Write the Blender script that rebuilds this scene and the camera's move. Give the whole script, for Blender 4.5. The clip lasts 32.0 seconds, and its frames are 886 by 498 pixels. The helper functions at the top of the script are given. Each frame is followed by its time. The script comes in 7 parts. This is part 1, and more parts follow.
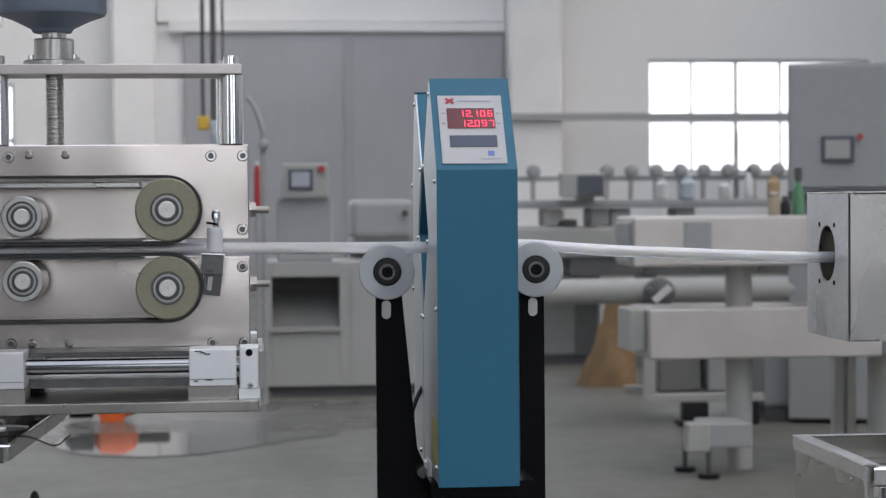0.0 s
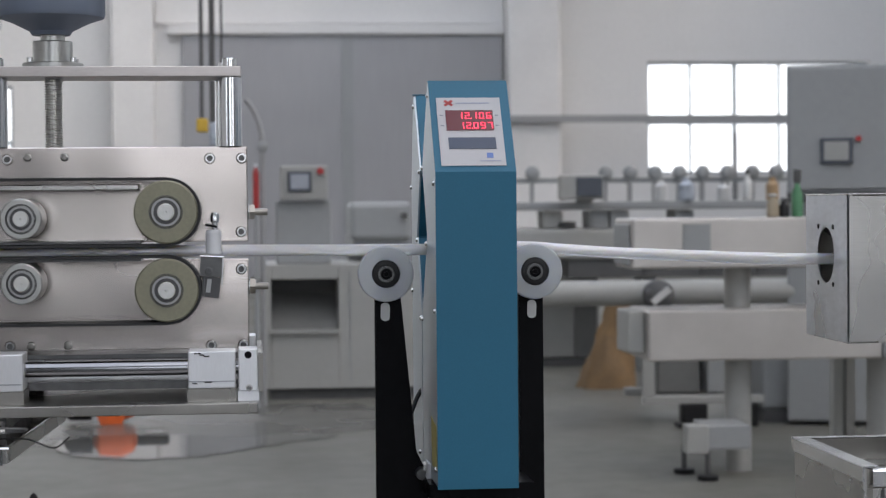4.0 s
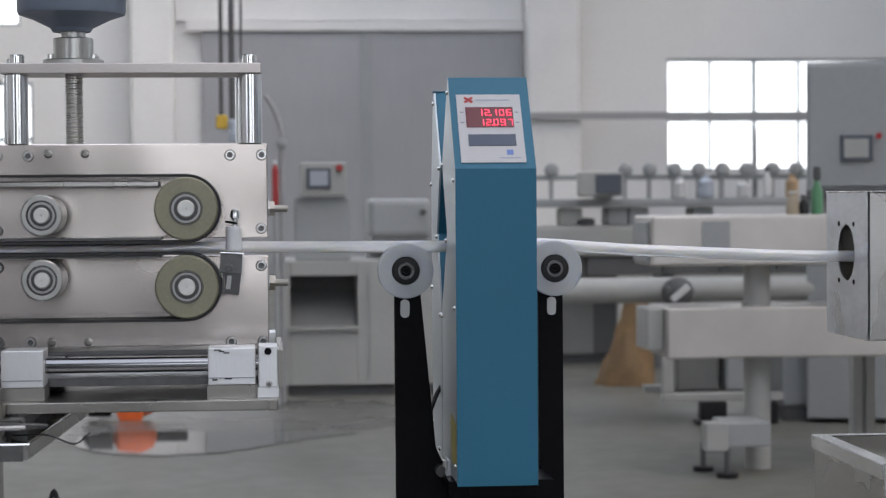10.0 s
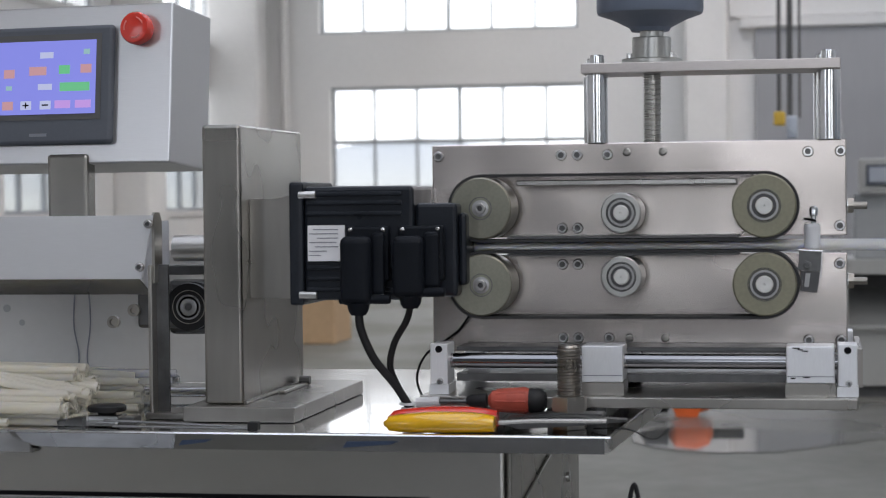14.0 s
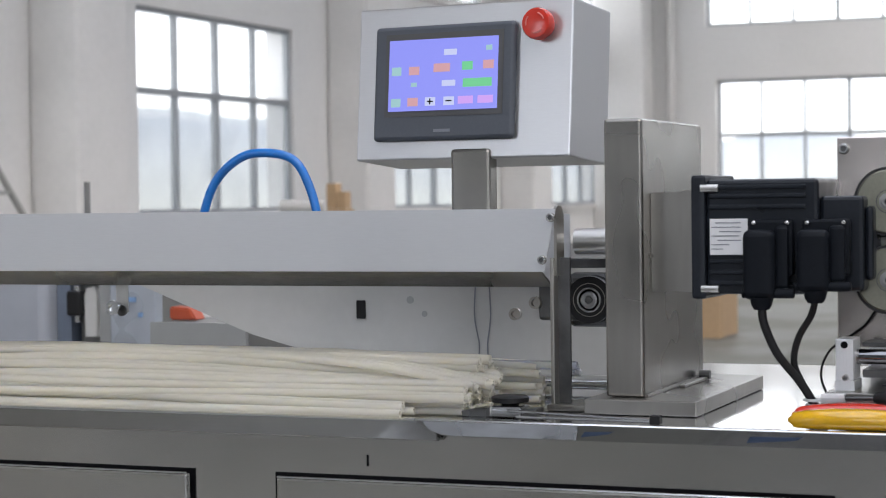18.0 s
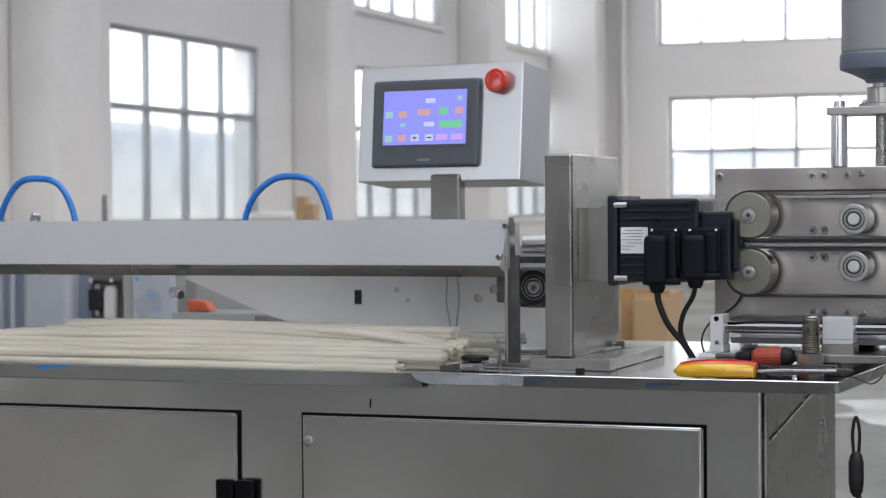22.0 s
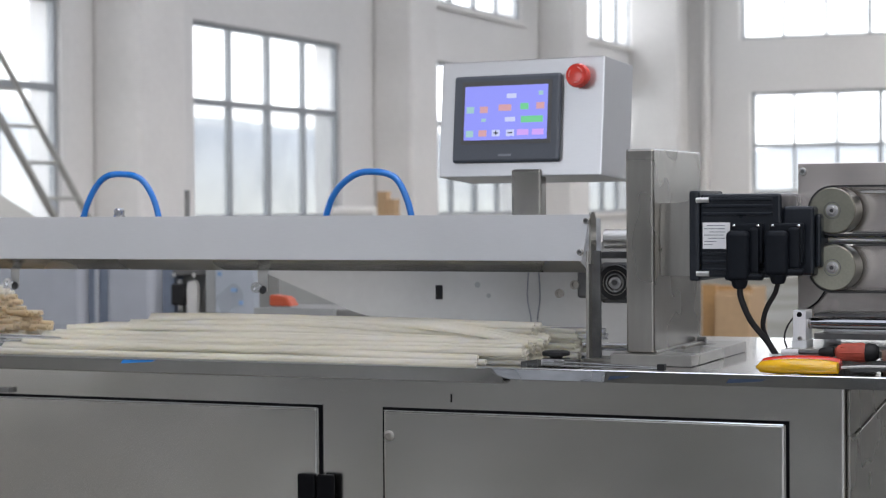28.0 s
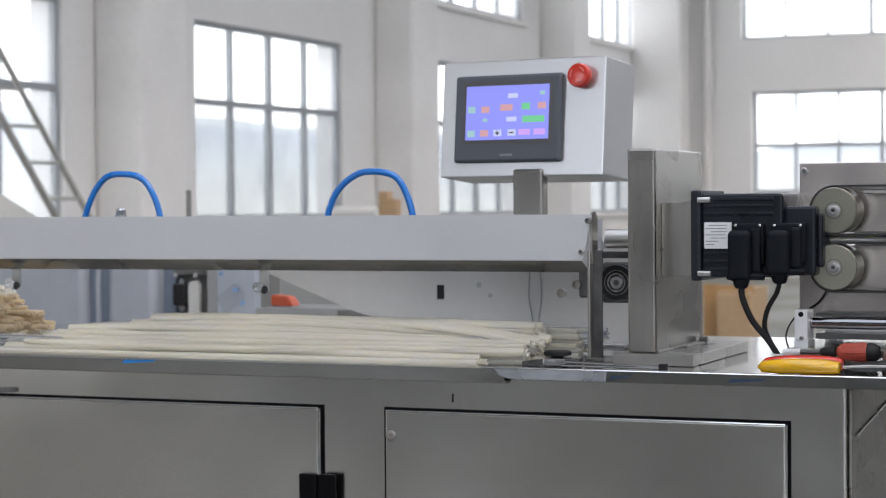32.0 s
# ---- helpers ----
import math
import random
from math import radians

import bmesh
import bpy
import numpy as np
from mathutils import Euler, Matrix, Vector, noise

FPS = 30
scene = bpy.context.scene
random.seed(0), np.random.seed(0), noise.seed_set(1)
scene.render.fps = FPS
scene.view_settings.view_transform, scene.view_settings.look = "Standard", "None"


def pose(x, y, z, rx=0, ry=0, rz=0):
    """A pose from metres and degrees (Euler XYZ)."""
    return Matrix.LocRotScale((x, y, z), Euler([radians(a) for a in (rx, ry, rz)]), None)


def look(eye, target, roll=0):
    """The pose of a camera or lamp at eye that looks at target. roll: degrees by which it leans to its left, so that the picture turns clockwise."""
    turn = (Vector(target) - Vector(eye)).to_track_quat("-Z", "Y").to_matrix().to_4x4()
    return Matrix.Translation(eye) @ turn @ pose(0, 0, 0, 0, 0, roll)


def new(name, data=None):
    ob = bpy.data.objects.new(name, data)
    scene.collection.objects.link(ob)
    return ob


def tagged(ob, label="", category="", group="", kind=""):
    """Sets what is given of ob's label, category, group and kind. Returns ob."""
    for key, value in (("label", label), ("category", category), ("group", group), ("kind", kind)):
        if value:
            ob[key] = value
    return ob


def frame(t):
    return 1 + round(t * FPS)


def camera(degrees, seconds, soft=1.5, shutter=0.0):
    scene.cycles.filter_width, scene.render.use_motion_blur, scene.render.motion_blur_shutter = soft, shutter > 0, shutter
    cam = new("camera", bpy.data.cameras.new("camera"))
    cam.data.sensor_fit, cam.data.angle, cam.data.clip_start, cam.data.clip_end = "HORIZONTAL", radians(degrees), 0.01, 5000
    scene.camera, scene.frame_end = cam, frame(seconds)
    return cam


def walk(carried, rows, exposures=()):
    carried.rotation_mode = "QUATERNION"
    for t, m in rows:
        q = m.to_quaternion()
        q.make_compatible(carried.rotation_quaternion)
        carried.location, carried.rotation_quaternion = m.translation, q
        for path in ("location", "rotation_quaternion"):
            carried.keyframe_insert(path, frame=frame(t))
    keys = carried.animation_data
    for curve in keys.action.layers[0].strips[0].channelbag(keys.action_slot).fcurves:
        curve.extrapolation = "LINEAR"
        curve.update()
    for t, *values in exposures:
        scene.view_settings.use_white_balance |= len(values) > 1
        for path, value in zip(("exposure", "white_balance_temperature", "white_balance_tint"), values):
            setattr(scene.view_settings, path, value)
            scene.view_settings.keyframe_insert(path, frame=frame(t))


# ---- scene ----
cam = camera(25.28, 32.0, soft=1.0)
cam.data.dof.use_dof = True
cam.data.dof.focus_distance = 2.36
cam.data.dof.aperture_fstop = 12.0

# seconds, eye x, y, z, pitch, heading and lean in degrees
PATH = [
    (0.0, 0.0097, 0.0949, 1.0480, -1.435, -5.828, -0.439),
    (0.5, 0.0096, 0.0949, 1.0480, -1.303, -5.788, -0.619),
    (1.0, 0.0096, 0.0949, 1.0480, -1.274, -5.761, -0.774),
    (1.5, 0.0096, 0.0949, 1.0480, -1.282, -5.775, -0.584),
    (2.0, 0.0096, 0.0949, 1.0480, -1.249, -5.768, -0.726),
    (2.5, 0.0096, 0.0949, 1.0480, -1.242, -5.764, -0.775),
    (3.0, 0.0096, 0.0949, 1.0480, -1.293, -5.790, -0.593),
    (3.5, 0.0097, 0.0949, 1.0480, -1.351, -5.837, -0.507),
    (5.5, 0.0102, 0.0949, 1.0480, -1.423, -6.113, -0.356),
    (6.0, 0.0108, 0.0948, 1.0480, -1.500, -6.500, -0.320),
    (6.5, 0.0110, 0.0948, 1.0480, -1.529, -6.592, -0.332),
    (7.0, 0.0109, 0.0948, 1.0480, -1.538, -6.543, -0.335),
    (7.5, 0.0108, 0.0948, 1.0480, -1.527, -6.474, -0.361),
    (8.0, 0.0107, 0.0948, 1.0480, -1.515, -6.468, -0.348),
    (8.5, 0.0107, 0.0948, 1.0480, -1.497, -6.425, -0.340),
    (9.0, 0.0106, 0.0948, 1.0480, -1.484, -6.393, -0.332),
    (9.5, 0.0104, 0.0948, 1.0480, -1.460, -6.268, -0.373),
    (10.0, 0.0088, 0.0950, 1.0480, -1.461, -5.311, -0.423),
    (10.5, 0.0070, 0.0951, 1.0480, -1.475, -4.231, -0.438),
    (11.0, 0.0040, 0.0953, 1.0480, -1.490, -2.392, -0.413),
    (11.5, 0.0028, 0.0954, 1.0480, -1.504, -1.683, -0.490),
    (12.0, -0.0001, 0.0954, 1.0480, -1.500, 0.037, -0.456),
    (12.5, -0.0037, 0.0953, 1.0480, -1.465, 2.209, -0.534),
    (13.0, -0.0082, 0.0950, 1.0480, -1.439, 4.918, -0.551),
    (13.5, -0.0126, 0.0946, 1.0480, -1.415, 7.597, -0.532),
    (14.0, -0.0175, 0.0938, 1.0480, -1.392, 10.578, -0.615),
    (14.5, -0.0228, 0.0926, 1.0480, -1.363, 13.846, -0.602),
    (15.0, -0.0276, 0.0913, 1.0480, -1.363, 16.831, -0.543),
    (15.5, -0.0314, 0.0901, 1.0480, -1.390, 19.244, -0.399),
    (17.5, -0.0350, 0.0887, 1.0480, -1.506, 21.549, -0.831),
    (18.0, -0.0352, 0.0887, 1.0480, -1.448, 21.671, -0.737),
    (18.5, -0.0352, 0.0887, 1.0480, -1.449, 21.658, -0.557),
    (19.0, -0.0353, 0.0886, 1.0480, -1.472, 21.688, -0.665),
    (19.5, 0.0345, -0.1178, 1.0482, -1.340, 21.486, -0.671),
    (20.0, 0.0944, -0.2950, 1.0484, -1.207, 21.373, -0.629),
    (20.5, 0.1780, -0.5418, 1.0487, -1.081, 21.179, -0.570),
    (21.0, 0.2047, -0.6207, 1.0488, -1.051, 21.050, -0.409),
    (21.5, 0.2047, -0.6207, 1.0488, -1.078, 20.905, -0.549),
    (22.0, 0.2047, -0.6207, 1.0488, -1.099, 20.391, -0.402),
    (22.5, 0.2047, -0.6207, 1.0488, -1.128, 19.998, -0.412),
    (23.0, 0.2047, -0.6207, 1.0488, -1.178, 19.827, -0.386),
    (23.5, 0.2047, -0.6207, 1.0488, -1.201, 19.803, -0.409),
    (24.0, 0.2047, -0.6207, 1.0488, -1.200, 19.955, -0.425),
    (24.5, 0.2047, -0.6207, 1.0488, -1.178, 21.162, -0.480),
    (25.0, 0.2047, -0.6207, 1.0488, -1.128, 23.320, -0.546),
    (25.5, 0.2047, -0.6207, 1.0488, -1.102, 23.910, -0.433),
    (26.0, 0.2047, -0.6207, 1.0488, -1.112, 23.078, -0.447),
    (26.5, 0.2047, -0.6207, 1.0488, -1.164, 22.776, -0.397),
    (28.5, 0.2047, -0.6207, 1.0488, -1.229, 22.734, -0.419),
    (29.0, 0.2047, -0.6207, 1.0488, -1.234, 22.747, -0.396),
    (29.5, 0.2047, -0.6207, 1.0488, -1.232, 22.753, -0.389),
    (30.0, 0.2047, -0.6207, 1.0488, -1.234, 22.756, -0.399),
    (30.5, 0.2047, -0.6207, 1.0488, -1.235, 22.772, -0.345),
    (31.0, 0.2047, -0.6207, 1.0488, -1.230, 22.782, -0.386),
    (31.5, 0.2047, -0.6207, 1.0488, -1.228, 22.785, -0.359),
    (32.0, 0.2047, -0.6207, 1.0488, -1.224, 22.784, -0.432),
]
# the camera's own exposure, in stops
EXPOSURE = [(0.0, 0.25), (5.0, 0.18), (11.0, 0.22), (13.0, 0.22), (14.0, 0.11), (15.0, 0.03), (15.6, 0.05), (17.5, 0.37), (18.5, 0.43), (32.0, 0.46)]
walk(cam, [(t, pose(x, y, z, 90 + p, 0, h) @ pose(0, 0, 0, 0, 0, r)) for t, x, y, z, p, h, r in PATH], EXPOSURE)

# ---- daylight: an overcast sky through the windows, and lamps in added, unseen openings ----
world = bpy.data.worlds.new("sky")
scene.world = world
world.use_nodes = True
wn = world.node_tree.nodes
sky = wn.new("ShaderNodeTexSky")
sky.sky_type = 'NISHITA'
sky.sun_disc = False
sky.sun_elevation = radians(48)
sky.sun_rotation = radians(120)
sky.dust_density = 4.0
wn["Background"].inputs["Strength"].default_value = 0.12
world.node_tree.links.new(sky.outputs["Color"], wn["Background"].inputs["Color"])

sun = new("sun", bpy.data.lights.new("sun", 'SUN'))
sun.data.energy = 0.5
sun.data.angle = radians(45)
sun.data.color = (1.0, 0.97, 0.92)
sun.matrix_world = look((6, -8, 14), (0, 2, 0))


WALL_X, BACK_Y, FRONT_Y, RIGHT_X, ROOF_Z = -8.4, 27.5, -9.0, 12.0, 7.0


def opening_lamp(name, place, target, w, h, radiance):
    """Area lamp that stands in an added, unseen opening of the hall."""
    lamp = new(name, bpy.data.lights.new(name, 'AREA'))
    lamp.data.shape = 'RECTANGLE'
    lamp.data.size, lamp.data.size_y = w, h
    lamp.data.energy = radiance * math.pi * w * h
    lamp.data.color = (0.915, 0.95, 1.04)
    lamp.matrix_world = look(place, target)
    return lamp


# ---- materials ----
def material(name, color, rough=0.5, metal=0.0, grain=0.0, scale=60.0, stretch=(1, 1, 1), bump=0.0, spec=0.5, stain=0.0, stain_scale=3.0,
             glow=None, glow_strength=0.0, aniso=0.0, coat=0.0, vary=0.0, wave=0.0, wave_scale=3.0):
    """A surface with fine grain, larger stains and a fine relief."""
    m = bpy.data.materials.new(name)
    m.use_nodes = True
    n, l = m.node_tree.nodes, m.node_tree.links
    b = n["Principled BSDF"]
    b.inputs["Metallic"].default_value = metal
    b.inputs["Roughness"].default_value = rough
    b.inputs["Specular IOR Level"].default_value = spec
    b.inputs["Coat Weight"].default_value = coat
    b.inputs["Anisotropic"].default_value = aniso
    tc = n.new("ShaderNodeTexCoord")
    mp = n.new("ShaderNodeMapping")
    mp.inputs["Scale"].default_value = stretch
    l.new(tc.outputs["Object"], mp.inputs["Vector"])
    fine = n.new("ShaderNodeTexNoise")
    fine.inputs["Scale"].default_value = scale
    fine.inputs["Detail"].default_value = 4.0
    l.new(mp.outputs["Vector"], fine.inputs["Vector"])
    big = n.new("ShaderNodeTexNoise")
    big.inputs["Scale"].default_value = stain_scale
    big.inputs["Detail"].default_value = 2.0
    big.inputs["Roughness"].default_value = 0.5
    l.new(tc.outputs["Object"], big.inputs["Vector"])

    def shift(source, amount):
        r = n.new("ShaderNodeMapRange")
        r.clamp = False
        r.inputs["From Min"].default_value, r.inputs["From Max"].default_value = 0.25, 0.75
        r.inputs["To Min"].default_value, r.inputs["To Max"].default_value = 1 - amount, 1 + amount
        l.new(source, r.inputs["Value"])
        return r.outputs["Result"]

    def times(a, c):
        x = n.new("ShaderNodeMath")
        x.operation = 'MULTIPLY'
        l.new(a, x.inputs[0])
        if isinstance(c, float):
            x.inputs[1].default_value = c
        else:
            l.new(c, x.inputs[1])
        return x.outputs[0]

    value = times(shift(fine.outputs["Fac"], grain), shift(big.outputs["Fac"], stain))
    if vary:
        info = n.new("ShaderNodeObjectInfo")
        r = n.new("ShaderNodeMapRange")
        r.inputs["To Min"].default_value, r.inputs["To Max"].default_value = 1 - vary, 1 + vary
        l.new(info.outputs["Random"], r.inputs["Value"])
        value = times(value, r.outputs["Result"])
    tint = n.new("ShaderNodeVectorMath")
    tint.operation = 'SCALE'
    tint.inputs[0].default_value = color
    l.new(value, tint.inputs["Scale"])
    l.new(tint.outputs["Vector"], b.inputs["Base Color"])
    if stain or grain:
        l.new(times(shift(big.outputs["Fac"], min(0.4, stain * 0.8 + grain)), rough), b.inputs["Roughness"])
    last = None
    if wave:
        slow = n.new("ShaderNodeTexNoise")
        slow.inputs["Scale"].default_value = wave_scale
        slow.inputs["Detail"].default_value = 1.0
        l.new(tc.outputs["Object"], slow.inputs["Vector"])
        dent = n.new("ShaderNodeBump")
        dent.inputs["Strength"].default_value = 1.0
        dent.inputs["Distance"].default_value = 0.001 * wave
        l.new(slow.outputs["Fac"], dent.inputs["Height"])
        last = dent.outputs["Normal"]
    if bump:
        bp = n.new("ShaderNodeBump")
        bp.inputs["Strength"].default_value = bump
        bp.inputs["Distance"].default_value = 0.001
        l.new(fine.outputs["Fac"], bp.inputs["Height"])
        if last:
            l.new(last, bp.inputs["Normal"])
        last = bp.outputs["Normal"]
    if last:
        l.new(last, b.inputs["Normal"])
    if glow:
        b.inputs["Emission Color"].default_value = (*glow, 1)
        b.inputs["Emission Strength"].default_value = glow_strength
    return m


def tube_material(name, color, vary, through_light=0.4, rough=0.34, coat=0.2, clear=0.0):
    """Milky plastic that lets light through its wall."""
    m = material(name, color, rough, 0.0, 0.01, 120, stain=0.05, stain_scale=7, vary=vary, coat=coat)
    n, l = m.node_tree.nodes, m.node_tree.links
    b = n["Principled BSDF"]
    b.inputs["Transmission Weight"].default_value = clear
    b.inputs["Subsurface Weight"].default_value = 0.6
    b.inputs["Subsurface Radius"].default_value = (1.0, 0.9, 0.65)
    b.inputs["Subsurface Scale"].default_value = 0.008
    glow = n.new("ShaderNodeBsdfTranslucent")
    l.new(b.inputs["Base Color"].links[0].from_socket, glow.inputs["Color"])
    mix = n.new("ShaderNodeMixShader")
    mix.inputs["Fac"].default_value = through_light
    l.new(b.outputs[0], mix.inputs[1])
    l.new(glow.outputs[0], mix.inputs[2])
    l.new(mix.outputs[0], n["Material Output"].inputs["Surface"])
    return m


M = {}
M["steel_brushed"] = material("brushed_stainless_steel", (0.54, 0.53, 0.51), 0.28, 1.0, 0.04, 40, (1, 14, 30), 0.03, stain=0.12, stain_scale=6, aniso=0.4, wave=1.5, wave_scale=7)
M["steel_bench"] = material("bench_sheet_steel", (0.67, 0.656, 0.617), 0.19, 1.0, 0.03, 30, (1, 10, 24), stain=0.16, stain_scale=2.5, wave=13.0, wave_scale=2.6)
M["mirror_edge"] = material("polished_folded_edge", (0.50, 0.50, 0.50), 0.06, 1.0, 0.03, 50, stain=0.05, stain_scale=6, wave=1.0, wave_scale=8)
# paler metal for folds and rims; it puts their glint into the colour
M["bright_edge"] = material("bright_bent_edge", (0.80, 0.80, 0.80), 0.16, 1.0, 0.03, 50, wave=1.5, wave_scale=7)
M["connector"] = material("matt_black_moulding", (0.008, 0.010, 0.014), 0.5, 0.0, 0.1, 200, spec=0.12)
M["label_white"] = material("printed_white_label", (0.78, 0.78, 0.80), 0.4, stain=0.04, stain_scale=40)
M["steel_top"] = material("bench_top_steel", (0.60, 0.60, 0.59), 0.07, 1.0, 0.05, 50, (1, 8, 1), 0.02, stain=0.08, stain_scale=9, wave=0.5, wave_scale=6)
M["plate"] = material("nickel_plated_plate", (0.64, 0.585, 0.55), 0.24, 0.96, 0.04, 120, (1, 1, 6), 0.02, stain=0.18, stain_scale=9, wave=4.0, wave_scale=6)
M["scratched"] = material("scratched_aluminium", (0.58, 0.60, 0.64), 0.30, 0.85, 0.08, 60, (1, 1, 3), 0.04, stain=0.16, stain_scale=12, wave=0.8, wave_scale=9)
M["bar_steel"] = material("satin_steel_bar", (0.50, 0.46, 0.44), 0.34, 0.8, 0.05, 120, (1, 6, 6), 0.02, stain=0.10, stain_scale=14)
M["hub"] = material("bright_axle_end", (0.62, 0.62, 0.60), 0.38, 0.5, 0.06, 200, stain=0.10, stain_scale=60)
M["race"] = material("bearing_race", (0.36, 0.36, 0.36), 0.3, 0.5, 0.04, 200)
M["tin"] = material("dull_welded_steel", (0.325, 0.31, 0.286), 0.27, 1.0, 0.05, 14, (6, 6, 1), stain=0.26, stain_scale=6, wave=1.0, wave_scale=7)
M["dark_tin"] = material("oily_threaded_steel", (0.33, 0.31, 0.28), 0.33, 1.0, 0.1, 90, stain=0.15, stain_scale=40)
M["rod_steel"] = material("ground_steel_rod", (0.24, 0.24, 0.25), 0.10, 1.0, 0.03, 60)
M["film_tear"] = material("painted_blue_reflection", (0.012, 0.22, 0.66), 0.3, stain=0.1)
M["film_smear"] = material("faint_blue_film_patch", (0.20, 0.33, 0.55), 0.35, stain=0.2, stain_scale=40)
M["offcut"] = material("red_orange_offcut", (0.42, 0.075, 0.03), 0.5, stain=0.15)
M["chrome"] = material("polished_chrome", (0.72, 0.73, 0.74), 0.16, 1.0, 0.02, 60)
M["screw"] = material("zinc_screw", (0.62, 0.62, 0.61), 0.22, 1.0, 0.05, 80, stain=0.10, stain_scale=40)
M["dark_steel"] = material("oiled_dark_steel", (0.13, 0.13, 0.13), 0.35, 0.9, 0.15, 90, stain=0.2, stain_scale=20)
M["alu_white"] = material("anodised_aluminium", (0.74, 0.75, 0.77), 0.38, 0.55, 0.04, 150, (12, 1, 1), 0.05, stain=0.07, stain_scale=14)
M["alu_box"] = material("brushed_control_box", (0.64, 0.64, 0.65), 0.30, 0.75, 0.02, 60, (1, 6, 14), 0.01)
M["tray"] = material("aluminium_tray", (0.63, 0.638, 0.655), 0.42, 0.6, 0.02, 60, (1, 4, 10), 0.05, stain=0.05, stain_scale=5)
M["belt"] = material("black_rubber_belt", (0.018, 0.018, 0.019), 0.55, 0.0, 0.2, 200, bump=0.2)
M["wheel_olive"] = material("olive_turned_wheel", (0.24, 0.23, 0.165), 0.38, 0.35, 0.08, 260, bump=0.08, stain=0.08, stain_scale=20)
M["wheel_steel"] = material("turned_steel_wheel", (0.25, 0.245, 0.20), 0.34, 0.75, 0.08, 300, bump=0.05, aniso=0.6, stain=0.08, stain_scale=25)
M["wheel_grey"] = material("grey_turned_wheel", (0.46, 0.46, 0.44), 0.33, 0.85, 0.05, 200, stain=0.06, stain_scale=30)
M["bearing"] = material("dark_bearing_seal", (0.075, 0.075, 0.077), 0.4, 0.3, 0.1, 100)
M["black_metal"] = material("black_painted_steel", (0.004, 0.004, 0.005), 0.40, 0.0, 0.2, 120, bump=0.03, stain=0.2, stain_scale=9, spec=0.08)
M["black_motor"] = material("black_motor_enamel", (0.012, 0.015, 0.021), 0.34, 0.0, 0.12, 300, bump=0.02, stain=0.2, stain_scale=18, spec=0.28)
M["black_rubber"] = material("black_cable_rubber", (0.010, 0.010, 0.011), 0.5, 0.0, 0.2, 200, bump=0.1, spec=0.35)
M["blue"] = material("teal_blue_powder_coat", (0.026, 0.138, 0.225), 0.42, 0.0, 0.06, 900, bump=0.06, stain=0.04, stain_scale=6, spec=0.28)
M["gauge_side"] = material("satin_side_panel", (0.50, 0.56, 0.60), 0.36, 0.6, 0.04, 300, stain=0.06, stain_scale=9)
M["sticker"] = material("white_panel_film", (0.47, 0.47, 0.49), 0.4, 0.0, 0.02, 100, stain=0.03)
M["dark_glass"] = material("dark_display_window", (0.045, 0.006, 0.010), 0.15, 0.0, glow=(0.10, 0.004, 0.012), glow_strength=0.5)
M["pale_print"] = material("pale_blue_print", (0.30, 0.33, 0.43), 0.5)
M["navy_glass"] = material("navy_key_window", (0.035, 0.055, 0.10), 0.3, 0.0)
M["led"] = material("red_led", (0.6, 0.02, 0.04), 0.4, glow=(1.0, 0.030, 0.085), glow_strength=1.9)
M["red_mark"] = material("red_print", (0.40, 0.035, 0.035), 0.5, stain=0.1)
M["blue_mark"] = material("blue_print", (0.12, 0.20, 0.50), 0.5)
M["ink"] = material("grey_print", (0.22, 0.23, 0.26), 0.6)
M["yellow_label"] = material("yellow_label", (0.42, 0.36, 0.12), 0.5, stain=0.1)
M["nylon"] = tube_material("milky_nylon_roller", (0.74, 0.77, 0.80), 0.0, 0.2, 0.24, 0.4, 0.55)
M["white_plastic"] = material("white_plastic", (0.60, 0.61, 0.63), 0.4, 0.0, 0.03, 90, stain=0.05, stain_scale=20)
M["tube_clear"] = tube_material("translucent_tube", (0.88, 0.885, 0.89), 0.0, 0.08, 0.10, 1.0, 0.45)
M["tube_cream"] = tube_material("cream_nylon_tube", (0.87, 0.85, 0.785), 0.02, 0.65, 0.36, 0.12)
M["tube_tan"] = tube_material("tan_nylon_tube", (0.80, 0.68, 0.50), 0.12, 0.45)
M["red_plastic"] = material("red_grip_plastic", (0.60, 0.035, 0.02), 0.2, 0.0, 0.05, 120, stain=0.08, stain_scale=20, coat=0.5)
M["stop_print"] = material("pale_red_print", (0.72, 0.22, 0.19), 0.4)
M["yellow_plastic"] = material("yellow_grip_plastic", (0.75, 0.42, 0.01), 0.16, 0.0, 0.05, 120, stain=0.06, stain_scale=20, coat=0.6)
M["brick_red"] = material("worn_red_handle", (0.36, 0.06, 0.035), 0.5, 0.0, 0.12, 200, stain=0.2, stain_scale=30, bump=0.2)
M["hmi_grey"] = material("slate_grey_bezel", (0.085, 0.095, 0.115), 0.42, 0.0, 0.05, 300, stain=0.04)
M["screen"] = material("lit_screen", (0.02, 0.02, 0.05), 0.25, glow=(0.23, 0.25, 0.78), glow_strength=0.85)
for key, tone in (("green", (0.13, 0.52, 0.24)), ("orange", (0.54, 0.29, 0.32)), ("pink", (0.52, 0.30, 0.76)), ("white", (0.48, 0.52, 0.76)), ("lime", (0.28, 0.48, 0.50))):
    M["key_" + key] = material("screen_key_" + key, (0.02, 0.02, 0.02), 0.3, glow=tone, glow_strength=0.85)
M["hose"] = material("blue_air_hose", (0.010, 0.17, 0.58), 0.28, 0.0, 0.03, 100, stain=0.05, stain_scale=20, coat=0.3)
M["panel_white"] = material("white_sheet_panel", (0.60, 0.60, 0.59), 0.38, 0.15, 0.03, 60, stain=0.06, stain_scale=5)
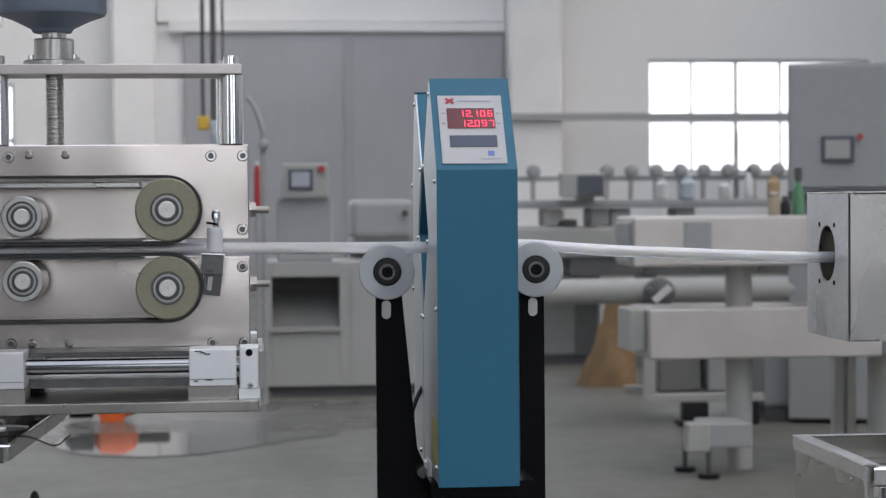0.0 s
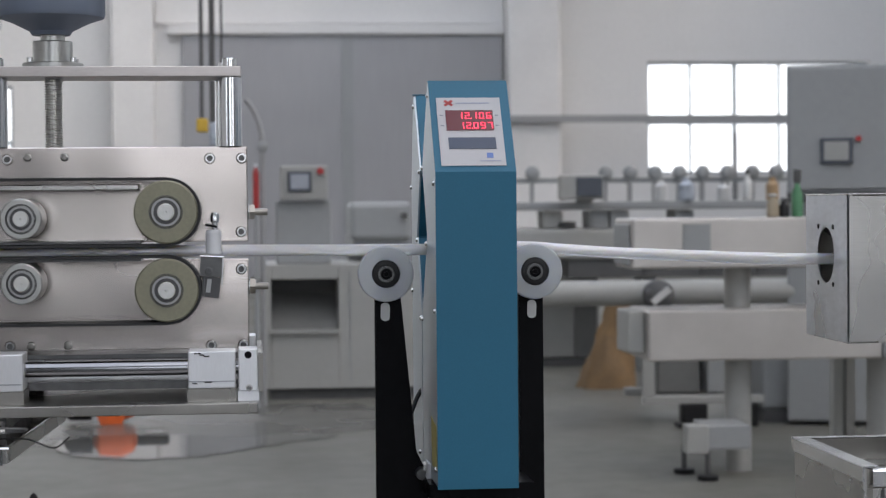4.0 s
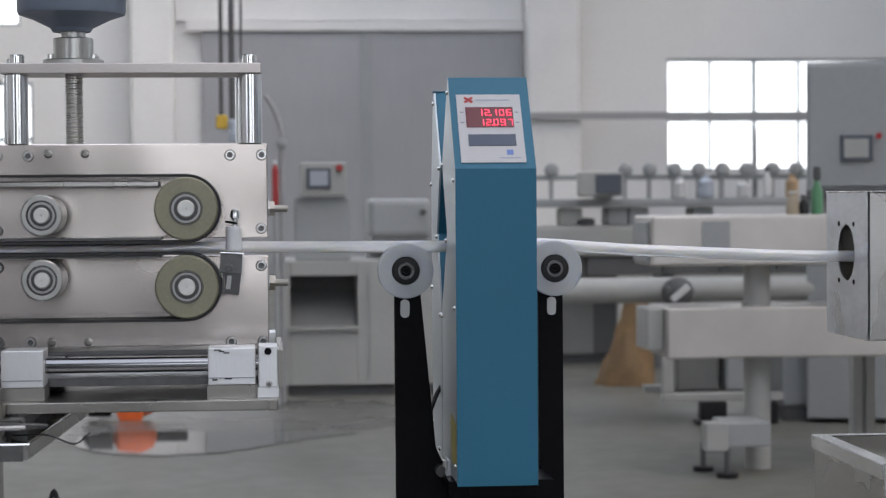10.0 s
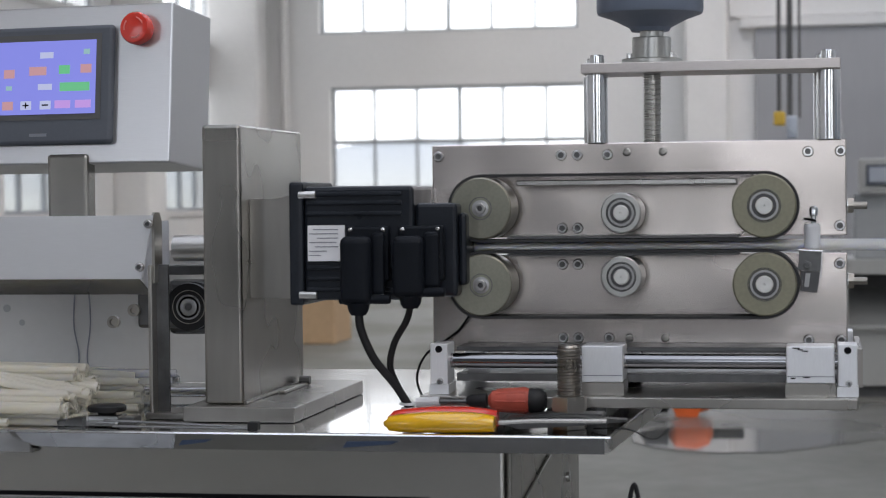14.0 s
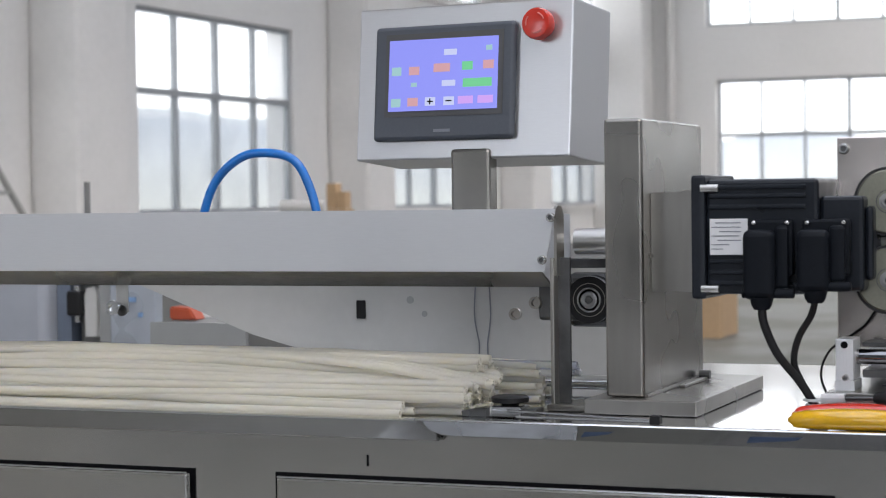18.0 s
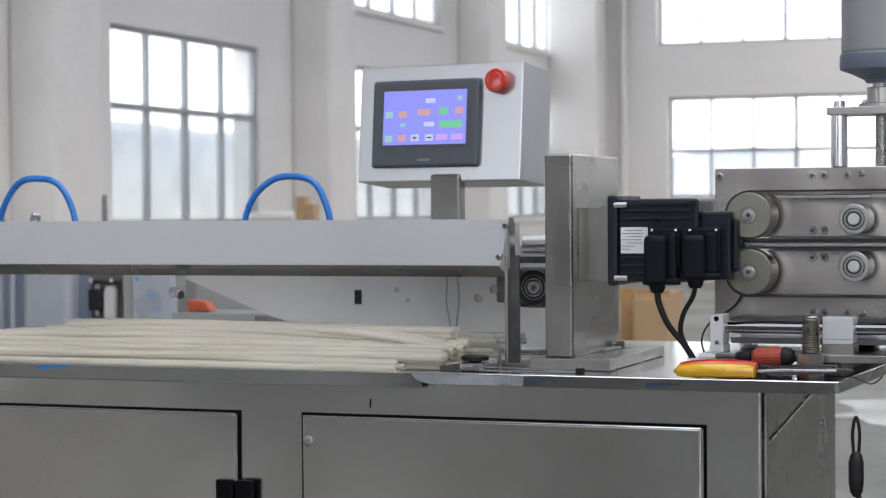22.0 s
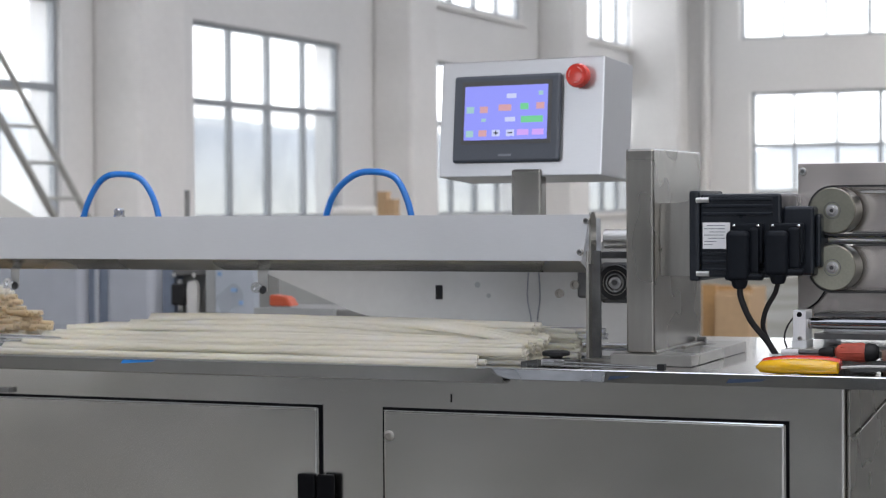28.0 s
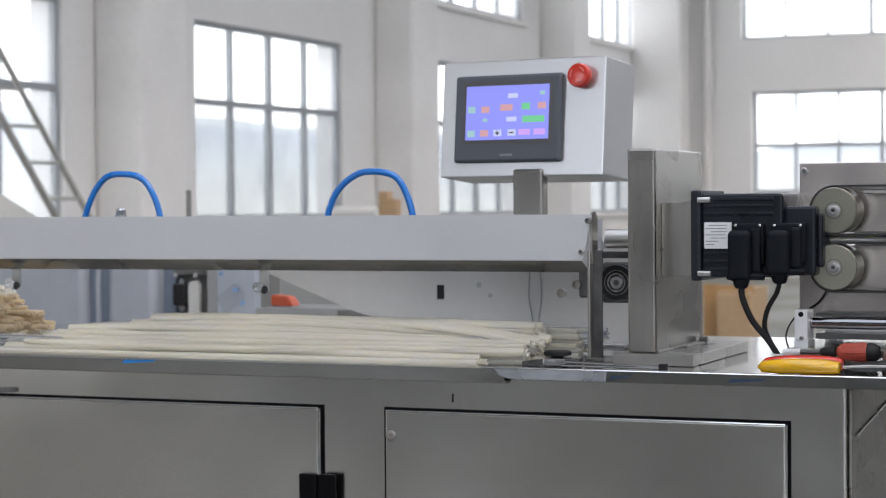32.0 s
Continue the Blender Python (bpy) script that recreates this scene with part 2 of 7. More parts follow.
# darker copy of panel_white; the tray's shade is put into its colour
M["sheet_grey"] = material("shaded_white_sheet", (0.49, 0.49, 0.48), 0.38, 0.15, 0.03, 60, stain=0.06, stain_scale=5)
M["wall"] = material("white_plaster", (0.76, 0.75, 0.74), 0.8, 0.0, 0.03, 18, bump=0.1, stain=0.05, stain_scale=0.6)
M["wall_grey"] = material("reflection_contrast_grey", (0.34, 0.34, 0.34), 0.7, 0.0, 0.03, 18, stain=0.10, stain_scale=0.6)
M["pillar"] = material("painted_pillar", (0.77, 0.755, 0.74), 0.7, 0.0, 0.03, 18, stain=0.06, stain_scale=1.2)
M["ceiling"] = material("roof_sheet", (0.62, 0.62, 0.62), 0.6, 0.0, 0.03, 8, stain=0.05, stain_scale=0.5)
M["door_grey"] = material("grey_sliding_door", (0.36, 0.36, 0.37), 0.55, 0.1, 0.03, 20, (1, 1, 0.1), stain=0.06, stain_scale=1)
M["frame"] = material("window_frame_grey", (0.34, 0.36, 0.38), 0.5, 0.2, 0.05, 30)
M["rail"] = material("grey_conduit", (0.34, 0.34, 0.34), 0.5, 0.2, 0.05, 30)
M["cab_white"] = material("off_white_cabinet", (0.37, 0.37, 0.35), 0.5, 0.0, 0.03, 30, stain=0.06, stain_scale=3)
M["cab_grey"] = material("grey_cabinet", (0.32, 0.33, 0.33), 0.5, 0.0, 0.03, 30, stain=0.05, stain_scale=3)
M["dark_case"] = material("dark_grey_casing", (0.17, 0.17, 0.165), 0.5, 0.0, 0.06, 30, stain=0.10, stain_scale=4)
# tone of dark parts, and of shade painted into gaps and recesses
M["shade"] = material("dark_parts_and_painted_shade", (0.10, 0.10, 0.10), 0.7, 0.0, 0.1, 20, stain=0.15)
M["cream_beam"] = material("ivory_tank_shell", (0.54, 0.51, 0.48), 0.32, 0.45, 0.03, 20, stain=0.10, stain_scale=3, wave=2, wave_scale=3)
M["sack"] = material("kraft_paper_sack", (0.21, 0.13, 0.062), 0.75, 0.0, 0.12, 40, bump=0.4, stain=0.18, stain_scale=8)
M["wood"] = material("raw_crate_wood", (0.40, 0.235, 0.10), 0.65, 0.0, 0.18, 14, (1, 6, 8), 0.2, stain=0.12, stain_scale=3)
M["carton"] = material("brown_carton", (0.42, 0.29, 0.17), 0.75, 0.0, 0.06, 30, stain=0.08)
M["orange"] = material("orange_tool_paint", (0.75, 0.13, 0.02), 0.45, 0.0, 0.1, 40, stain=0.15, stain_scale=8)
M["film_blue"] = material("film_covered_panel", (0.44, 0.48, 0.54), 0.3, 0.2, 0.06, 12, stain=0.22, stain_scale=5)
M["slate"] = material("blue_grey_machine_cover", (0.36, 0.385, 0.435), 0.4, 0.0, 0.04, 20, stain=0.06, stain_scale=3)
M["gear_blue"] = material("gear_housing_paint", (0.16, 0.19, 0.25), 0.42, 0.0, 0.05, 60, stain=0.08, stain_scale=9)
M["walkway"] = material("unseen_reflected_floor", (0.15, 0.148, 0.14), 0.22, 0.0, 0.1, 20, stain=0.3, stain_scale=1.2, spec=0.5)
M["yellow"] = material("yellow_pendant", (0.62, 0.40, 0.05), 0.5, stain=0.1)
M["tan_plastic"] = material("tan_jar_plastic", (0.30, 0.25, 0.18), 0.5, stain=0.1, stain_scale=20)
M["green_plastic"] = material("green_bottle", (0.08, 0.22, 0.11), 0.4)


def floor_material():
    """Grey sealed concrete with damp, shiny patches."""
    m = bpy.data.materials.new("sealed_concrete")
    m.use_nodes = True
    n, l = m.node_tree.nodes, m.node_tree.links
    b = n["Principled BSDF"]
    tc = n.new("ShaderNodeTexCoord")
    big = n.new("ShaderNodeTexNoise")
    big.inputs["Scale"].default_value = 0.7
    big.inputs["Detail"].default_value = 6
    fine = n.new("ShaderNodeTexNoise")
    fine.inputs["Scale"].default_value = 9
    fine.inputs["Detail"].default_value = 6
    for t in (big, fine):
        l.new(tc.outputs["Object"], t.inputs["Vector"])
    ramp = n.new("ShaderNodeValToRGB")
    ramp.color_ramp.elements[0].position, ramp.color_ramp.elements[1].position = 0.35, 0.68
    ramp.color_ramp.elements[0].color = (0.120, 0.118, 0.104, 1)
    ramp.color_ramp.elements[1].color = (0.195, 0.191, 0.171, 1)
    mix = n.new("ShaderNodeMath")
    mix.operation = 'MULTIPLY_ADD'
    mix.inputs[1].default_value = 0.35
    l.new(fine.outputs["Fac"], mix.inputs[0])
    sc = n.new("ShaderNodeMath")
    sc.operation = 'MULTIPLY'
    sc.inputs[1].default_value = 0.65
    l.new(big.outputs["Fac"], sc.inputs[0])
    l.new(sc.outputs[0], mix.inputs[2])
    l.new(mix.outputs[0], ramp.inputs["Fac"])
    l.new(ramp.outputs["Color"], b.inputs["Base Color"])
    r = n.new("ShaderNodeMapRange")
    r.inputs["From Min"].default_value, r.inputs["From Max"].default_value = 0.42, 0.6
    r.inputs["To Min"].default_value, r.inputs["To Max"].default_value = 0.40, 0.60
    l.new(big.outputs["Fac"], r.inputs["Value"])
    l.new(r.outputs["Result"], b.inputs["Roughness"])
    b.inputs["Specular IOR Level"].default_value = 0.08
    return m


def pane_material(name, clear, tone):
    """Window glass that is partly frosted by dirt."""
    m = bpy.data.materials.new(name)
    m.use_nodes = True
    n, l = m.node_tree.nodes, m.node_tree.links
    out = n["Material Output"]
    thin = n.new("ShaderNodeBsdfTransparent")
    dull = n.new("ShaderNodeBsdfTranslucent")
    dull.inputs["Color"].default_value = (*tone, 1)
    mix = n.new("ShaderNodeMixShader")
    noise_t = n.new("ShaderNodeTexNoise")
    noise_t.inputs["Scale"].default_value = 1.3
    tc = n.new("ShaderNodeTexCoord")
    l.new(tc.outputs["Object"], noise_t.inputs["Vector"])
    r = n.new("ShaderNodeMapRange")
    r.inputs["To Min"].default_value, r.inputs["To Max"].default_value = max(0, 1 - clear - 0.15), min(1, 1 - clear + 0.15)
    l.new(noise_t.outputs["Fac"], r.inputs["Value"])
    l.new(r.outputs["Result"], mix.inputs["Fac"])
    l.new(thin.outputs[0], mix.inputs[1])
    l.new(dull.outputs[0], mix.inputs[2])
    l.new(mix.outputs[0], out.inputs["Surface"])
    return m


def hill_material():
    """Glowing distance with haze painted in; it pales towards its foot."""
    m = bpy.data.materials.new("hazy_hillside")
    m.use_nodes = True
    n, l = m.node_tree.nodes, m.node_tree.links
    b = n["Principled BSDF"]
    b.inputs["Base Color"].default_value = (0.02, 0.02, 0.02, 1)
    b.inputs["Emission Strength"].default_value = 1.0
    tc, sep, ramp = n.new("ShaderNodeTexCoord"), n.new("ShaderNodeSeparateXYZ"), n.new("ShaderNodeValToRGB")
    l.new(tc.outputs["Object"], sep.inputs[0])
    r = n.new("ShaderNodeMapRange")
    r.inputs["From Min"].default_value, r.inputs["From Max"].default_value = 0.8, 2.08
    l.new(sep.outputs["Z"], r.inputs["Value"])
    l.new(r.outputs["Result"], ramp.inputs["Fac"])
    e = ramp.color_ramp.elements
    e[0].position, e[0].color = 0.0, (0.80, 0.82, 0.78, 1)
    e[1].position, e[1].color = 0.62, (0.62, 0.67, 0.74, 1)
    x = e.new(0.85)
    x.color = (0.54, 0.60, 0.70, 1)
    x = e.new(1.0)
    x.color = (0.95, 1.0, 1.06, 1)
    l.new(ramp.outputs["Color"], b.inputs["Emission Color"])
    return m


M["floor"] = floor_material()
M["pane"] = pane_material("window_pane", 0.9, (0.9, 0.92, 0.95))
M["pane_frost"] = pane_material("frosted_window_pane", 0.72, (0.30, 0.32, 0.34))
M["sky_glow"] = material("overcast_sky", (0.02, 0.02, 0.02), 1.0, glow=(0.945, 0.965, 1.0), glow_strength=2.1)
M["hill_glow"] = hill_material()
M["damp"] = material("damp_concrete", (0.108, 0.106, 0.095), 0.26, 0.0, 0.12, 9, stain=0.25, stain_scale=1.6, spec=0.35)
M["water"] = material("standing_water", (0.10, 0.10, 0.094), 0.04, 0.0, spec=1.0)


# ---- mesh tools ----
def finish(bm, smooth=None):
    if smooth is not None:
        for f in bm.faces:
            f.smooth = True
        bm.normal_update()
        area = {f: f.calc_area() for f in bm.faces}
        for e in bm.edges:
            e.smooth = len(e.link_faces) == 2 and e.calc_face_angle(0) < radians(smooth)
            if e.smooth and e.calc_face_angle(0) > radians(8):
                a, b = (area[f] for f in e.link_faces)
                # a broad flat face keeps its own normal beside a narrow rounded edge
                e.smooth = max(a, b) < 6 * min(a, b)
    return bm


def part(name, bm, mat, parent=None, label="", smooth=35):
    finish(bm, smooth)
    me = bpy.data.meshes.new(name)
    bm.to_mesh(me)
    bm.free()
    mats = mat if isinstance(mat, (list, tuple)) else [mat]
    for x in mats:
        me.materials.append(M[x])
    ob = new(name, me)
    if parent is not None:
        ob.parent = parent
        ob.matrix_parent_inverse = parent.matrix_basis.inverted()
    if label:
        ob["label"] = label
    return ob


def thing(name, label, category, at=(0, 0, 0), group="", turn=0):
    ob = new(name)
    ob.empty_display_size = 0.05
    ob.matrix_basis = pose(*at, 0, 0, turn)
    return tagged(ob, label, category, group)


def box(bm, x0, x1, y0, y1, z0, z1, bevel=0.0, seg=2):
    r = bmesh.ops.create_cube(bm, size=1.0, matrix=Matrix.LocRotScale(((x0 + x1) / 2, (y0 + y1) / 2, (z0 + z1) / 2), None, (abs(x1 - x0), abs(y1 - y0), abs(z1 - z0))))
    if bevel:
        edges = list({e for v in r["verts"] for e in v.link_edges})
        bmesh.ops.bevel(bm, geom=edges, offset=bevel, segments=seg, affect='EDGES', profile=0.5)
    return bm


def boxed(*a, **k):
    return box(bmesh.new(), *a, **k)


AXIS = {"x": Euler((0, radians(90), 0)), "y": Euler((radians(90), 0, 0)), "z": Euler((0, 0, 0))}


def cyl(bm, c, r, length, axis="z", seg=24, r2=None, bevel=0.0):
    """A round bar about c, along an axis."""
    q = bmesh.ops.create_cone(bm, cap_ends=True, segments=seg, radius1=r, radius2=r if r2 is None else r2, depth=length,
                              matrix=Matrix.LocRotScale(c, AXIS[axis], None))
    if bevel:
        edges = [e for e in {e for v in q["verts"] for e in v.link_edges} if any(len(f.verts) > 4 for f in e.link_faces)]
        bmesh.ops.bevel(bm, geom=edges, offset=bevel, segments=2, affect='EDGES')
    return bm


def cyled(*a, **k):
    return cyl(bmesh.new(), *a, **k)


def lathe(bm, c, profile, axis="z", seg=32):
    """Turns a profile of (radius, height) about an axis through c."""
    m = Matrix.LocRotScale(c, AXIS[axis], None)
    rings = []
    for r, h in profile:
        rings.append([bm.verts.new(m @ Vector((r * math.cos(a), r * math.sin(a), h))) for a in (2 * math.pi * i / seg for i in range(seg))])
    for a, b in zip(rings, rings[1:]):
        for i in range(seg):
            bm.faces.new((a[i], a[(i + 1) % seg], b[(i + 1) % seg], b[i]))
    for ring, flip in ((rings[0], True), (rings[-1], False)):
        if (ring[0].co - ring[seg // 2].co).length > 1e-5:
            bm.faces.new(ring[::-1] if flip else ring)
    bmesh.ops.recalc_face_normals(bm, faces=bm.faces)
    return bm


def lathed(*a, **k):
    return lathe(bmesh.new(), *a, **k)


def pipe(bm, pts, r, seg=10, inner=0.0):
    """A round bar along points; hollow when inner is given."""
    pts = [Vector(p) for p in pts]
    outer, hole = [], []
    up = Vector((0.05, 0.1, 1)).normalized()
    for i, p in enumerate(pts):
        d = (pts[min(i + 1, len(pts) - 1)] - pts[max(i - 1, 0)]).normalized()
        s = d.cross(up)
        if s.length < 1e-3:
            s = d.cross(Vector((1, 0, 0)))
        s.normalize()
        u = s.cross(d)
        outer.append([bm.verts.new(p + r * (math.cos(a) * s + math.sin(a) * u)) for a in (2 * math.pi * k / seg for k in range(seg))])
        if inner and i in (0, len(pts) - 1):
            q = p + d * (0.004 if i == 0 else -0.004)
            hole.append(([bm.verts.new(p + inner * (math.cos(a) * s + math.sin(a) * u)) for a in (2 * math.pi * k / seg for k in range(seg))],
                         [bm.verts.new(q + inner * (math.cos(a) * s + math.sin(a) * u)) for a in (2 * math.pi * k / seg for k in range(seg))]))
    for a, b in zip(outer, outer[1:]):
        for k in range(seg):
            bm.faces.new((a[k], a[(k + 1) % seg], b[(k + 1) % seg], b[k]))
    for end, ring in enumerate((outer[0], outer[-1])):
        if inner:
            rim, deep = hole[end]
            for k in range(seg):
                bm.faces.new((ring[k], ring[(k + 1) % seg], rim[(k + 1) % seg], rim[k]))
                bm.faces.new((rim[k], rim[(k + 1) % seg], deep[(k + 1) % seg], deep[k]))
            bm.faces.new(deep)
        else:
            bm.faces.new(ring)
    bmesh.ops.recalc_face_normals(bm, faces=bm.faces)
    return bm


def piped(*a, **k):
    return pipe(bmesh.new(), *a, **k)


def curve_points(ctrl, n=24):
    """A smooth line through the control points."""
    c = [Vector(p) for p in ctrl]
    c = [2 * c[0] - c[1]] + c + [2 * c[-1] - c[-2]]
    out = []
    for i in range(1, len(c) - 2):
        for k in range(n):
            t = k / n
            a, b, d, e = c[i - 1], c[i], c[i + 1], c[i + 2]
            out.append(0.5 * (2 * b + (d - a) * t + (2 * a - 5 * b + 4 * d - e) * t * t + (3 * b - a - 3 * d + e) * t ** 3))
    out.append(c[-2])
    return out


def prism(bm, outline, plane, a, b, bevel=0.0):
    """An outline of 2D points pushed through from a to b. plane: 'xz' along y, 'yz' along x, 'xy' along z."""
    put = {"xz": lambda p, d: (p[0], d, p[1]), "yz": lambda p, d: (d, p[0], p[1]), "xy": lambda p, d: (p[0], p[1], d)}[plane]
    v0 = [bm.verts.new(put(p, a)) for p in outline]
    v1 = [bm.verts.new(put(p, b)) for p in outline]
    k = len(outline)
    faces = [bm.faces.new(v0), bm.faces.new(v1[::-1])]
    faces += [bm.faces.new((v0[(i + 1) % k], v0[i], v1[i], v1[(i + 1) % k])) for i in range(k)]
    bmesh.ops.recalc_face_normals(bm, faces=faces)
    if bevel:
        bmesh.ops.bevel(bm, geom=list({e for f in faces for e in f.edges}), offset=bevel, segments=2, affect='EDGES')
    return bm


def prismed(*a, **k):
    return prism(bmesh.new(), *a, **k)


def cap_screw(parent, x, y, z, r=0.0054, axis="y", label=""):
    """A socket cap screw with its hex recess, facing the front."""
    bm = bmesh.new()
    lathe(bm, (x, y, z), [(r, 0.0), (r, 0.0036), (r * 0.86, 0.0044), (r * 0.56, 0.0044), (r * 0.54, 0.0024), (r * 0.25, 0.0022), (0.0, 0.0022)], axis, 18)
    head = part("screw", bm, "screw", parent, label)
    up = parent if parent.parent else head
    bm = bmesh.new()
    # dark ring that paints the shadow round the screw head
    lathe(bm, (x, y, z), [(r * 1.10, -0.0004), (r * 1.10, 0.0003), (r * 1.02, 0.0004), (r * 1.02, 0.0)], axis, 18)
    part("washer", bm, "dark_tin", up)
    # dark disc that paints the shade inside the hex recess
    bm = bmesh.new()
    lathe(bm, (x, y, z), [(r * 0.60, 0.0023), (r * 0.60, 0.0028), (r * 0.10, 0.0027), (r * 0.10, 0.0023)], axis, 6)
    part("socket", bm, "dark_steel", up)
    return head


def structure(name, bm, mat, label, category):
    ob = part(name, bm, mat)
    return tagged(ob, label, category, kind="structure")


# ---- the hall ----
structure("floor", boxed(WALL_X - 0.3, RIGHT_X + 0.3, FRONT_Y - 0.3, BACK_Y + 0.3, -0.2, 0.0), "floor", "grey sealed concrete factory floor, damp in places", "floor")
structure("ground", boxed(-400, 400, -400, 400, -0.5, -0.21), "cab_grey", "bare grey ground outside the hall", "ground")


def wall_with_openings(name, along, at, thick, a0, a1, z1, holes, label, paint="wall"):
    """A wall along x or y, built of blocks round its openings (a0, a1, z0, z1)."""
    bm = bmesh.new()

    def block(p0, p1, q0, q1):
        if p1 - p0 > 1e-4 and q1 - q0 > 1e-4:
            if along == "y":
                box(bm, at, at + thick, p0, p1, q0, q1)
            else:
                box(bm, p0, p1, at, at + thick, q0, q1)
    cuts = sorted({a0, a1, *[h[0] for h in holes], *[h[1] for h in holes]})
    for p0, p1 in zip(cuts, cuts[1:]):
        z = 0.0
        for h in sorted((h for h in holes if h[0] <= p0 + 1e-6 and h[1] >= p1 - 1e-6), key=lambda h: h[2]):
            block(p0, p1, z, h[2])
            z = h[3]
        block(p0, p1, z, z1)
    return structure(name, bm, paint, label, "wall")


LOW, MID, TOP = 0.95, 1.99, 2.69
LEFT_LOW = [(9.25, 12.32), (14.35, 17.30), (19.58, 22.50), (24.50, 27.20)]
left_holes = [(a, b, LOW, TOP) for a, b in LEFT_LOW] + [(a, b, 3.34, 5.4) for a, b in LEFT_LOW]
wall_with_openings("wall_west", "y", WALL_X - 0.3, 0.3, FRONT_Y - 0.3, BACK_Y, ROOF_Z, left_holes, "white plastered factory wall with two rows of windows")
BACK_LOW = [(-6.75, -3.05, 1.22, 2.68), (5.73, 8.95, 1.40, 3.0)]
BACK_UP = [(-6.9, -3.2, 3.44, 5.4)]
wall_with_openings("wall_north", "x", BACK_Y, 0.3, WALL_X - 0.3, RIGHT_X, ROOF_Z, BACK_LOW + BACK_UP, "white plastered end wall of the hall")
# unseen openings behind the camera, added to light the fronts of things
FRONT_HOLES = [(-8.2, -5.6, 1.5, 4.6), (-0.9, 2.5, 1.3, 4.6), (4.6, 7.6, 1.3, 4.6)]
# closing wall, unseen; its grey is there to darken reflections in the metal
wall_with_openings("wall_south", "x", FRONT_Y - 0.3, 0.3, WALL_X, RIGHT_X, ROOF_Z, FRONT_HOLES, "unseen plain wall, grey to deepen reflections in the steel", "wall_grey")
# unseen opening added for weak light from the right
RIGHT_HOLES = [(2.5, 9.5, 2.4, 5.2)]
wall_with_openings("wall_east", "y", RIGHT_X, 0.3, FRONT_Y - 0.3, BACK_Y + 0.3, ROOF_Z, RIGHT_HOLES, "plain white side wall of the hall")
# unseen roof openings, added and placed to light the line from above
ROOF_FILL_OPENINGS = [(-2.7, -0.1), (0.8, 3.3), (7.0, 9.5)]
bm = bmesh.new()
edges = [WALL_X - 0.3] + [e for r in ROOF_FILL_OPENINGS for e in r] + [RIGHT_X + 0.3]
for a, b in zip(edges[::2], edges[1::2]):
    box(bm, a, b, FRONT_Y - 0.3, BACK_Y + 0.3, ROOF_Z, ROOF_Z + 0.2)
for a, b in ROOF_FILL_OPENINGS:
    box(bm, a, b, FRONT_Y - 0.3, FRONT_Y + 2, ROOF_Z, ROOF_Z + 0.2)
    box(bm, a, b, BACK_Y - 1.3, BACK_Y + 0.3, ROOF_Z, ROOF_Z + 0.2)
structure("ceiling", bm, "ceiling", "unseen pale roof with long openings added for light", "ceiling")

# overcast sky and a glowing hillside with painted haze outside the windows
structure("backdrop_1", boxed(WALL_X - 2.1, WALL_X - 2.0, 0, BACK_Y + 6, -0.2, 9.5), "sky_glow", "plain white overcast sky outside the windows", "sky")
structure("backdrop_2", boxed(-14, 14, BACK_Y + 2.0, BACK_Y + 2.1, -0.2, 9.5), "sky_glow", "plain white overcast sky outside the windows", "sky")
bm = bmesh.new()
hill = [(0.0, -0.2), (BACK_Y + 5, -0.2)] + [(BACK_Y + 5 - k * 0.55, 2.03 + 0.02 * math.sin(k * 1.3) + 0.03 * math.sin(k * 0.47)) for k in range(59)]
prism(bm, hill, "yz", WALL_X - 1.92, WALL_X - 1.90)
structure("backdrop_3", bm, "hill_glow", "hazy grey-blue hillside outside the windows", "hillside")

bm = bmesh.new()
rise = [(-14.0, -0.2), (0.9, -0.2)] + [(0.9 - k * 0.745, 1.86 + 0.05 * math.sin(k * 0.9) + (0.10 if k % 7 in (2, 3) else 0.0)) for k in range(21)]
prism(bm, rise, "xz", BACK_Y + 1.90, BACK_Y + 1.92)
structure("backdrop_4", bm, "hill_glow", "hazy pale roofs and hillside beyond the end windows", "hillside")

# fill lamps in the added front and side openings
for a, b, c, d in FRONT_HOLES:
    opening_lamp("window_daylight", ((a + b) / 2, FRONT_Y - 0.2, (c + d) / 2), ((a + b) / 2, 0, (c + d) / 2), b - a, d - c, 2.15)
for a, b, c, d in RIGHT_HOLES:
    opening_lamp("window_daylight", (RIGHT_X + 0.2, (a + b) / 2, (c + d) / 2), (0, (a + b) / 2, (c + d) / 2), b - a, d - c, 0.5)
# fill lamps in the added roof openings
for a, b in ROOF_FILL_OPENINGS:
    opening_lamp("unseen_roof_fill", ((a + b) / 2, 9.6, ROOF_Z + 0.15), ((a + b) / 2, 9.6, 0), b - a, 33.2, 1.3)


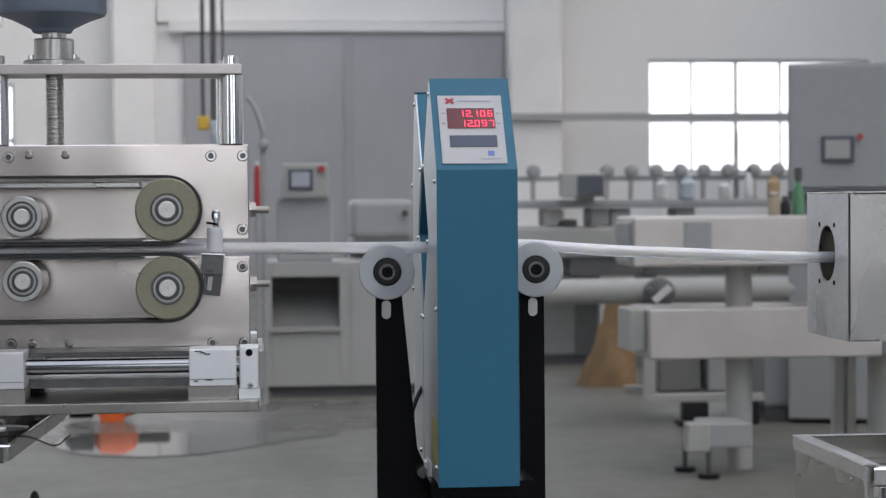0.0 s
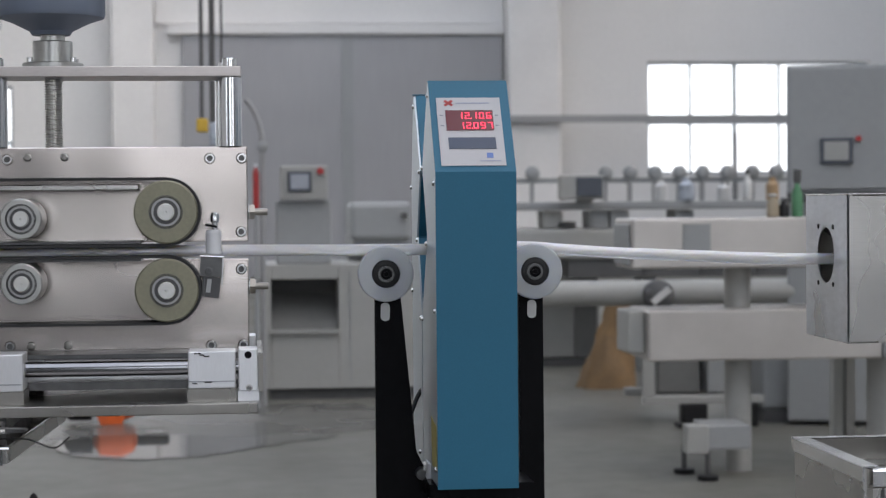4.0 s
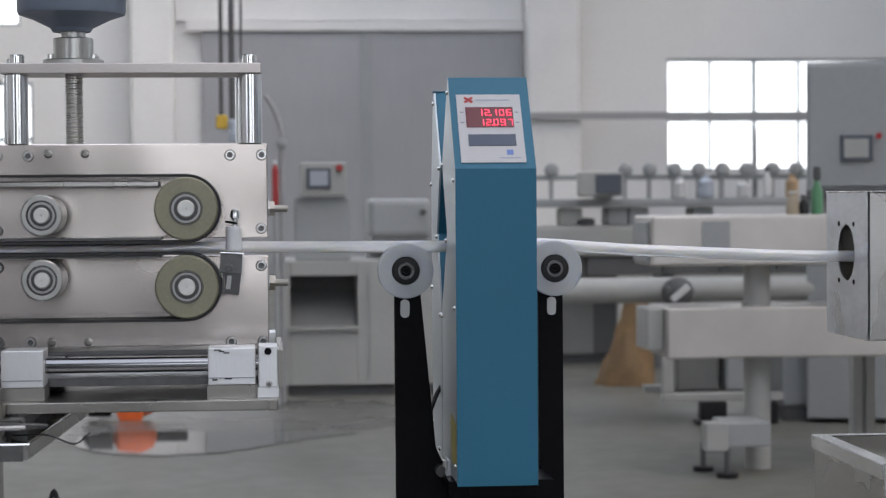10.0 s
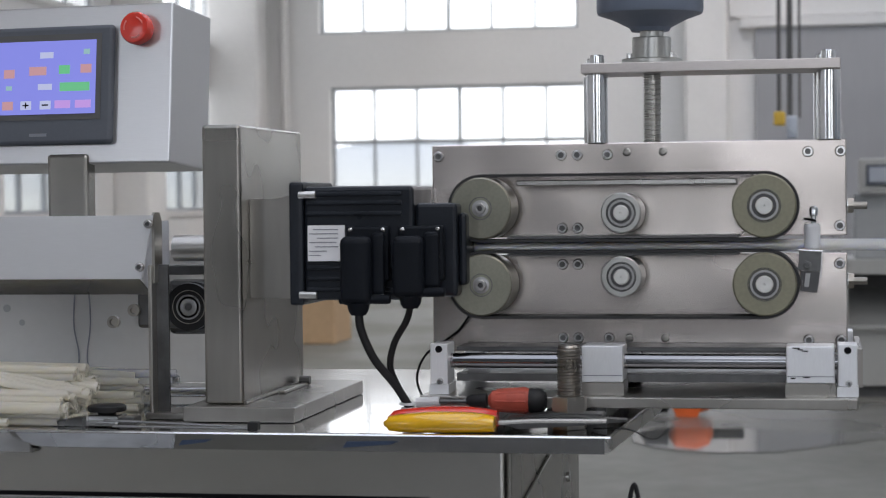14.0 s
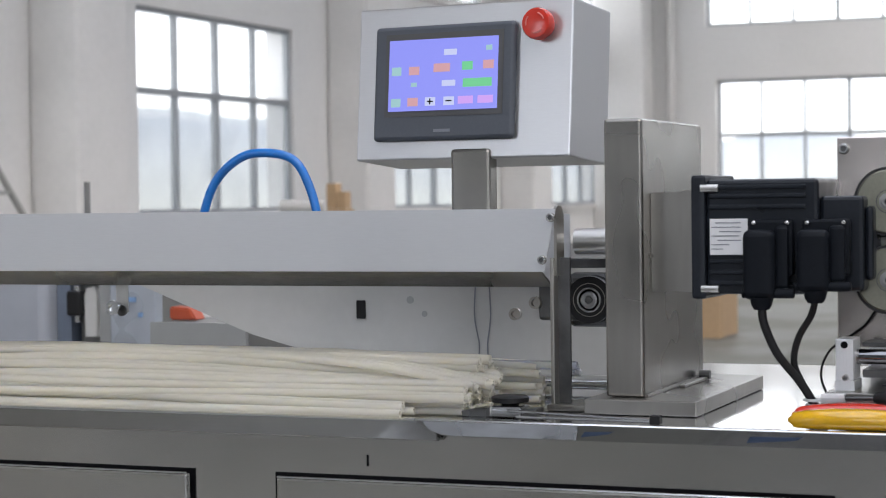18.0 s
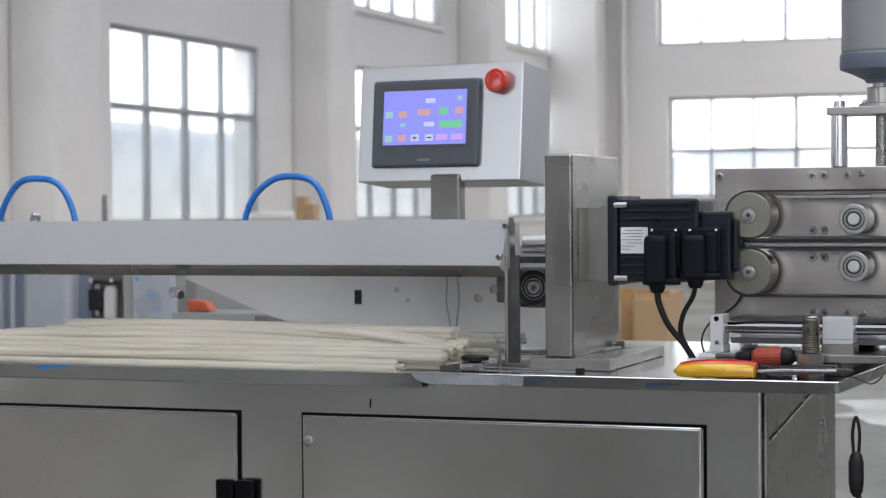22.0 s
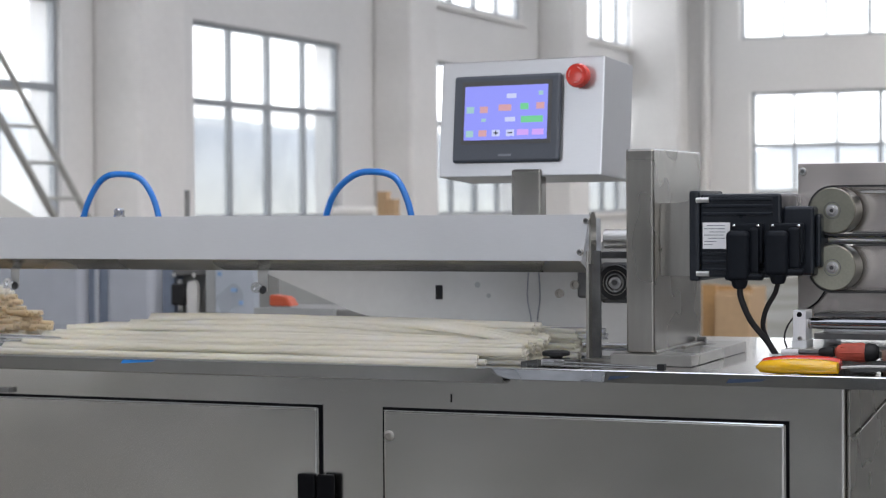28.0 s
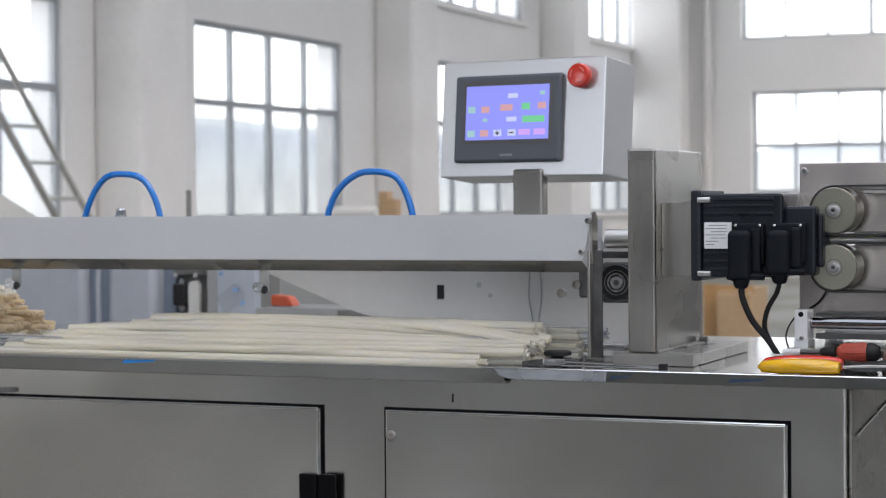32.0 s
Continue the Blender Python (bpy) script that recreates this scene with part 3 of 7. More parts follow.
def window_unit(name, along, at, a0, a1, z0, z1, columns, rows, frosted_below=0.0, label="grey metal window with clear panes"):
    """Frame, mullions, transoms and panes of one window; rows are the transom heights."""
    root = new(name)
    tagged(root, label, "window", kind="structure")
    d0, d1 = at + 0.03, at + 0.09

    def bar(bm, p0, p1, q0, q1, deep=0.0):
        if along == "y":
            box(bm, d0 - deep, d1 + deep, p0, p1, q0, q1)
        else:
            box(bm, p0, p1, d0 - deep, d1 + deep, q0, q1)
    bm = bmesh.new()
    w = 0.042
    bar(bm, a0, a1, z0, z0 + w), bar(bm, a0, a1, z1 - w, z1)
    bar(bm, a0, a0 + w, z0 + w, z1 - w), bar(bm, a1 - w, a1, z0 + w, z1 - w)
    part("window_frame", bm, "frame", root)
    step = (a1 - a0) / columns
    for i in range(1, columns):
        x = a0 + i * step
        t = 0.024 if i == columns // 2 else 0.015
        bm = bmesh.new()
        bar(bm, x - t, x + t, z0 + w, z1 - w, 0.004)
        part("mullion", bm, "frame", root)
    for z in rows:
        bm = bmesh.new()
        bar(bm, a0 + w, a1 - w, z - 0.028, z + 0.028, 0.008)
        part("transom", bm, "frame", root)
    zs = [z0, *rows, z1]
    for i in range(columns):
        for q0, q1 in zip(zs, zs[1:]):
            bm = bmesh.new()
            p0, p1 = a0 + i * step + 0.02, a0 + (i + 1) * step - 0.02
            if along == "y":
                box(bm, at + 0.055, at + 0.061, p0, p1, q0 + 0.03, q1 - 0.03)
            else:
                box(bm, p0, p1, at + 0.055, at + 0.061, q0 + 0.03, q1 - 0.03)
            ob = part("pane", bm, "pane_frost" if q1 <= frosted_below + 0.01 else "pane", root)
            ob.visible_shadow = False
    bm = bmesh.new()
    if along == "y":
        box(bm, WALL_X - 0.10, WALL_X + 0.05, a0 - 0.05, a1 + 0.05, z0 - 0.06, z0 - 0.002)
        part("window_sill", bm, "pillar", root)
    return root


for i, (a, b) in enumerate(LEFT_LOW):
    window_unit("window_%d" % (i + 1), "y", WALL_X - 0.13, a, b, LOW, TOP, 4, [MID], MID if i else 0.0,
                "grey metal window with white upper and hazy lower panes" if i else "grey metal window with clear panes behind a ladder")
    window_unit("window_%d" % (i + 5), "y", WALL_X - 0.13, a, b, 3.34, 5.4, 4, [4.4])
window_unit("window_9", "x", BACK_Y + 0.1, -6.75, -3.05, 1.22, 2.68, 6, [1.90])
window_unit("window_10", "x", BACK_Y + 0.1, -6.9, -3.2, 3.44, 5.4, 6, [4.45])
window_unit("window_11", "x", BACK_Y + 0.1, 5.73, 8.95, 1.40, 3.0, 5, [2.14])


def pilaster(name, x0, x1, y0, y1, label="white painted wall pillar"):
    structure(name, boxed(x0, x1, y0, y1, 0, ROOF_Z, bevel=0.04), "pillar", label, "pillar")


pilaster("pillar_1", WALL_X, WALL_X + 0.45, 12.75, 13.45)
pilaster("pillar_2", WALL_X, WALL_X + 0.45, 18.05, 18.75)
pilaster("pillar_3", WALL_X, WALL_X + 0.45, 23.1, 23.8)
pilaster("pillar_4", WALL_X, WALL_X + 0.75, BACK_Y - 0.55, BACK_Y - 0.0)
pilaster("pillar_5", -1.70, -1.12, BACK_Y - 0.45, BACK_Y - 0.0)
pilaster("pillar_6", 3.70, 4.43, BACK_Y - 0.45, BACK_Y - 0.0)
for x in (-7.4, 9.6):
    structure("downpipe", cyled((x + 0.02, BACK_Y - 0.08, 3.5), 0.05, 7.0), "pillar", "white painted downpipe on the end wall", "pipe")

# sliding door in the end wall
door = new("door_1")
tagged(door, "tall grey double sliding door, shut", "door", kind="structure")
part("leaf", boxed(-0.75, 1.49, BACK_Y - 0.10, BACK_Y - 0.03, 0.02, 3.36, bevel=0.01), "door_grey", door)
part("leaf", boxed(1.52, 3.67, BACK_Y - 0.10, BACK_Y - 0.03, 0.02, 3.36, bevel=0.01), "door_grey", door)
part("seam_strip", boxed(1.44, 1.58, BACK_Y - 0.13, BACK_Y - 0.104, 0.02, 3.36), "cab_grey", door)
part("head_rail", boxed(-0.95, 3.69, BACK_Y - 0.16, BACK_Y - 0.02, 3.37, 3.50), "wall", door)
structure("trim_1", boxed(-1.10, 3.68, BACK_Y - 0.06, BACK_Y - 0.004, 3.52, 4.2), "wall", "white lintel panel over the sliding door", "lintel")
structure("trim_2", boxed(3.70, RIGHT_X, BACK_Y - 0.54, BACK_Y - 0.46, 2.12, 2.22), "rail", "grey conduit along the end wall", "conduit")

# unseen floor strip, added to shape what the bench front reflects
structure("walkway", boxed(-2.1, 8.0, FRONT_Y + 0.5, 1.2, 0.0, 0.004), "walkway", "unseen dark floor strip added to tone bench reflections", "walkway")

# damp floor and the water that stands on it
bm = bmesh.new()
ring = []
for i in range(64):
    a = 2 * math.pi * i / 64
    k = 1 + 0.10 * math.sin(3 * a + 0.6) + 0.06 * math.sin(5 * a + 2) + 0.05 * math.sin(8 * a) + 0.03 * math.sin(15 * a + 1)
    ring.append((-0.25 + 1.25 * k * math.cos(a), 9.62 + 0.86 * k * math.sin(a)))
prism(bm, ring, "xy", 0.0002, 0.002)
structure("damp_patch", bm, "damp", "damp darker patch of the concrete floor", "damp floor")
bm = bmesh.new()
shore = [Vector(p) for p in ((-0.80, 8.72), (-0.68, 8.40), (-0.43, 8.25), (-0.15, 8.31), (0.05, 8.52), (0.24, 8.74), (0.44, 8.93), (0.24, 9.04), (0.0, 8.95), (-0.22, 9.06), (-0.5, 9.12), (-0.74, 9.02))]
ring = []
for i in range(len(shore)):
    p0, p1, p2, p3 = (shore[(i + j - 1) % len(shore)] for j in range(4))
    for j in range(6):
        u = j / 6
        q = 0.5 * (2 * p1 + (p2 - p0) * u + (2 * p0 - 5 * p1 + 4 * p2 - p3) * u * u + (3 * p1 - p0 - 3 * p2 + p3) * u ** 3)
        w = 6 * i + j
        ring.append((q.x + 0.010 * math.sin(w * 1.9), q.y + 0.012 * math.sin(w * 1.3 + 1) + 0.008 * math.sin(w * 2.7)))
prism(bm, ring, "xy", 0.0022, 0.005)
structure("water", bm, "water", "shallow puddle of water on the concrete floor", "puddle")


# ---- cutting bench ----
BENCH_Z = 0.825
bench = thing("cutting_bench", "long stainless steel cutting bench with shut cabinet doors", "workbench", (-1.4, 2.3, 0))
top_out = [(-3.3, 1.94), (-0.80, 1.94), (-0.78, 1.938), (-0.215, 1.938), (-0.206, 1.945), (-0.185, 2.30), (-0.185, 2.66), (-3.3, 2.66)]
part("worktop", prismed(top_out, "xy", 0.8220, BENCH_Z, 0.0012), "steel_top", bench, "mirror-bright steel worktop")
# noses shaped to catch the roof lamps as a bright line
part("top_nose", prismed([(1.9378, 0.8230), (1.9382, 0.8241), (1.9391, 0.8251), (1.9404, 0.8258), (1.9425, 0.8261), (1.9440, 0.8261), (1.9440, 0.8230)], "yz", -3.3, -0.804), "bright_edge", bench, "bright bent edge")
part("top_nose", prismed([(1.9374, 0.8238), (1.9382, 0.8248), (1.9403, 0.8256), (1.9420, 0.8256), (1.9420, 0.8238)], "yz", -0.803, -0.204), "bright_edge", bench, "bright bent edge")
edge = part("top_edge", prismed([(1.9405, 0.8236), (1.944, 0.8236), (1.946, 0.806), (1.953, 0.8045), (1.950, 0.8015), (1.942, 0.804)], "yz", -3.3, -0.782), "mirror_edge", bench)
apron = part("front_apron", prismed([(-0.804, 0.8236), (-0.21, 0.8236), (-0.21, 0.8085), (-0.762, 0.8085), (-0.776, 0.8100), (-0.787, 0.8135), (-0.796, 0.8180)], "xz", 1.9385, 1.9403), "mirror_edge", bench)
# flat blue patches that paint the reflections in the polished edge
for xa, xb, za, zb, y, p in ((-1.398, -1.345, 0.8160, 0.8226, 1.9402, edge), (-0.627, -0.600, 0.812, 0.8185, 1.9383, apron), (-0.462, -0.415, 0.812, 0.8190, 1.9383, apron)):
    part("film_remnant", prismed([(xa, za), (xb, za + 0.0035), (xb + 0.008, zb), (xa + 0.004, zb - 0.001)], "xz", y - 0.0004, y), "film_tear" if p is edge else "navy_glass", p, "blue reflection painted on the polished edge")
# pale plate that paints the bright reflection along this stretch of the lip
part("bare_strip", prismed([(-0.7865, 0.8140), (-0.7745, 0.8106), (-0.762, 0.8092), (-0.632, 0.8092), (-0.630, 0.8230), (-0.7955, 0.8230)], "xz", 1.9376, 1.9384), "scratched", apron, "pale strip standing in for a reflection on the edge")
part("side_apron", prismed([(-0.2065, 1.9465), (-0.1855, 2.30), (-0.1855, 2.65), (-0.190, 2.65), (-0.190, 2.30), (-0.211, 1.9465)], "xy", 0.8090, 0.8218), "steel_brushed", bench)
part("body", boxed(-3.28, -0.309, 1.957, 2.53, 0.08, 0.8115, bevel=0.003), "steel_bench", bench)
# darker steel than the body: shade under the overhang put into the colour
part("side_panel", boxed(-0.3085, -0.303, 1.970, 2.525, 0.10, 0.806, bevel=0.002), "tin", bench)
part("side_bolt", lathed((-0.3030, 2.40, 0.722), [(0.006, 0), (0.006, 0.004), (0.003, 0.005), (0.0, 0.005)], "x", 16), "screw", bench)
bm = bmesh.new()
pipe(bm, [(-0.3015, 1.99, 0.742), (-0.3015, 2.44, 0.790)], 0.0018, 8)
part("brace", bm, "tin", bench)
for x in (-3.2, -2.2, -1.3, -0.37):
    for y in (2.02, 2.34):
        part("foot", cyled((x, y, 0.04), 0.03, 0.08, seg=16), "black_rubber", bench)


def bench_door(x0, x1, hinge, lock_x):
    part("door_gap", boxed(x0 - 0.0048, x1 + 0.0048, 1.9555, 1.9568, 0.17, 0.7625), "black_metal", bench)
    d = part("cabinet_door", boxed(x0, x1, 1.947, 1.9554, 0.175, 0.758, bevel=0.003), "steel_bench", bench)
    # pale folds tilted to show as bright lines on the door edges
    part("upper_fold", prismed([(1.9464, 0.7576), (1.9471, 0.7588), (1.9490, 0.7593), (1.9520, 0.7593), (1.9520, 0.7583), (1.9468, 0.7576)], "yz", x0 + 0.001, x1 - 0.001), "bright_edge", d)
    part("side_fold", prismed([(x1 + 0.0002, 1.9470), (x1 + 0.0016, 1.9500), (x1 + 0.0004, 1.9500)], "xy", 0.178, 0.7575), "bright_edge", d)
    if lock_x:
        part("cam_lock", lathed((lock_x, 1.947, 0.7225), [(0.0075, 0), (0.0075, 0.002), (0.006, 0.003), (0.0035, 0.003), (0.003, 0.002)], "y", 20), "tin", d)
    if hinge:
        for z in (0.63, 0.28):
            part("hinge", boxed(hinge - 0.030, hinge - 0.001, 1.938, 1.947, z - 0.03, z + 0.033, bevel=0.003), "black_metal", d)
            part("hinge", boxed(hinge + 0.001, hinge + 0.028, 1.938, 1.947, z - 0.03, z + 0.033, bevel=0.003), "black_metal", d)


bench_door(-1.66, -1.072, -1.071, None)
bench_door(-0.966, -0.386, None, -0.957)
bench_door(-2.32, -1.695, None, None)
part("door_latch", boxed(-1.63, -1.605, 1.946, 1.957, 0.765, 0.772), "shade", bench)
part("notice_mark", boxed(-0.8655, -0.8635, 1.9562, 1.957, 0.772, 0.784), "black_metal", bench)

# white back panel on the bench
panel = thing("back_panel", "white sheet metal panel standing on the bench behind the tray", "panel", (-1.0, 2.45, BENCH_Z))
part("sheet", prismed([(-1.447, 0.945), (-1.42, 0.935), (-1.25, 0.870), (-1.18, 0.852), (-1.18, 0.8255), (-0.685, 0.8255), (-0.685, 0.99), (-1.447, 0.99)], "xz", 2.45, 2.456), "sheet_grey", panel)
part("slot", boxed(-1.096, -1.083, 2.4475, 2.4498, 0.893, 0.917, bevel=0.001), "black_rubber", panel)
for x, d in ((-0.9285, 0.004), (-0.9105, -0.003)):
    part("cable", piped(curve_points([(x, 2.4485, 0.828), (x + d, 2.4485, 0.86), (x - d * 0.6, 2.4485, 0.90), (x + d * 0.4, 2.4485, 0.96)], 6), 0.0010, 6), "ink", panel)
for x, z, r in ((-1.02, 0.918, 0.005), (-1.0, 0.90, 0.004)):
    part("smudge", cyled((x, 2.4494, z), r, 0.0006, "y", 16), "cab_grey", panel)

# discharge tray above the bench
tray = thing("discharge_tray", "long white aluminium discharge tray on brackets", "tray", (-1.2, 2.05, BENCH_Z))
part("front_cover", prismed([(-3.4, 0.9705), (-0.6995, 0.9705), (-0.6865, 1.0365), (-3.4, 1.0385)], "xz", 2.046, 2.049, 0.0006), "tray", tray)
part("underside", prismed([(2.0465, 0.9705), (2.0495, 0.9705), (2.082, 0.9565), (2.135, 0.9565), (2.135, 0.953), (2.080, 0.953)], "yz", -3.4, -0.703), "tin", tray)
part("back_cover", boxed(-3.4, -0.70, 2.135, 2.138, 0.953, 1.03), "tray", tray)
part("end_plate", prismed([(2.0495, 0.966), (2.0495, 1.0370), (2.053, 1.0395), (2.066, 1.0395), (2.074, 1.03), (2.074, 0.966)], "yz", -0.6895, -0.6865), "tin", tray)
part("bracket_leg", boxed(-0.6935, -0.6890, 2.046, 2.064, 0.832, 0.985, bevel=0.001), "tin", tray)
part("bracket_flange", boxed(-0.6889, -0.676, 2.060, 2.064, 0.832, 0.985), "dark_steel", tray)
part("bracket_foot", boxed(-0.697, -0.645, 2.043, 2.10, BENCH_Z + 0.0005, 0.832, bevel=0.001), "tin", tray)
for x, y, z in ((-0.6915, 2.046, 1.0275), (-0.7015, 2.046, 0.983)):
    cap_screw(tray, x, y, z, 0.0045)
for x in (-2.25, -3.1):
    part("bracket_leg", boxed(x - 0.003, x + 0.003, 2.10, 2.134, 0.832, 0.953), "tin", tray)
    part("bracket_foot", boxed(x - 0.02, x + 0.02, 2.09, 2.14, BENCH_Z + 0.0005, 0.832), "tin", tray)
for x, z in ((-1.2420, 0.9265), (-1.7000, 0.9290)):
    part("set_bolt", lathed((x, 2.085, z), [(0.0055, -0.012), (0.0055, 0.0), (0.0085, 0.0), (0.0085, 0.005), (0.0045, 0.005), (0.004, 0.002)], "y", 16), "chrome", tray)
    part("lock_washer", lathed((x + 0.007, 2.092, z - 0.004), [(0.003, 0.0), (0.0065, 0.0), (0.0065, 0.002), (0.003, 0.002)], "y", 16), "dark_steel", tray)
    part("hanger_strap", boxed(x - 0.004, x + 0.012, 2.096, 2.0975, z - 0.006, 0.9528), "panel_white", tray)

# idler behind the tray's end
idler = thing("idler_pulley", "black idler pulley with a steel bearing in its bracket", "pulley", (-0.69, 2.17, BENCH_Z))
part("rim", lathed((-0.688, 2.173, 0.9350), [(0.012, -0.02), (0.026, -0.02), (0.0265, -0.014), (0.022, -0.012), (0.022, 0.0), (0.0265, 0.002), (0.026, 0.008), (0.012, 0.008)], "y", 32), "black_rubber", idler)
part("seal_ring", lathed((-0.688, 2.1648, 0.9350), [(0.0186, -0.001), (0.0186, 0.0006), (0.0178, 0.0006), (0.0178, -0.001)], "y", 32), "dark_tin", idler)
race = part("bearing", lathed((-0.688, 2.173, 0.9350), [(0.0139, -0.01), (0.0139, 0.0088), (0.0118, 0.0088), (0.0115, 0.007), (0.0098, 0.007)], "y", 32), "dark_steel", idler)
part("outer_race", lathed((-0.688, 2.1643, 0.9350), [(0.0138, 0.0), (0.0138, 0.0008), (0.0119, 0.0008), (0.0119, 0.0)], "y", 32), "race", race, "grey steel outer race")
part("inner_race", lathed((-0.688, 2.1660, 0.9350), [(0.0096, -0.001), (0.0096, 0.0018), (0.0084, 0.0024), (0.0045, 0.0024), (0.0038, 0.001), (0.0, 0.001)], "y", 32), "race", race, "grey steel inner race")
part("axle_end", lathed((-0.688, 2.1636, 0.9350), [(0.0037, -0.001), (0.0037, 0.0004), (0.0, 0.0004)], "y", 16), "dark_steel", race)
part("bracket", boxed(-0.722, -0.650, 2.195, 2.215, 0.903, 0.964, bevel=0.006), "dark_steel", idler)
part("arm", boxed(-0.752, -0.70, 2.178, 2.194, 0.911, 0.953, bevel=0.004), "dark_steel", idler)
part("mount_arm", boxed(-0.652, -0.6337, 2.197, 2.213, 0.912, 0.942, bevel=0.001), "dark_steel", idler)
for x, z in ((-0.754, 0.931), (-0.778, 0.918)):
    part("bolt", lathed((x, 2.178, z), [(0.007, 0), (0.007, 0.006), (0.004, 0.006), (0.0035, 0.003)], "y", 16), "dark_tin", idler)
part("upper_rail", boxed(-0.70, -0.615, 2.12, 2.16, 0.972, 0.982, bevel=0.001), "dark_steel", idler)
part("guide_tube", cyled((-0.645, 2.12, 1.0005), 0.014, 0.085, "x", 24), "steel_brushed", idler)

# column that carries the cutter motor
column = thing("motor_column", "welded stainless steel column on a base plate", "machine column", (-0.61, 2.15, BENCH_Z))
part("post", boxed(-0.6335, -0.5925, 2.046, 2.294, 0.8415, 1.1285, bevel=0.0035, seg=3), "tin", column)
part("base_plate", boxed(-0.650, -0.5315, 2.022, 2.330, BENCH_Z + 0.0005, 0.8410, bevel=0.0012), "tin", column)
part("weld", piped([(-0.5915 + 0.001 * math.sin(i * 3.1), 2.05 + i * 0.0068, 0.8425 + 0.0006 * math.sin(i * 2.3)) for i in range(35)], 0.0022, 6), "dark_tin", column)
part("clamp_bar", boxed(-0.5865, -0.579, 2.16, 2.262, 0.8412, 0.8445, bevel=0.001), "dark_tin", column)
part("clamp_knob", cyled((-0.583, 2.262, 0.8465), 0.005, 0.012, "x", 12), "dark_steel", column)
part("mount", prismed([(2.076, 0.949), (2.20, 0.949), (2.20, 1.052), (2.076, 1.052)], "yz", -0.5922, -0.5562, 0.001), "tin", column)
part("mount_plate", boxed(-0.556, -0.5425, 2.066, 2.19, 0.949, 1.054), "tin", column)

# servo motor
servo = thing("servo_motor", "black servo motor with two cable connectors and a white rating plate", "motor", (-0.45, 2.11, 0.94))
part("flange", boxed(-0.5420, -0.527, 2.046, 2.176, 0.943, 1.069, bevel=0.003, seg=2), "black_motor", servo)
part("housing", boxed(-0.527, -0.413, 2.050, 2.172, 0.948, 1.064, bevel=0.004, seg=2), "black_motor", servo)
for z in (0.957, 0.968, 0.979, 1.034, 1.045, 1.054):
    part("fin", boxed(-0.524, -0.425, 2.0475, 2.0520, z, z + 0.0045, bevel=0.0012), "black_motor", servo)
part("end_cap", boxed(-0.413, -0.370, 2.058, 2.164, 0.951, 1.046, bevel=0.004, seg=2), "black_motor", servo)
part("encoder_cover", boxed(-0.370, -0.362, 2.066, 2.155, 0.962, 1.036, bevel=0.004), "black_motor", servo)
part("rating_plate", boxed(-0.5225, -0.4835, 2.0466, 2.0474, 0.988, 1.0245, bevel=0.0003), "label_white", servo, "white printed rating plate")
for i, (a, w) in enumerate(((0.004, 0.026), (0.0, 0.030), (0.008, 0.022), (0.0, 0.028), (0.006, 0.024), (0.0, 0.018), (0.0, 0.012))):
    part("print_line", boxed(-0.5205 + a, -0.5205 + a + w, 2.0461, 2.0465, 1.0198 - i * 0.0044, 1.0208 - i * 0.0044), "ink", servo)
for x0, x1, z0, z1 in ((-0.4825, -0.4360, 0.944, 1.0235), (-0.4290, -0.3800, 0.951, 1.0235)):
    bm = bmesh.new()
    box(bm, x0 + 0.002, x1, 2.036, 2.0495, z1 - 0.056, z1, bevel=0.003, seg=2)
    box(bm, x0 - 0.001, x0 + 0.031, 2.018, 2.037, z0, z1 - 0.010, bevel=0.007, seg=3)
    lathe(bm, (x0 + 0.0165, 2.029, 0), [(0.0075, z0 - 0.010), (0.0100, z0 - 0.006), (0.0120, z0 + 0.002)], "z", 24)
    box(bm, x0 + 0.030, x1 - 0.003, 2.028, 2.037, z0 + 0.010, z1 - 0.006, bevel=0.004, seg=2)
    c = part("connector", bm, "connector", servo)
    for sx in (x0 + 0.008, x1 - 0.005):
        for sz in (z1 - 0.0315, z1 - 0.0035):
            part("connector_screw", lathed((sx, 2.034, sz), [(0.0022, 0), (0.0022, 0.0012), (0.0012, 0.0018), (0.0, 0.0018)], "y", 12), "screw", c)
    part("clamp_bar", cyled(((x0 + x1) / 2, 2.028, z0 + 0.006), 0.0048, x1 - x0 + 0.006, "x", 14, bevel=0.001), "connector", c)
for z in (0.9535, 1.0555):
    part("flange_bolt", cyled((-0.5225, 2.0475, z), 0.0040, 0.018, "x", 14), "steel_brushed", servo)
part("cable", piped(curve_points([(-0.466, 2.030, 0.940), (-0.464, 2.030, 0.92), (-0.452, 2.035, 0.890), (-0.432, 2.045, 0.862), (-0.418, 2.05, 0.838), (-0.412, 2.05, 0.829)], 8), 0.0044, 12), "black_rubber", servo)
part("cable", piped(curve_points([(-0.4125, 2.030, 0.945), (-0.418, 2.034, 0.928), (-0.432, 2.04, 0.905), (-0.437, 2.044, 0.880), (-0.428, 2.05, 0.855), (-0.416, 2.056, 0.829)], 8), 0.0035, 10), "black_rubber", servo)
part("cable_tie", lathed((-0.4165, 2.051, 0.838), [(0.0105, -0.0014), (0.0112, -0.0010), (0.0112, 0.0010), (0.0105, 0.0014)], "z", 20), "white_plastic", servo)
part("cable_tie", lathed((-0.4185, 2.051, 0.843), [(0.0105, -0.0012), (0.0112, -0.0008), (0.0112, 0.0008), (0.0105, 0.0012)], "z", 20), "white_plastic", servo)


# ---- control panel on its pole ----
hmi = thing("control_panel", "stainless steel control box with a lit blue touch screen", "control panel", (-0.866, 2.247, 1.094), turn=-7)


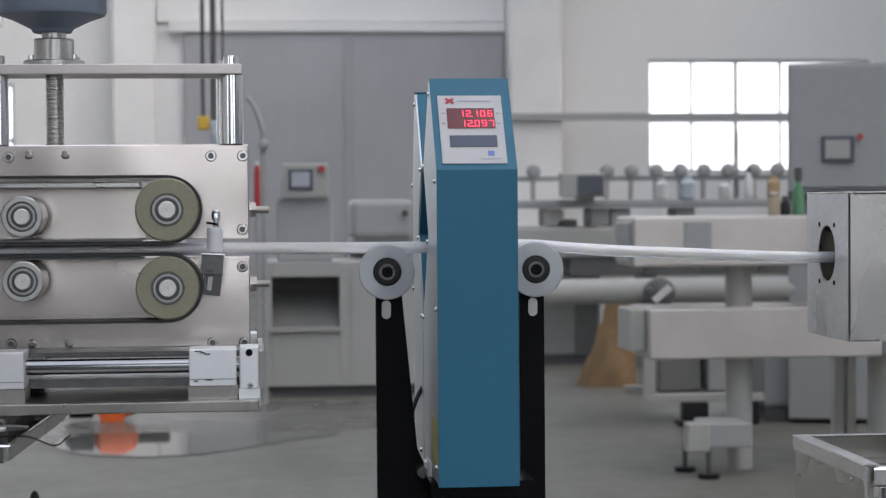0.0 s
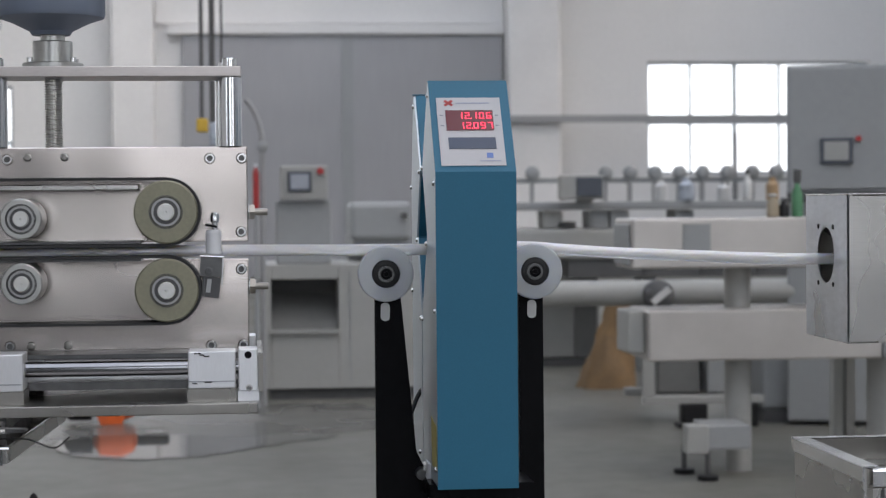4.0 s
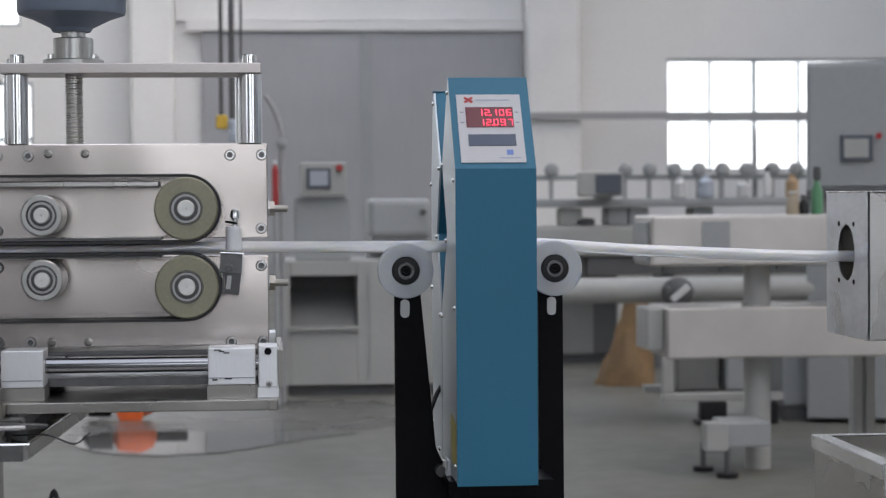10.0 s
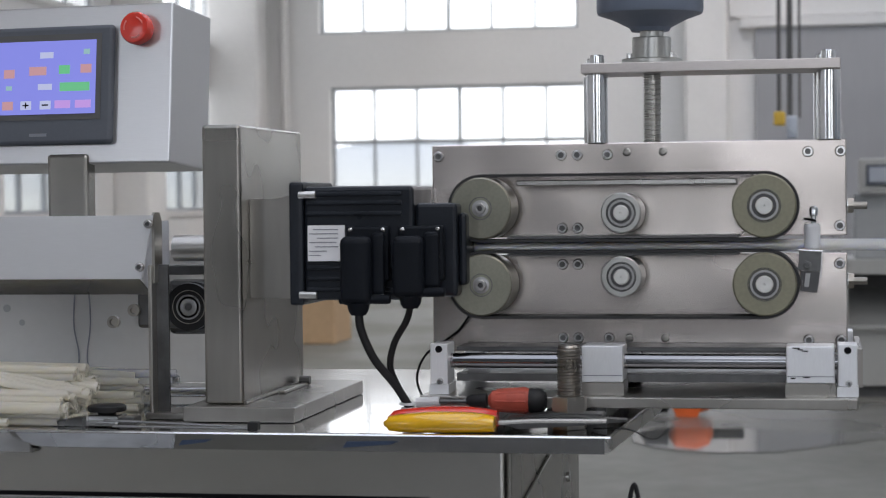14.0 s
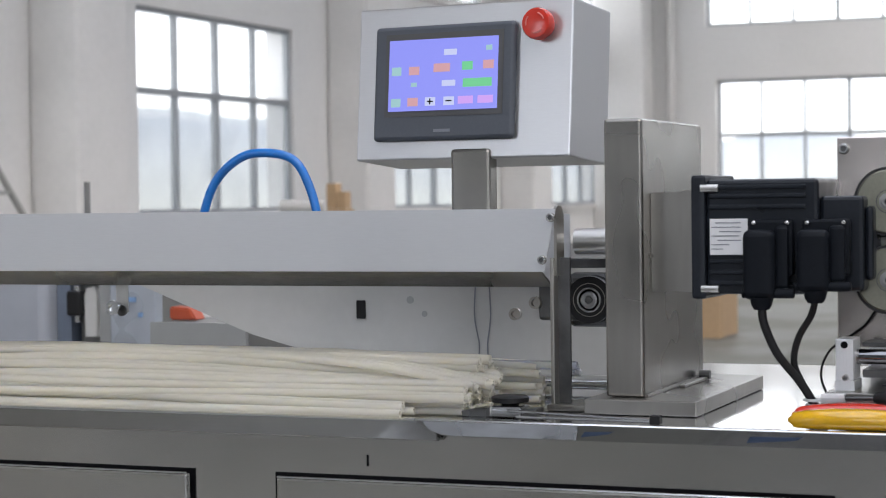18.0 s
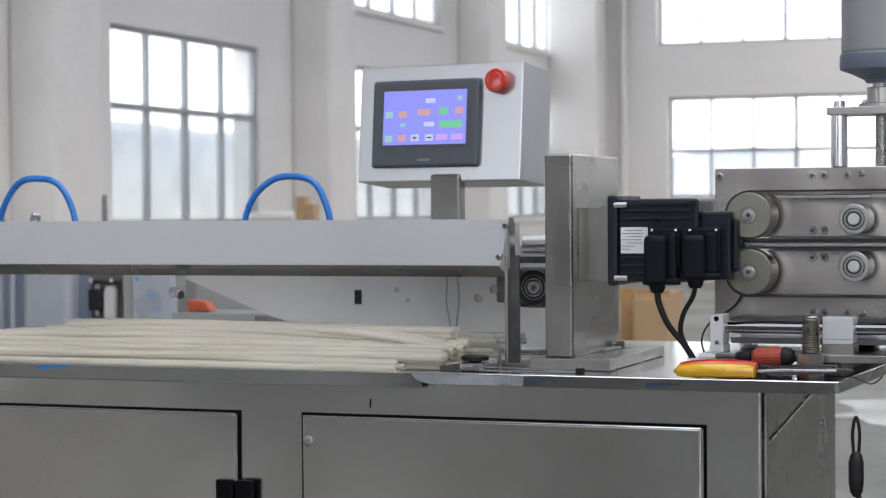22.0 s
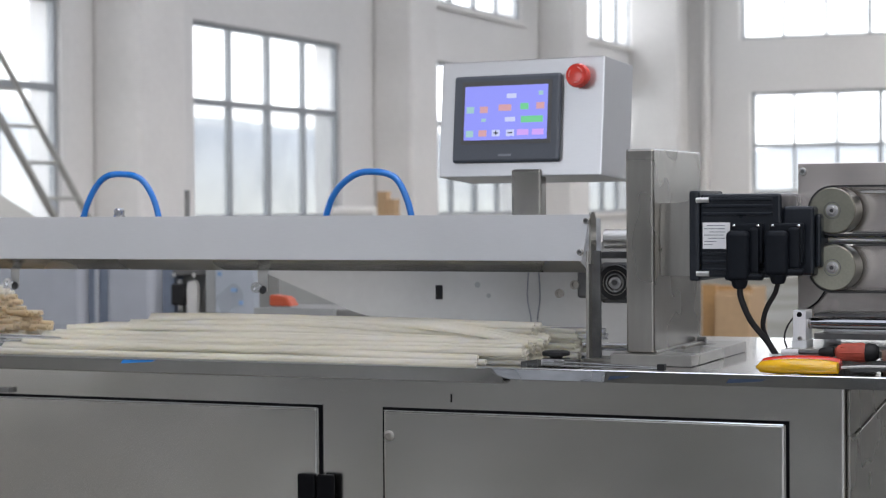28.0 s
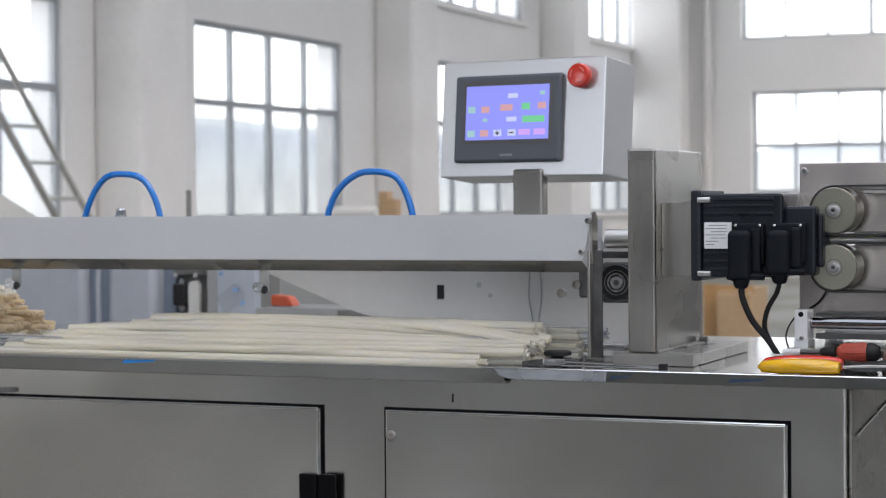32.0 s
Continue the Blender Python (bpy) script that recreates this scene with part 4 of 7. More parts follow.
def panel_part(name, bm, mat, parent=None, label="", smooth=35):
    """A part of the control box, in the box's own space, leaning back."""
    bmesh.ops.transform(bm, matrix=pose(-0.8665, 2.245, 1.096, 0, 0, -7) @ pose(0, 0, 0, -5, 0, 0), verts=bm.verts)
    return part(name, bm, mat, parent or hmi, label, smooth)


panel_part("enclosure", boxed(-0.1445, 0.1385, 0.0, 0.105, -0.001, 0.1815, bevel=0.002, seg=2), "alu_box")
bez = panel_part("screen_bezel", boxed(-0.117, 0.070, -0.010, 0.0, 0.0205, 0.1575, bevel=0.005, seg=3), "hmi_grey")
panel_part("bezel_recess", boxed(-0.101, 0.056, -0.0108, -0.0102, 0.049, 0.1475), "shade", bez)
scr = panel_part("screen", boxed(-0.0955, 0.0495, -0.0118, -0.0109, 0.0555, 0.1400), "screen", bez, "glowing blue touch screen")
panel_part("nameplate", boxed(-0.034, -0.012, -0.0106, -0.0100, 0.030, 0.0335), "ink", bez)
SCREEN_KEYS = [("lime", -0.085, 0.1, 0.013, 0.010), ("orange", -0.061, 0.1, 0.014, 0.010), ("orange", -0.024, 0.1025, 0.022, 0.010), ("green", 0.010, 0.1035, 0.014, 0.010),
        ("orange", 0.0375, 0.104, 0.014, 0.010), ("white", -0.013, 0.1205, 0.017, 0.007), ("lime", 0.038, 0.1235, 0.008, 0.006), ("lime", -0.061, 0.0835, 0.008, 0.005), ("white", -0.0145, 0.084, 0.018, 0.007),
        ("green", 0.0235, 0.0835, 0.038, 0.010), ("lime", -0.085, 0.0625, 0.013, 0.010), ("orange", -0.062, 0.063, 0.014, 0.010), ("white", -0.0385, 0.063, 0.014, 0.010), ("white", -0.0135, 0.063, 0.014, 0.010),
        ("pink", 0.0085, 0.0635, 0.020, 0.009), ("pink", 0.0345, 0.0635, 0.020, 0.009)]
for tone, x, z, w, h in SCREEN_KEYS:
    z += 0.003
    panel_part("screen_button", boxed(x - w / 2, x + w / 2, -0.0124, -0.0119, z - h / 2, z + h / 2, bevel=0.0002), "key_" + tone, bez)
panel_part("button_mark", boxed(-0.0425, -0.0345, -0.0128, -0.0125, 0.0652, 0.0668), "black_metal", bez)
panel_part("button_mark", boxed(-0.0393, -0.0377, -0.0128, -0.0125, 0.0625, 0.0695), "black_metal", bez)
panel_part("button_mark", boxed(-0.0175, -0.0095, -0.0128, -0.0125, 0.0652, 0.0668), "black_metal", bez)
es = panel_part("emergency_stop", lathed((0.1005, 0.0, 0.1505), [(0.0150, 0.0), (0.0150, 0.006), (0.0186, 0.009), (0.0186, 0.017), (0.0168, 0.0205), (0.011, 0.0215), (0.0, 0.0215)], "y", 32), "red_plastic", None, "red mushroom emergency stop button")
for a0 in (20, 140, 260):
    arc = [(0.1005 + 0.0115 * math.cos(radians(a0 + k * 9)), -0.0216, 0.1505 + 0.0115 * math.sin(radians(a0 + k * 9))) for k in range(7)]
    panel_part("arrow_mark", piped(arc, 0.0009, 6), "stop_print", es)
part("pole", boxed(-0.8777, -0.8285, 2.235, 2.262, 1.0005, 1.106, bevel=0.004), "tin", hmi)
part("pole_bracket", boxed(-0.885, -0.815, 2.1385, 2.282, 0.992, 1.0000, bevel=0.001), "tin", hmi)

# ---- belt hauler ----
hauler = thing("belt_hauler", "steel belt hauler with two belts gripping the tube", "machine", (-0.19, 2.16, BENCH_Z))
up_plate = part("upper_plate", boxed(-0.4145, 0.0180, 2.162, 2.180, 1.0085, 1.1072, bevel=0.0012), "plate", hauler)
low_plate = part("lower_plate", boxed(-0.4155, 0.0182, 2.162, 2.180, 0.8880, 0.9905, bevel=0.0012), "plate", hauler)
for x, z in ((-0.4073, 1.0951), (-0.2759, 1.0948), (-0.2591, 1.0948), (-0.2274, 1.0948), (-0.0208, 1.0949), (0.0120, 1.0950), (-0.2755, 1.0180), (-0.2593, 1.0180), (0.0109, 1.0186)):
    cap_screw(up_plate, x, 2.162, z)
for x, z in ((0.0106, 0.9797), (-0.0211, 0.9008), (0.0118, 0.9008), (-0.2270, 0.9027), (-0.2755, 0.9027), (-0.2593, 0.9027), (-0.2755, 0.9800), (-0.2593, 0.9800)):
    cap_screw(low_plate, x, 2.162, z)
for x, z, p in ((-0.2071, 1.0970, up_plate), (-0.1696, 1.0970, up_plate), (-0.206, 0.9025, low_plate), (-0.1685, 0.9025, low_plate)):
    part("tapped_hole", lathed((x, 2.1622, z), [(0.0046, 0.0), (0.0046, 0.0008), (0.0036, 0.0012), (0.0022, 0.0012), (0.0020, 0.0004), (0.0, 0.0004)], "y", 16), "tin", p)
for z in (1.0389, 0.9613):
    part("adjuster_stud", cyled((0.0275, 2.171, z), 0.0038, 0.022, "x", 12), "dark_tin", hauler)
    part("lock_nut", cyled((0.0216, 2.171, z), 0.0088, 0.0068, "x", 6, bevel=0.0005), "dark_tin", hauler)
    part("washer", cyled((0.0188, 2.171, z), 0.0088, 0.0012, "x", 20), "screw", hauler)

BELTS = {"upper": (1.0399, 1.0341, 1), "lower": (0.9615, 0.9696, -1)}
turning = []


def hauler_wheel(x, z, r, kind):
    if kind == "olive":
        prof = [(0.006, -0.052), (r, -0.052), (r, -0.0015), (r - 0.0015, 0.0), (0.0150, 0.0), (0.0145, -0.0012), (0.0135, -0.0012), (0.0130, 0.0), (0.0118, 0.0)]
        mat = "wheel_olive"
    elif kind == "steel":
        prof = [(0.006, -0.052), (r, -0.052), (r, -0.0015), (r - 0.0015, 0.0), (0.0085, 0.0), (0.0078, -0.0006)]
        mat = "wheel_steel"
    else:
        prof = [(0.005, -0.052), (r, -0.052), (r, -0.0012), (r - 0.0012, 0.0), (0.0150, 0.0), (0.0140, -0.001), (0.0125, -0.001), (0.0120, 0.0), (0.0112, 0.0)]
        mat = "wheel_grey"
    w = part("wheel", lathed((0, 0, 0), prof, "y", 48), mat)
    w.location = (x, 2.0855, z)
    w.parent = hauler
    w.matrix_parent_inverse = hauler.matrix_basis.inverted()
    turning.append((w, x, z, r, 1 if z > 1.0 else -1))
    part("axle", cyled((x, 2.125, z), 0.005, 0.078, "y", 16), "dark_steel", hauler)
    if kind == "steel":
        part("hub_groove", lathed((x, 2.0853, z), [(0.0118, -0.003), (0.0118, 0.0003), (0.0110, 0.0003), (0.0108, -0.002)], "y", 32), "dark_steel", hauler)
        part("hub_screw", lathed((x, 2.0853, z), [(0.0086, 0), (0.0086, 0.0015), (0.0060, 0.0018), (0.0058, 0.006), (0.0050, 0.0066), (0.0030, 0.0066), (0.0028, 0.003)], "y", 24), "race", hauler)
        part("hex_socket", lathed((x, 2.0853, z), [(0.0030, 0.0035), (0.0030, 0.0040), (0.0, 0.0040)], "y", 6), "bearing", hauler)
    else:
        k = 1.0 if kind == "olive" else 0.90
        part("hub_groove", lathed((x, 2.0853, z), [(0.0168 * k, -0.003), (0.0168 * k, 0.0004), (0.0160 * k, 0.0004), (0.0158 * k, -0.002)], "y", 36), "bearing", hauler)
        part("snap_ring", lathed((x, 2.0853, z), [(0.0154 * k, -0.003), (0.0154 * k, 0.0004), (0.0148 * k, 0.0004), (0.0147 * k, -0.002)], "y", 36), "bearing", hauler)
        part("bearing_ring", lathed((x, 2.0853, z), [(0.0143 * k, -0.004), (0.0143 * k, 0.0006), (0.0123 * k, 0.0006), (0.0121 * k, -0.002)], "y", 36), "race", hauler)
        part("bearing_seal", lathed((x, 2.0853, z), [(0.0121 * k, -0.004), (0.0121 * k, 0.0002), (0.0090 * k, 0.0002), (0.0088 * k, -0.003)], "y", 32), "bearing", hauler)
        part("axle_end", lathed((x, 2.0853, z), [(0.0086 * k, -0.004), (0.0086 * k, 0.0026), (0.0078 * k, 0.0034), (0.0012, 0.0034), (0.0008, 0.0028), (0.0, 0.0028)], "y", 28), "hub", hauler)


for side, (zc, zm, up) in BELTS.items():
    hauler_wheel(-0.3502, zc, 0.0318, "steel")
    hauler_wheel(-0.0640, zc, 0.0318, "olive")
    hauler_wheel(-0.2066, zm, 0.0206, "grey")
    ro, ri = 0.0348, 0.0322
    path_o, path_i = [], []
    for cx, a0 in ((-0.0640, -90), (-0.3502, 90)):
        for k in range(17):
            a = radians(a0 + k * 180 / 16)
            path_o.append((cx + ro * math.cos(a), zc + ro * math.sin(a)))
            path_i.append((cx + ri * math.cos(a), zc + ri * math.sin(a)))
    bm = bmesh.new()
    n = len(path_o)
    grid = [[bm.verts.new((p[0], y, p[1])) for p in path] for path, y in ((path_o, 2.0885), (path_i, 2.0885), (path_i, 2.136), (path_o, 2.136))]
    for j in range(4):
        for k in range(n):
            bm.faces.new((grid[j][k], grid[j][(k + 1) % n], grid[(j + 1) % 4][(k + 1) % n], grid[(j + 1) % 4][k]))
    bmesh.ops.recalc_face_normals(bm, faces=bm.faces)
    part("belt", bm, "belt", hauler, "black rubber haul-off belt")
    if side == "upper":
        zr = zc + 0.0255
        part("belt_rail", boxed(-0.318, -0.092, 2.118, 2.1615, zr - 0.0028, zr + 0.0028, bevel=0.0008), "steel_brushed", hauler)
    zp = zc - up * 0.0303
    part("pressure_bar", boxed(-0.325, -0.09, 2.100, 2.1615, zp - 0.0012, zp + 0.0012), "dark_steel", hauler)

part("cross_bar", boxed(-0.253, 0.0125, 2.146, 2.218, 1.1788, 1.1896, bevel=0.0010), "bar_steel", hauler)
for x, dx, r0 in ((-0.238, -0.010, 0.0112), (0.0006, -0.0066, 0.0124)):
    part("guide_post", cyled((x, 2.166, 1.143), r0, 0.0712, "z", 28), "chrome", hauler)
    part("guide_post", cyled((x + dx, 2.208, 1.143), 0.0092, 0.0712, "z", 24), "chrome", hauler)
    part("post_screw", lathed((x, 2.166, 1.1896), [(0.0078, 0), (0.0078, 0.0085), (0.0070, 0.0095), (0.0045, 0.0095), (0.004, 0.006)], "z", 20), "chrome", hauler)
    part("post_screw", lathed((x + dx, 2.208, 1.1896), [(0.0056, 0), (0.0056, 0.0075), (0.0050, 0.0085), (0.0, 0.0085)], "z", 16), "chrome", hauler)
bm = bmesh.new()
prof = []
for i in range(28):
    z = 1.1072 + i * 0.0026
    prof += [(0.0082, z), (0.0096, z + 0.0008), (0.0096, z + 0.0013), (0.0082, z + 0.0021)]
lathe(bm, (-0.1812, 2.178, 0), prof, "z", 20)
part("lead_screw", bm, "steel_brushed", hauler, "threaded steel lead screw")
part("screw_nut", lathed((-0.1815, 2.178, 0), [(0.0315, 1.1896), (0.0315, 1.1938), (0.0306, 1.1948), (0.0208, 1.1950), (0.0206, 1.2160), (0.0198, 1.2172), (0.0125, 1.2172), (0.0125, 1.2235)], "z", 32), "wheel_grey", hauler)
for dx in (-0.022, 0.022):
    for y in (2.163, 2.193):
        part("nut_screw", cyled((-0.1815 + dx, y, 1.1972), 0.0032, 0.0055, "z", 12), "screw", hauler)
part("gear_bell", lathed((-0.183, 2.178, 0), [(0.0195, 1.2235), (0.022, 1.2275), (0.040, 1.2365), (0.0545, 1.2415), (0.0560, 1.2450), (0.0560, 1.2620), (0.0530, 1.2650)], "z", 40), "gear_blue", hauler, "dark blue-grey gear housing")
part("lift_motor", lathed((-0.183, 2.178, 0), [(0.0525, 1.2650), (0.0535, 1.2680), (0.0535, 1.3900), (0.0500, 1.4050), (0.0300, 1.4120)], "z", 40), "cab_grey", hauler, "grey lift motor housing")
part("terminal_box", boxed(-0.128, -0.085, 2.14, 2.21, 1.275, 1.335, bevel=0.005), "black_metal", hauler)

# carriage rail below the plates
part("rail_base", boxed(-0.405, 0.0252, 2.030, 2.330, 0.8425, 0.8530, bevel=0.001), "tin", hauler)
for x in (-0.36, -0.25):
    part("spacer", boxed(x - 0.03, x + 0.03, 2.06, 2.30, BENCH_Z + 0.0004, 0.8424), "dark_steel", hauler)
part("base_brace", prismed([(-0.235, 0.8424), (-0.155, 0.8424), (-0.235, 0.790)], "xz", 2.30, 2.31), "tin", hauler)
for y in (2.072, 2.27):
    part("rail_rod", cyled((-0.186, y, 0.8855), 0.0076, 0.40, "x", 24), "rod_steel", hauler)
# dark bar added as the shadow beneath the rail rods
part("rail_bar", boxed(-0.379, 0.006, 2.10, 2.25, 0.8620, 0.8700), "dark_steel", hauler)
part("tie_bar", boxed(-0.379, 0.006, 2.10, 2.155, 0.8935, 0.8975), "dark_steel", hauler)
for x0, x1 in ((-0.2435, -0.2027), (-0.0427, 0.0037)):
    for y0 in (2.050, 2.245):
        b = part("slide_block", boxed(x0, x1, y0, y0 + 0.045, 0.8660, 0.9025, bevel=0.0012), "alu_white", hauler)
        part("block_line", boxed(x0 + 0.001, x1 - 0.001, y0 - 0.0006, y0 - 0.0001, 0.8725, 0.8733), "ink", b)
        part("block_foot", boxed(x0 - 0.001, x1 + 0.001, y0 - 0.001, y0 + 0.046, 0.8532, 0.8658), "tin", hauler)
for i, (dx, dz, w) in enumerate(((0.006, 0.034, 0.007), (0.011, 0.0325, 0.005), (0.015, 0.031, 0.006), (0.004, 0.0045, 0.005), (0.016, 0.0055, 0.007))):
    part("ink_scribble", boxed(-0.0427 + dx, -0.0427 + dx + w, 2.0492, 2.0497, 0.866 + dz, 0.8672 + dz), "black_metal", hauler)
for x0, x1 in ((-0.3972, -0.3794), (0.0068, 0.0255)):
    for y0 in (2.050, 2.25):
        part("rod_support", boxed(x0, x1, y0, y0 + 0.04, 0.8632, 0.9042, bevel=0.001), "alu_white", hauler)
        part("support_foot", boxed(x0 - 0.001, x1 + 0.001, y0 - 0.001, y0 + 0.041, 0.8532, 0.8630), "alu_white", hauler)
    part("bore", cyled(((x0 + x1) / 2, 2.0497, 0.8985), 0.0036, 0.0006, "y", 20), "black_metal", hauler)
    cap_screw(hauler, (x0 + x1) / 2 + 0.001, 2.0497, 0.866, 0.003)
part("rail_side_plate", boxed(0.0262, 0.0312, 2.075, 2.26, 0.860, 0.898), "tin", hauler)

# tube guide at the hauler's inlet
guide = thing("tube_guide", "small white roller guide on a black bent bracket", "guide", (-0.017, 2.10, 0.96))
part("roller", lathed((-0.0170, 2.100, 0), [(0.0045, 0.9965), (0.0074, 0.9970), (0.0080, 0.9985), (0.0078, 1.0185), (0.0070, 1.0215), (0.0035, 1.0215)], "z", 28), "white_plastic", guide)
part("pin", lathed((-0.0155, 2.100, 0), [(0.0026, 1.0215), (0.0026, 1.0290), (0.0043, 1.0296), (0.0045, 1.0350), (0.0036, 1.0380), (0.0018, 1.0394), (0.0, 1.0396)], "z", 24), "chrome", guide)
part("spring_clip", piped([(-0.0172 + 0.0072 * math.cos(radians(a)), 2.100 - 0.004 * math.sin(radians(a)), 1.0222 + 0.0042 * math.sin(radians(a * 0.5))) for a in range(60, 300, 15)], 0.0012, 8), "black_metal", guide)
LEAN = Matrix.Translation((-0.018, 2.1, 0.994)) @ pose(0, 0, 0, 0, 3.5, 0) @ Matrix.Translation((0.018, -2.1, -0.994))


def leaning(name, bm, mat, label=""):
    """A part of the guide's bracket, which leans a little."""
    bmesh.ops.transform(bm, matrix=LEAN, verts=bm.verts)
    return part(name, bm, mat, guide, label)


leaning("bracket_top", boxed(-0.0305, -0.0065, 2.086, 2.13, 0.9940, 0.9958, bevel=0.0004), "bright_edge")
leaning("bracket_face", boxed(-0.0300, -0.0078, 2.0900, 2.0918, 0.9745, 0.9939, bevel=0.0004), "dark_steel", "dark face of the bent bracket")
tab = leaning("bracket_tab", prismed([(-0.0248, 0.9743), (-0.0085, 0.9743), (-0.0098, 0.9530), (-0.0248, 0.9540)], "xz", 2.0905, 2.0922), "bearing")
leaning("bracket_side", boxed(-0.0082, -0.0066, 2.0895, 2.118, 0.9655, 0.9939), "bright_edge")
leaning("tab_edge", boxed(-0.0268, -0.0250, 2.0900, 2.102, 0.9545, 0.9743), "bearing")
leaning("tab_slot", prismed([(-0.0232, 0.9585), (-0.0186, 0.9585), (-0.0176, 0.9720), (-0.0222, 0.9720)], "xz", 2.0897, 2.0903), "race")
leaning("bracket_arm", boxed(-0.0250, -0.0100, 2.0924, 2.1618, 0.960, 0.970), "steel_brushed")
leaning("bolt", lathed((-0.0212, 2.0898, 0.9800), [(0.0042, 0), (0.0042, 0.003), (0.0024, 0.0034), (0.0022, 0.002), (0.0, 0.002)], "y", 16), "dark_steel")

# the tube that runs through the line
line_tube = thing("extruded_tube", "shiny translucent white plastic tube running through the line", "tube", (0.1, 2.12, 1.0))
pts = curve_points([(-0.59, 2.12, 1.0), (-0.40, 2.12, 1.0), (-0.20, 2.12, 0.9995), (-0.05, 2.12, 1.0), (0.015, 2.12, 1.0), (0.13, 2.12, 0.999), (0.20, 2.12, 0.999), (0.294, 2.12, 1.0004), (0.347, 2.12, 0.9968), (0.40, 2.12, 0.9931), (0.453, 2.12, 0.9905), (0.506, 2.12, 0.9880), (0.56, 2.12, 0.9857), (0.624, 2.12, 0.9845), (0.76, 2.12, 0.9840)], 8)
part("tube", piped(pts, 0.0060, 20), "tube_clear", line_tube)

# ---- diameter gauge ----
gauge = thing("diameter_gauge", "teal blue laser diameter gauge with red digital readout", "gauge", (0.24, 2.13, 0.76))
GX0, GX1 = 0.2000, 0.2790
front_prof = [(2.014, 0.7665), (2.014, 1.0765), (2.082, 1.1685), (2.092, 1.1685), (2.158, 1.084), (2.106, 1.012), (2.168, 0.931), (2.172, 0.7665)]
back_prof = [(2.1722, 0.7665), (2.1722, 0.931), (2.223, 1.010), (2.179, 1.082), (2.247, 1.1640), (2.258, 1.1640), (2.290, 1.066), (2.284, 0.790), (2.262, 0.7665)]
for prof in (front_prof, back_prof):
    part("housing", prismed(prof, "yz", GX0 + 0.002, GX1 - 0.002, 0.0008), "blue", gauge)
    inset = [(y, z) for y, z in prof]
    for xa, xb in ((GX0, GX0 + 0.0018), (GX1 - 0.0018, GX1)):
        cy = sum(p[0] for p in inset) / len(inset)
        cz = sum(p[1] for p in inset) / len(inset)
        small = [(cy + (y - cy) * 0.965, cz + (z - cz) * 0.993) for y, z in inset]
        part("side_panel", prismed(small, "yz", xa, xb), "gauge_side", gauge, "satin grey side panel")
part("front_cover", prismed([(2.0125, 0.766), (2.0125, 1.077), (2.0815, 1.1700), (2.0930, 1.1700), (2.0930, 1.1687), (2.0822, 1.1687), (2.0138, 1.0764), (2.0138, 0.766)], "yz", GX0 - 0.0004, GX1 + 0.0004), "blue", gauge)
for y, z in ((2.027, 0.784), (2.027, 0.94), (2.030, 1.066), (2.088, 1.155), (2.150, 1.083), (2.112, 1.005), (2.160, 0.925), (2.186, 1.080), (2.217, 1.007), (2.180, 0.925), (2.251, 1.152), (2.284, 1.064), (2.279, 0.95), (2.279, 0.80), (2.20, 0.780)):
    part("side_screw", lathed((GX0, y, z), [(0.0026, 0.0), (0.0024, -0.0016), (0.0012, -0.0022)], "x", 12), "screw", gauge)
part("back_cap", boxed(GX0 - 0.0006, GX1 + 0.0006, 2.2465, 2.2590, 1.1641, 1.1652), "blue", gauge)
part("warning_label", prismed([(2.021, 0.786), (2.066, 0.783), (2.072, 0.832), (2.021, 0.826)], "yz", GX0 - 0.0009, GX0 - 0.0004), "yellow_label", gauge)
# sloped operator panel
slope = Vector((0, 0.0690, 0.0930)).normalized()
sn = Vector((0, -slope.z, slope.y))
slope_m = Matrix(((1, 0, 0, 0), (0, slope.y, sn.y, 2.0125), (0, slope.z, sn.z, 1.0770), (0, 0, 0, 1)))


def sloped(name, x0, x1, a0, a1, h0, h1, mat, parent, bevel=0.0, label=""):
    bm = boxed(x0, x1, a0, a1, h0, h1, bevel=bevel)
    bmesh.ops.transform(bm, matrix=slope_m, verts=bm.verts)
    return part(name, bm, mat, parent, label)


film = sloped("panel_film", 0.2060, 0.2702, 0.0066, 0.0926, 0.0006, 0.0012, "sticker", gauge, 0.0002, "pale grey operator panel film")
disp = sloped("display", 0.2142, 0.2618, 0.0503, 0.0759, 0.0013, 0.0019, "dark_glass", film, 0.0001, "red digital readout window")
sloped("key_window", 0.2150, 0.2622, 0.0270, 0.0414, 0.0013, 0.0018, "navy_glass", film, 0.0001)
sloped("title_line", 0.2254, 0.2590, 0.0846, 0.0860, 0.0013, 0.0015, "pale_print", film)
sloped("maker_line", 0.2447, 0.2653, 0.0117, 0.0129, 0.0013, 0.0015, "pale_print", film)
sloped("maker_mark", 0.2518, 0.2582, 0.0160, 0.0222, 0.0013, 0.0015, "blue_mark", film)
for x in (0.2085, 0.2635):
    for a in (0.0560, 0.0690):
        sloped("unit_mark", x, x + 0.0036, a, a + 0.0012, 0.0013, 0.0015, "ink", film)
for s in (-1, 1):
    bm = boxed(-0.0050, 0.0050, -0.0014, 0.0014, 0.0013, 0.0016)
    bmesh.ops.transform(bm, matrix=slope_m @ Matrix.Translation((0.2181, 0.0853, 0)) @ pose(0, 0, 0, 0, 0, 38 * s), verts=bm.verts)
    part("red_mark", bm, "red_mark", film)
SEGS = {"0": "abcdef", "1": "bc", "2": "abged", "3": "abgcd", "5": "afgcd", "6": "afgedc", "7": "abc", "9": "abgfcd"}


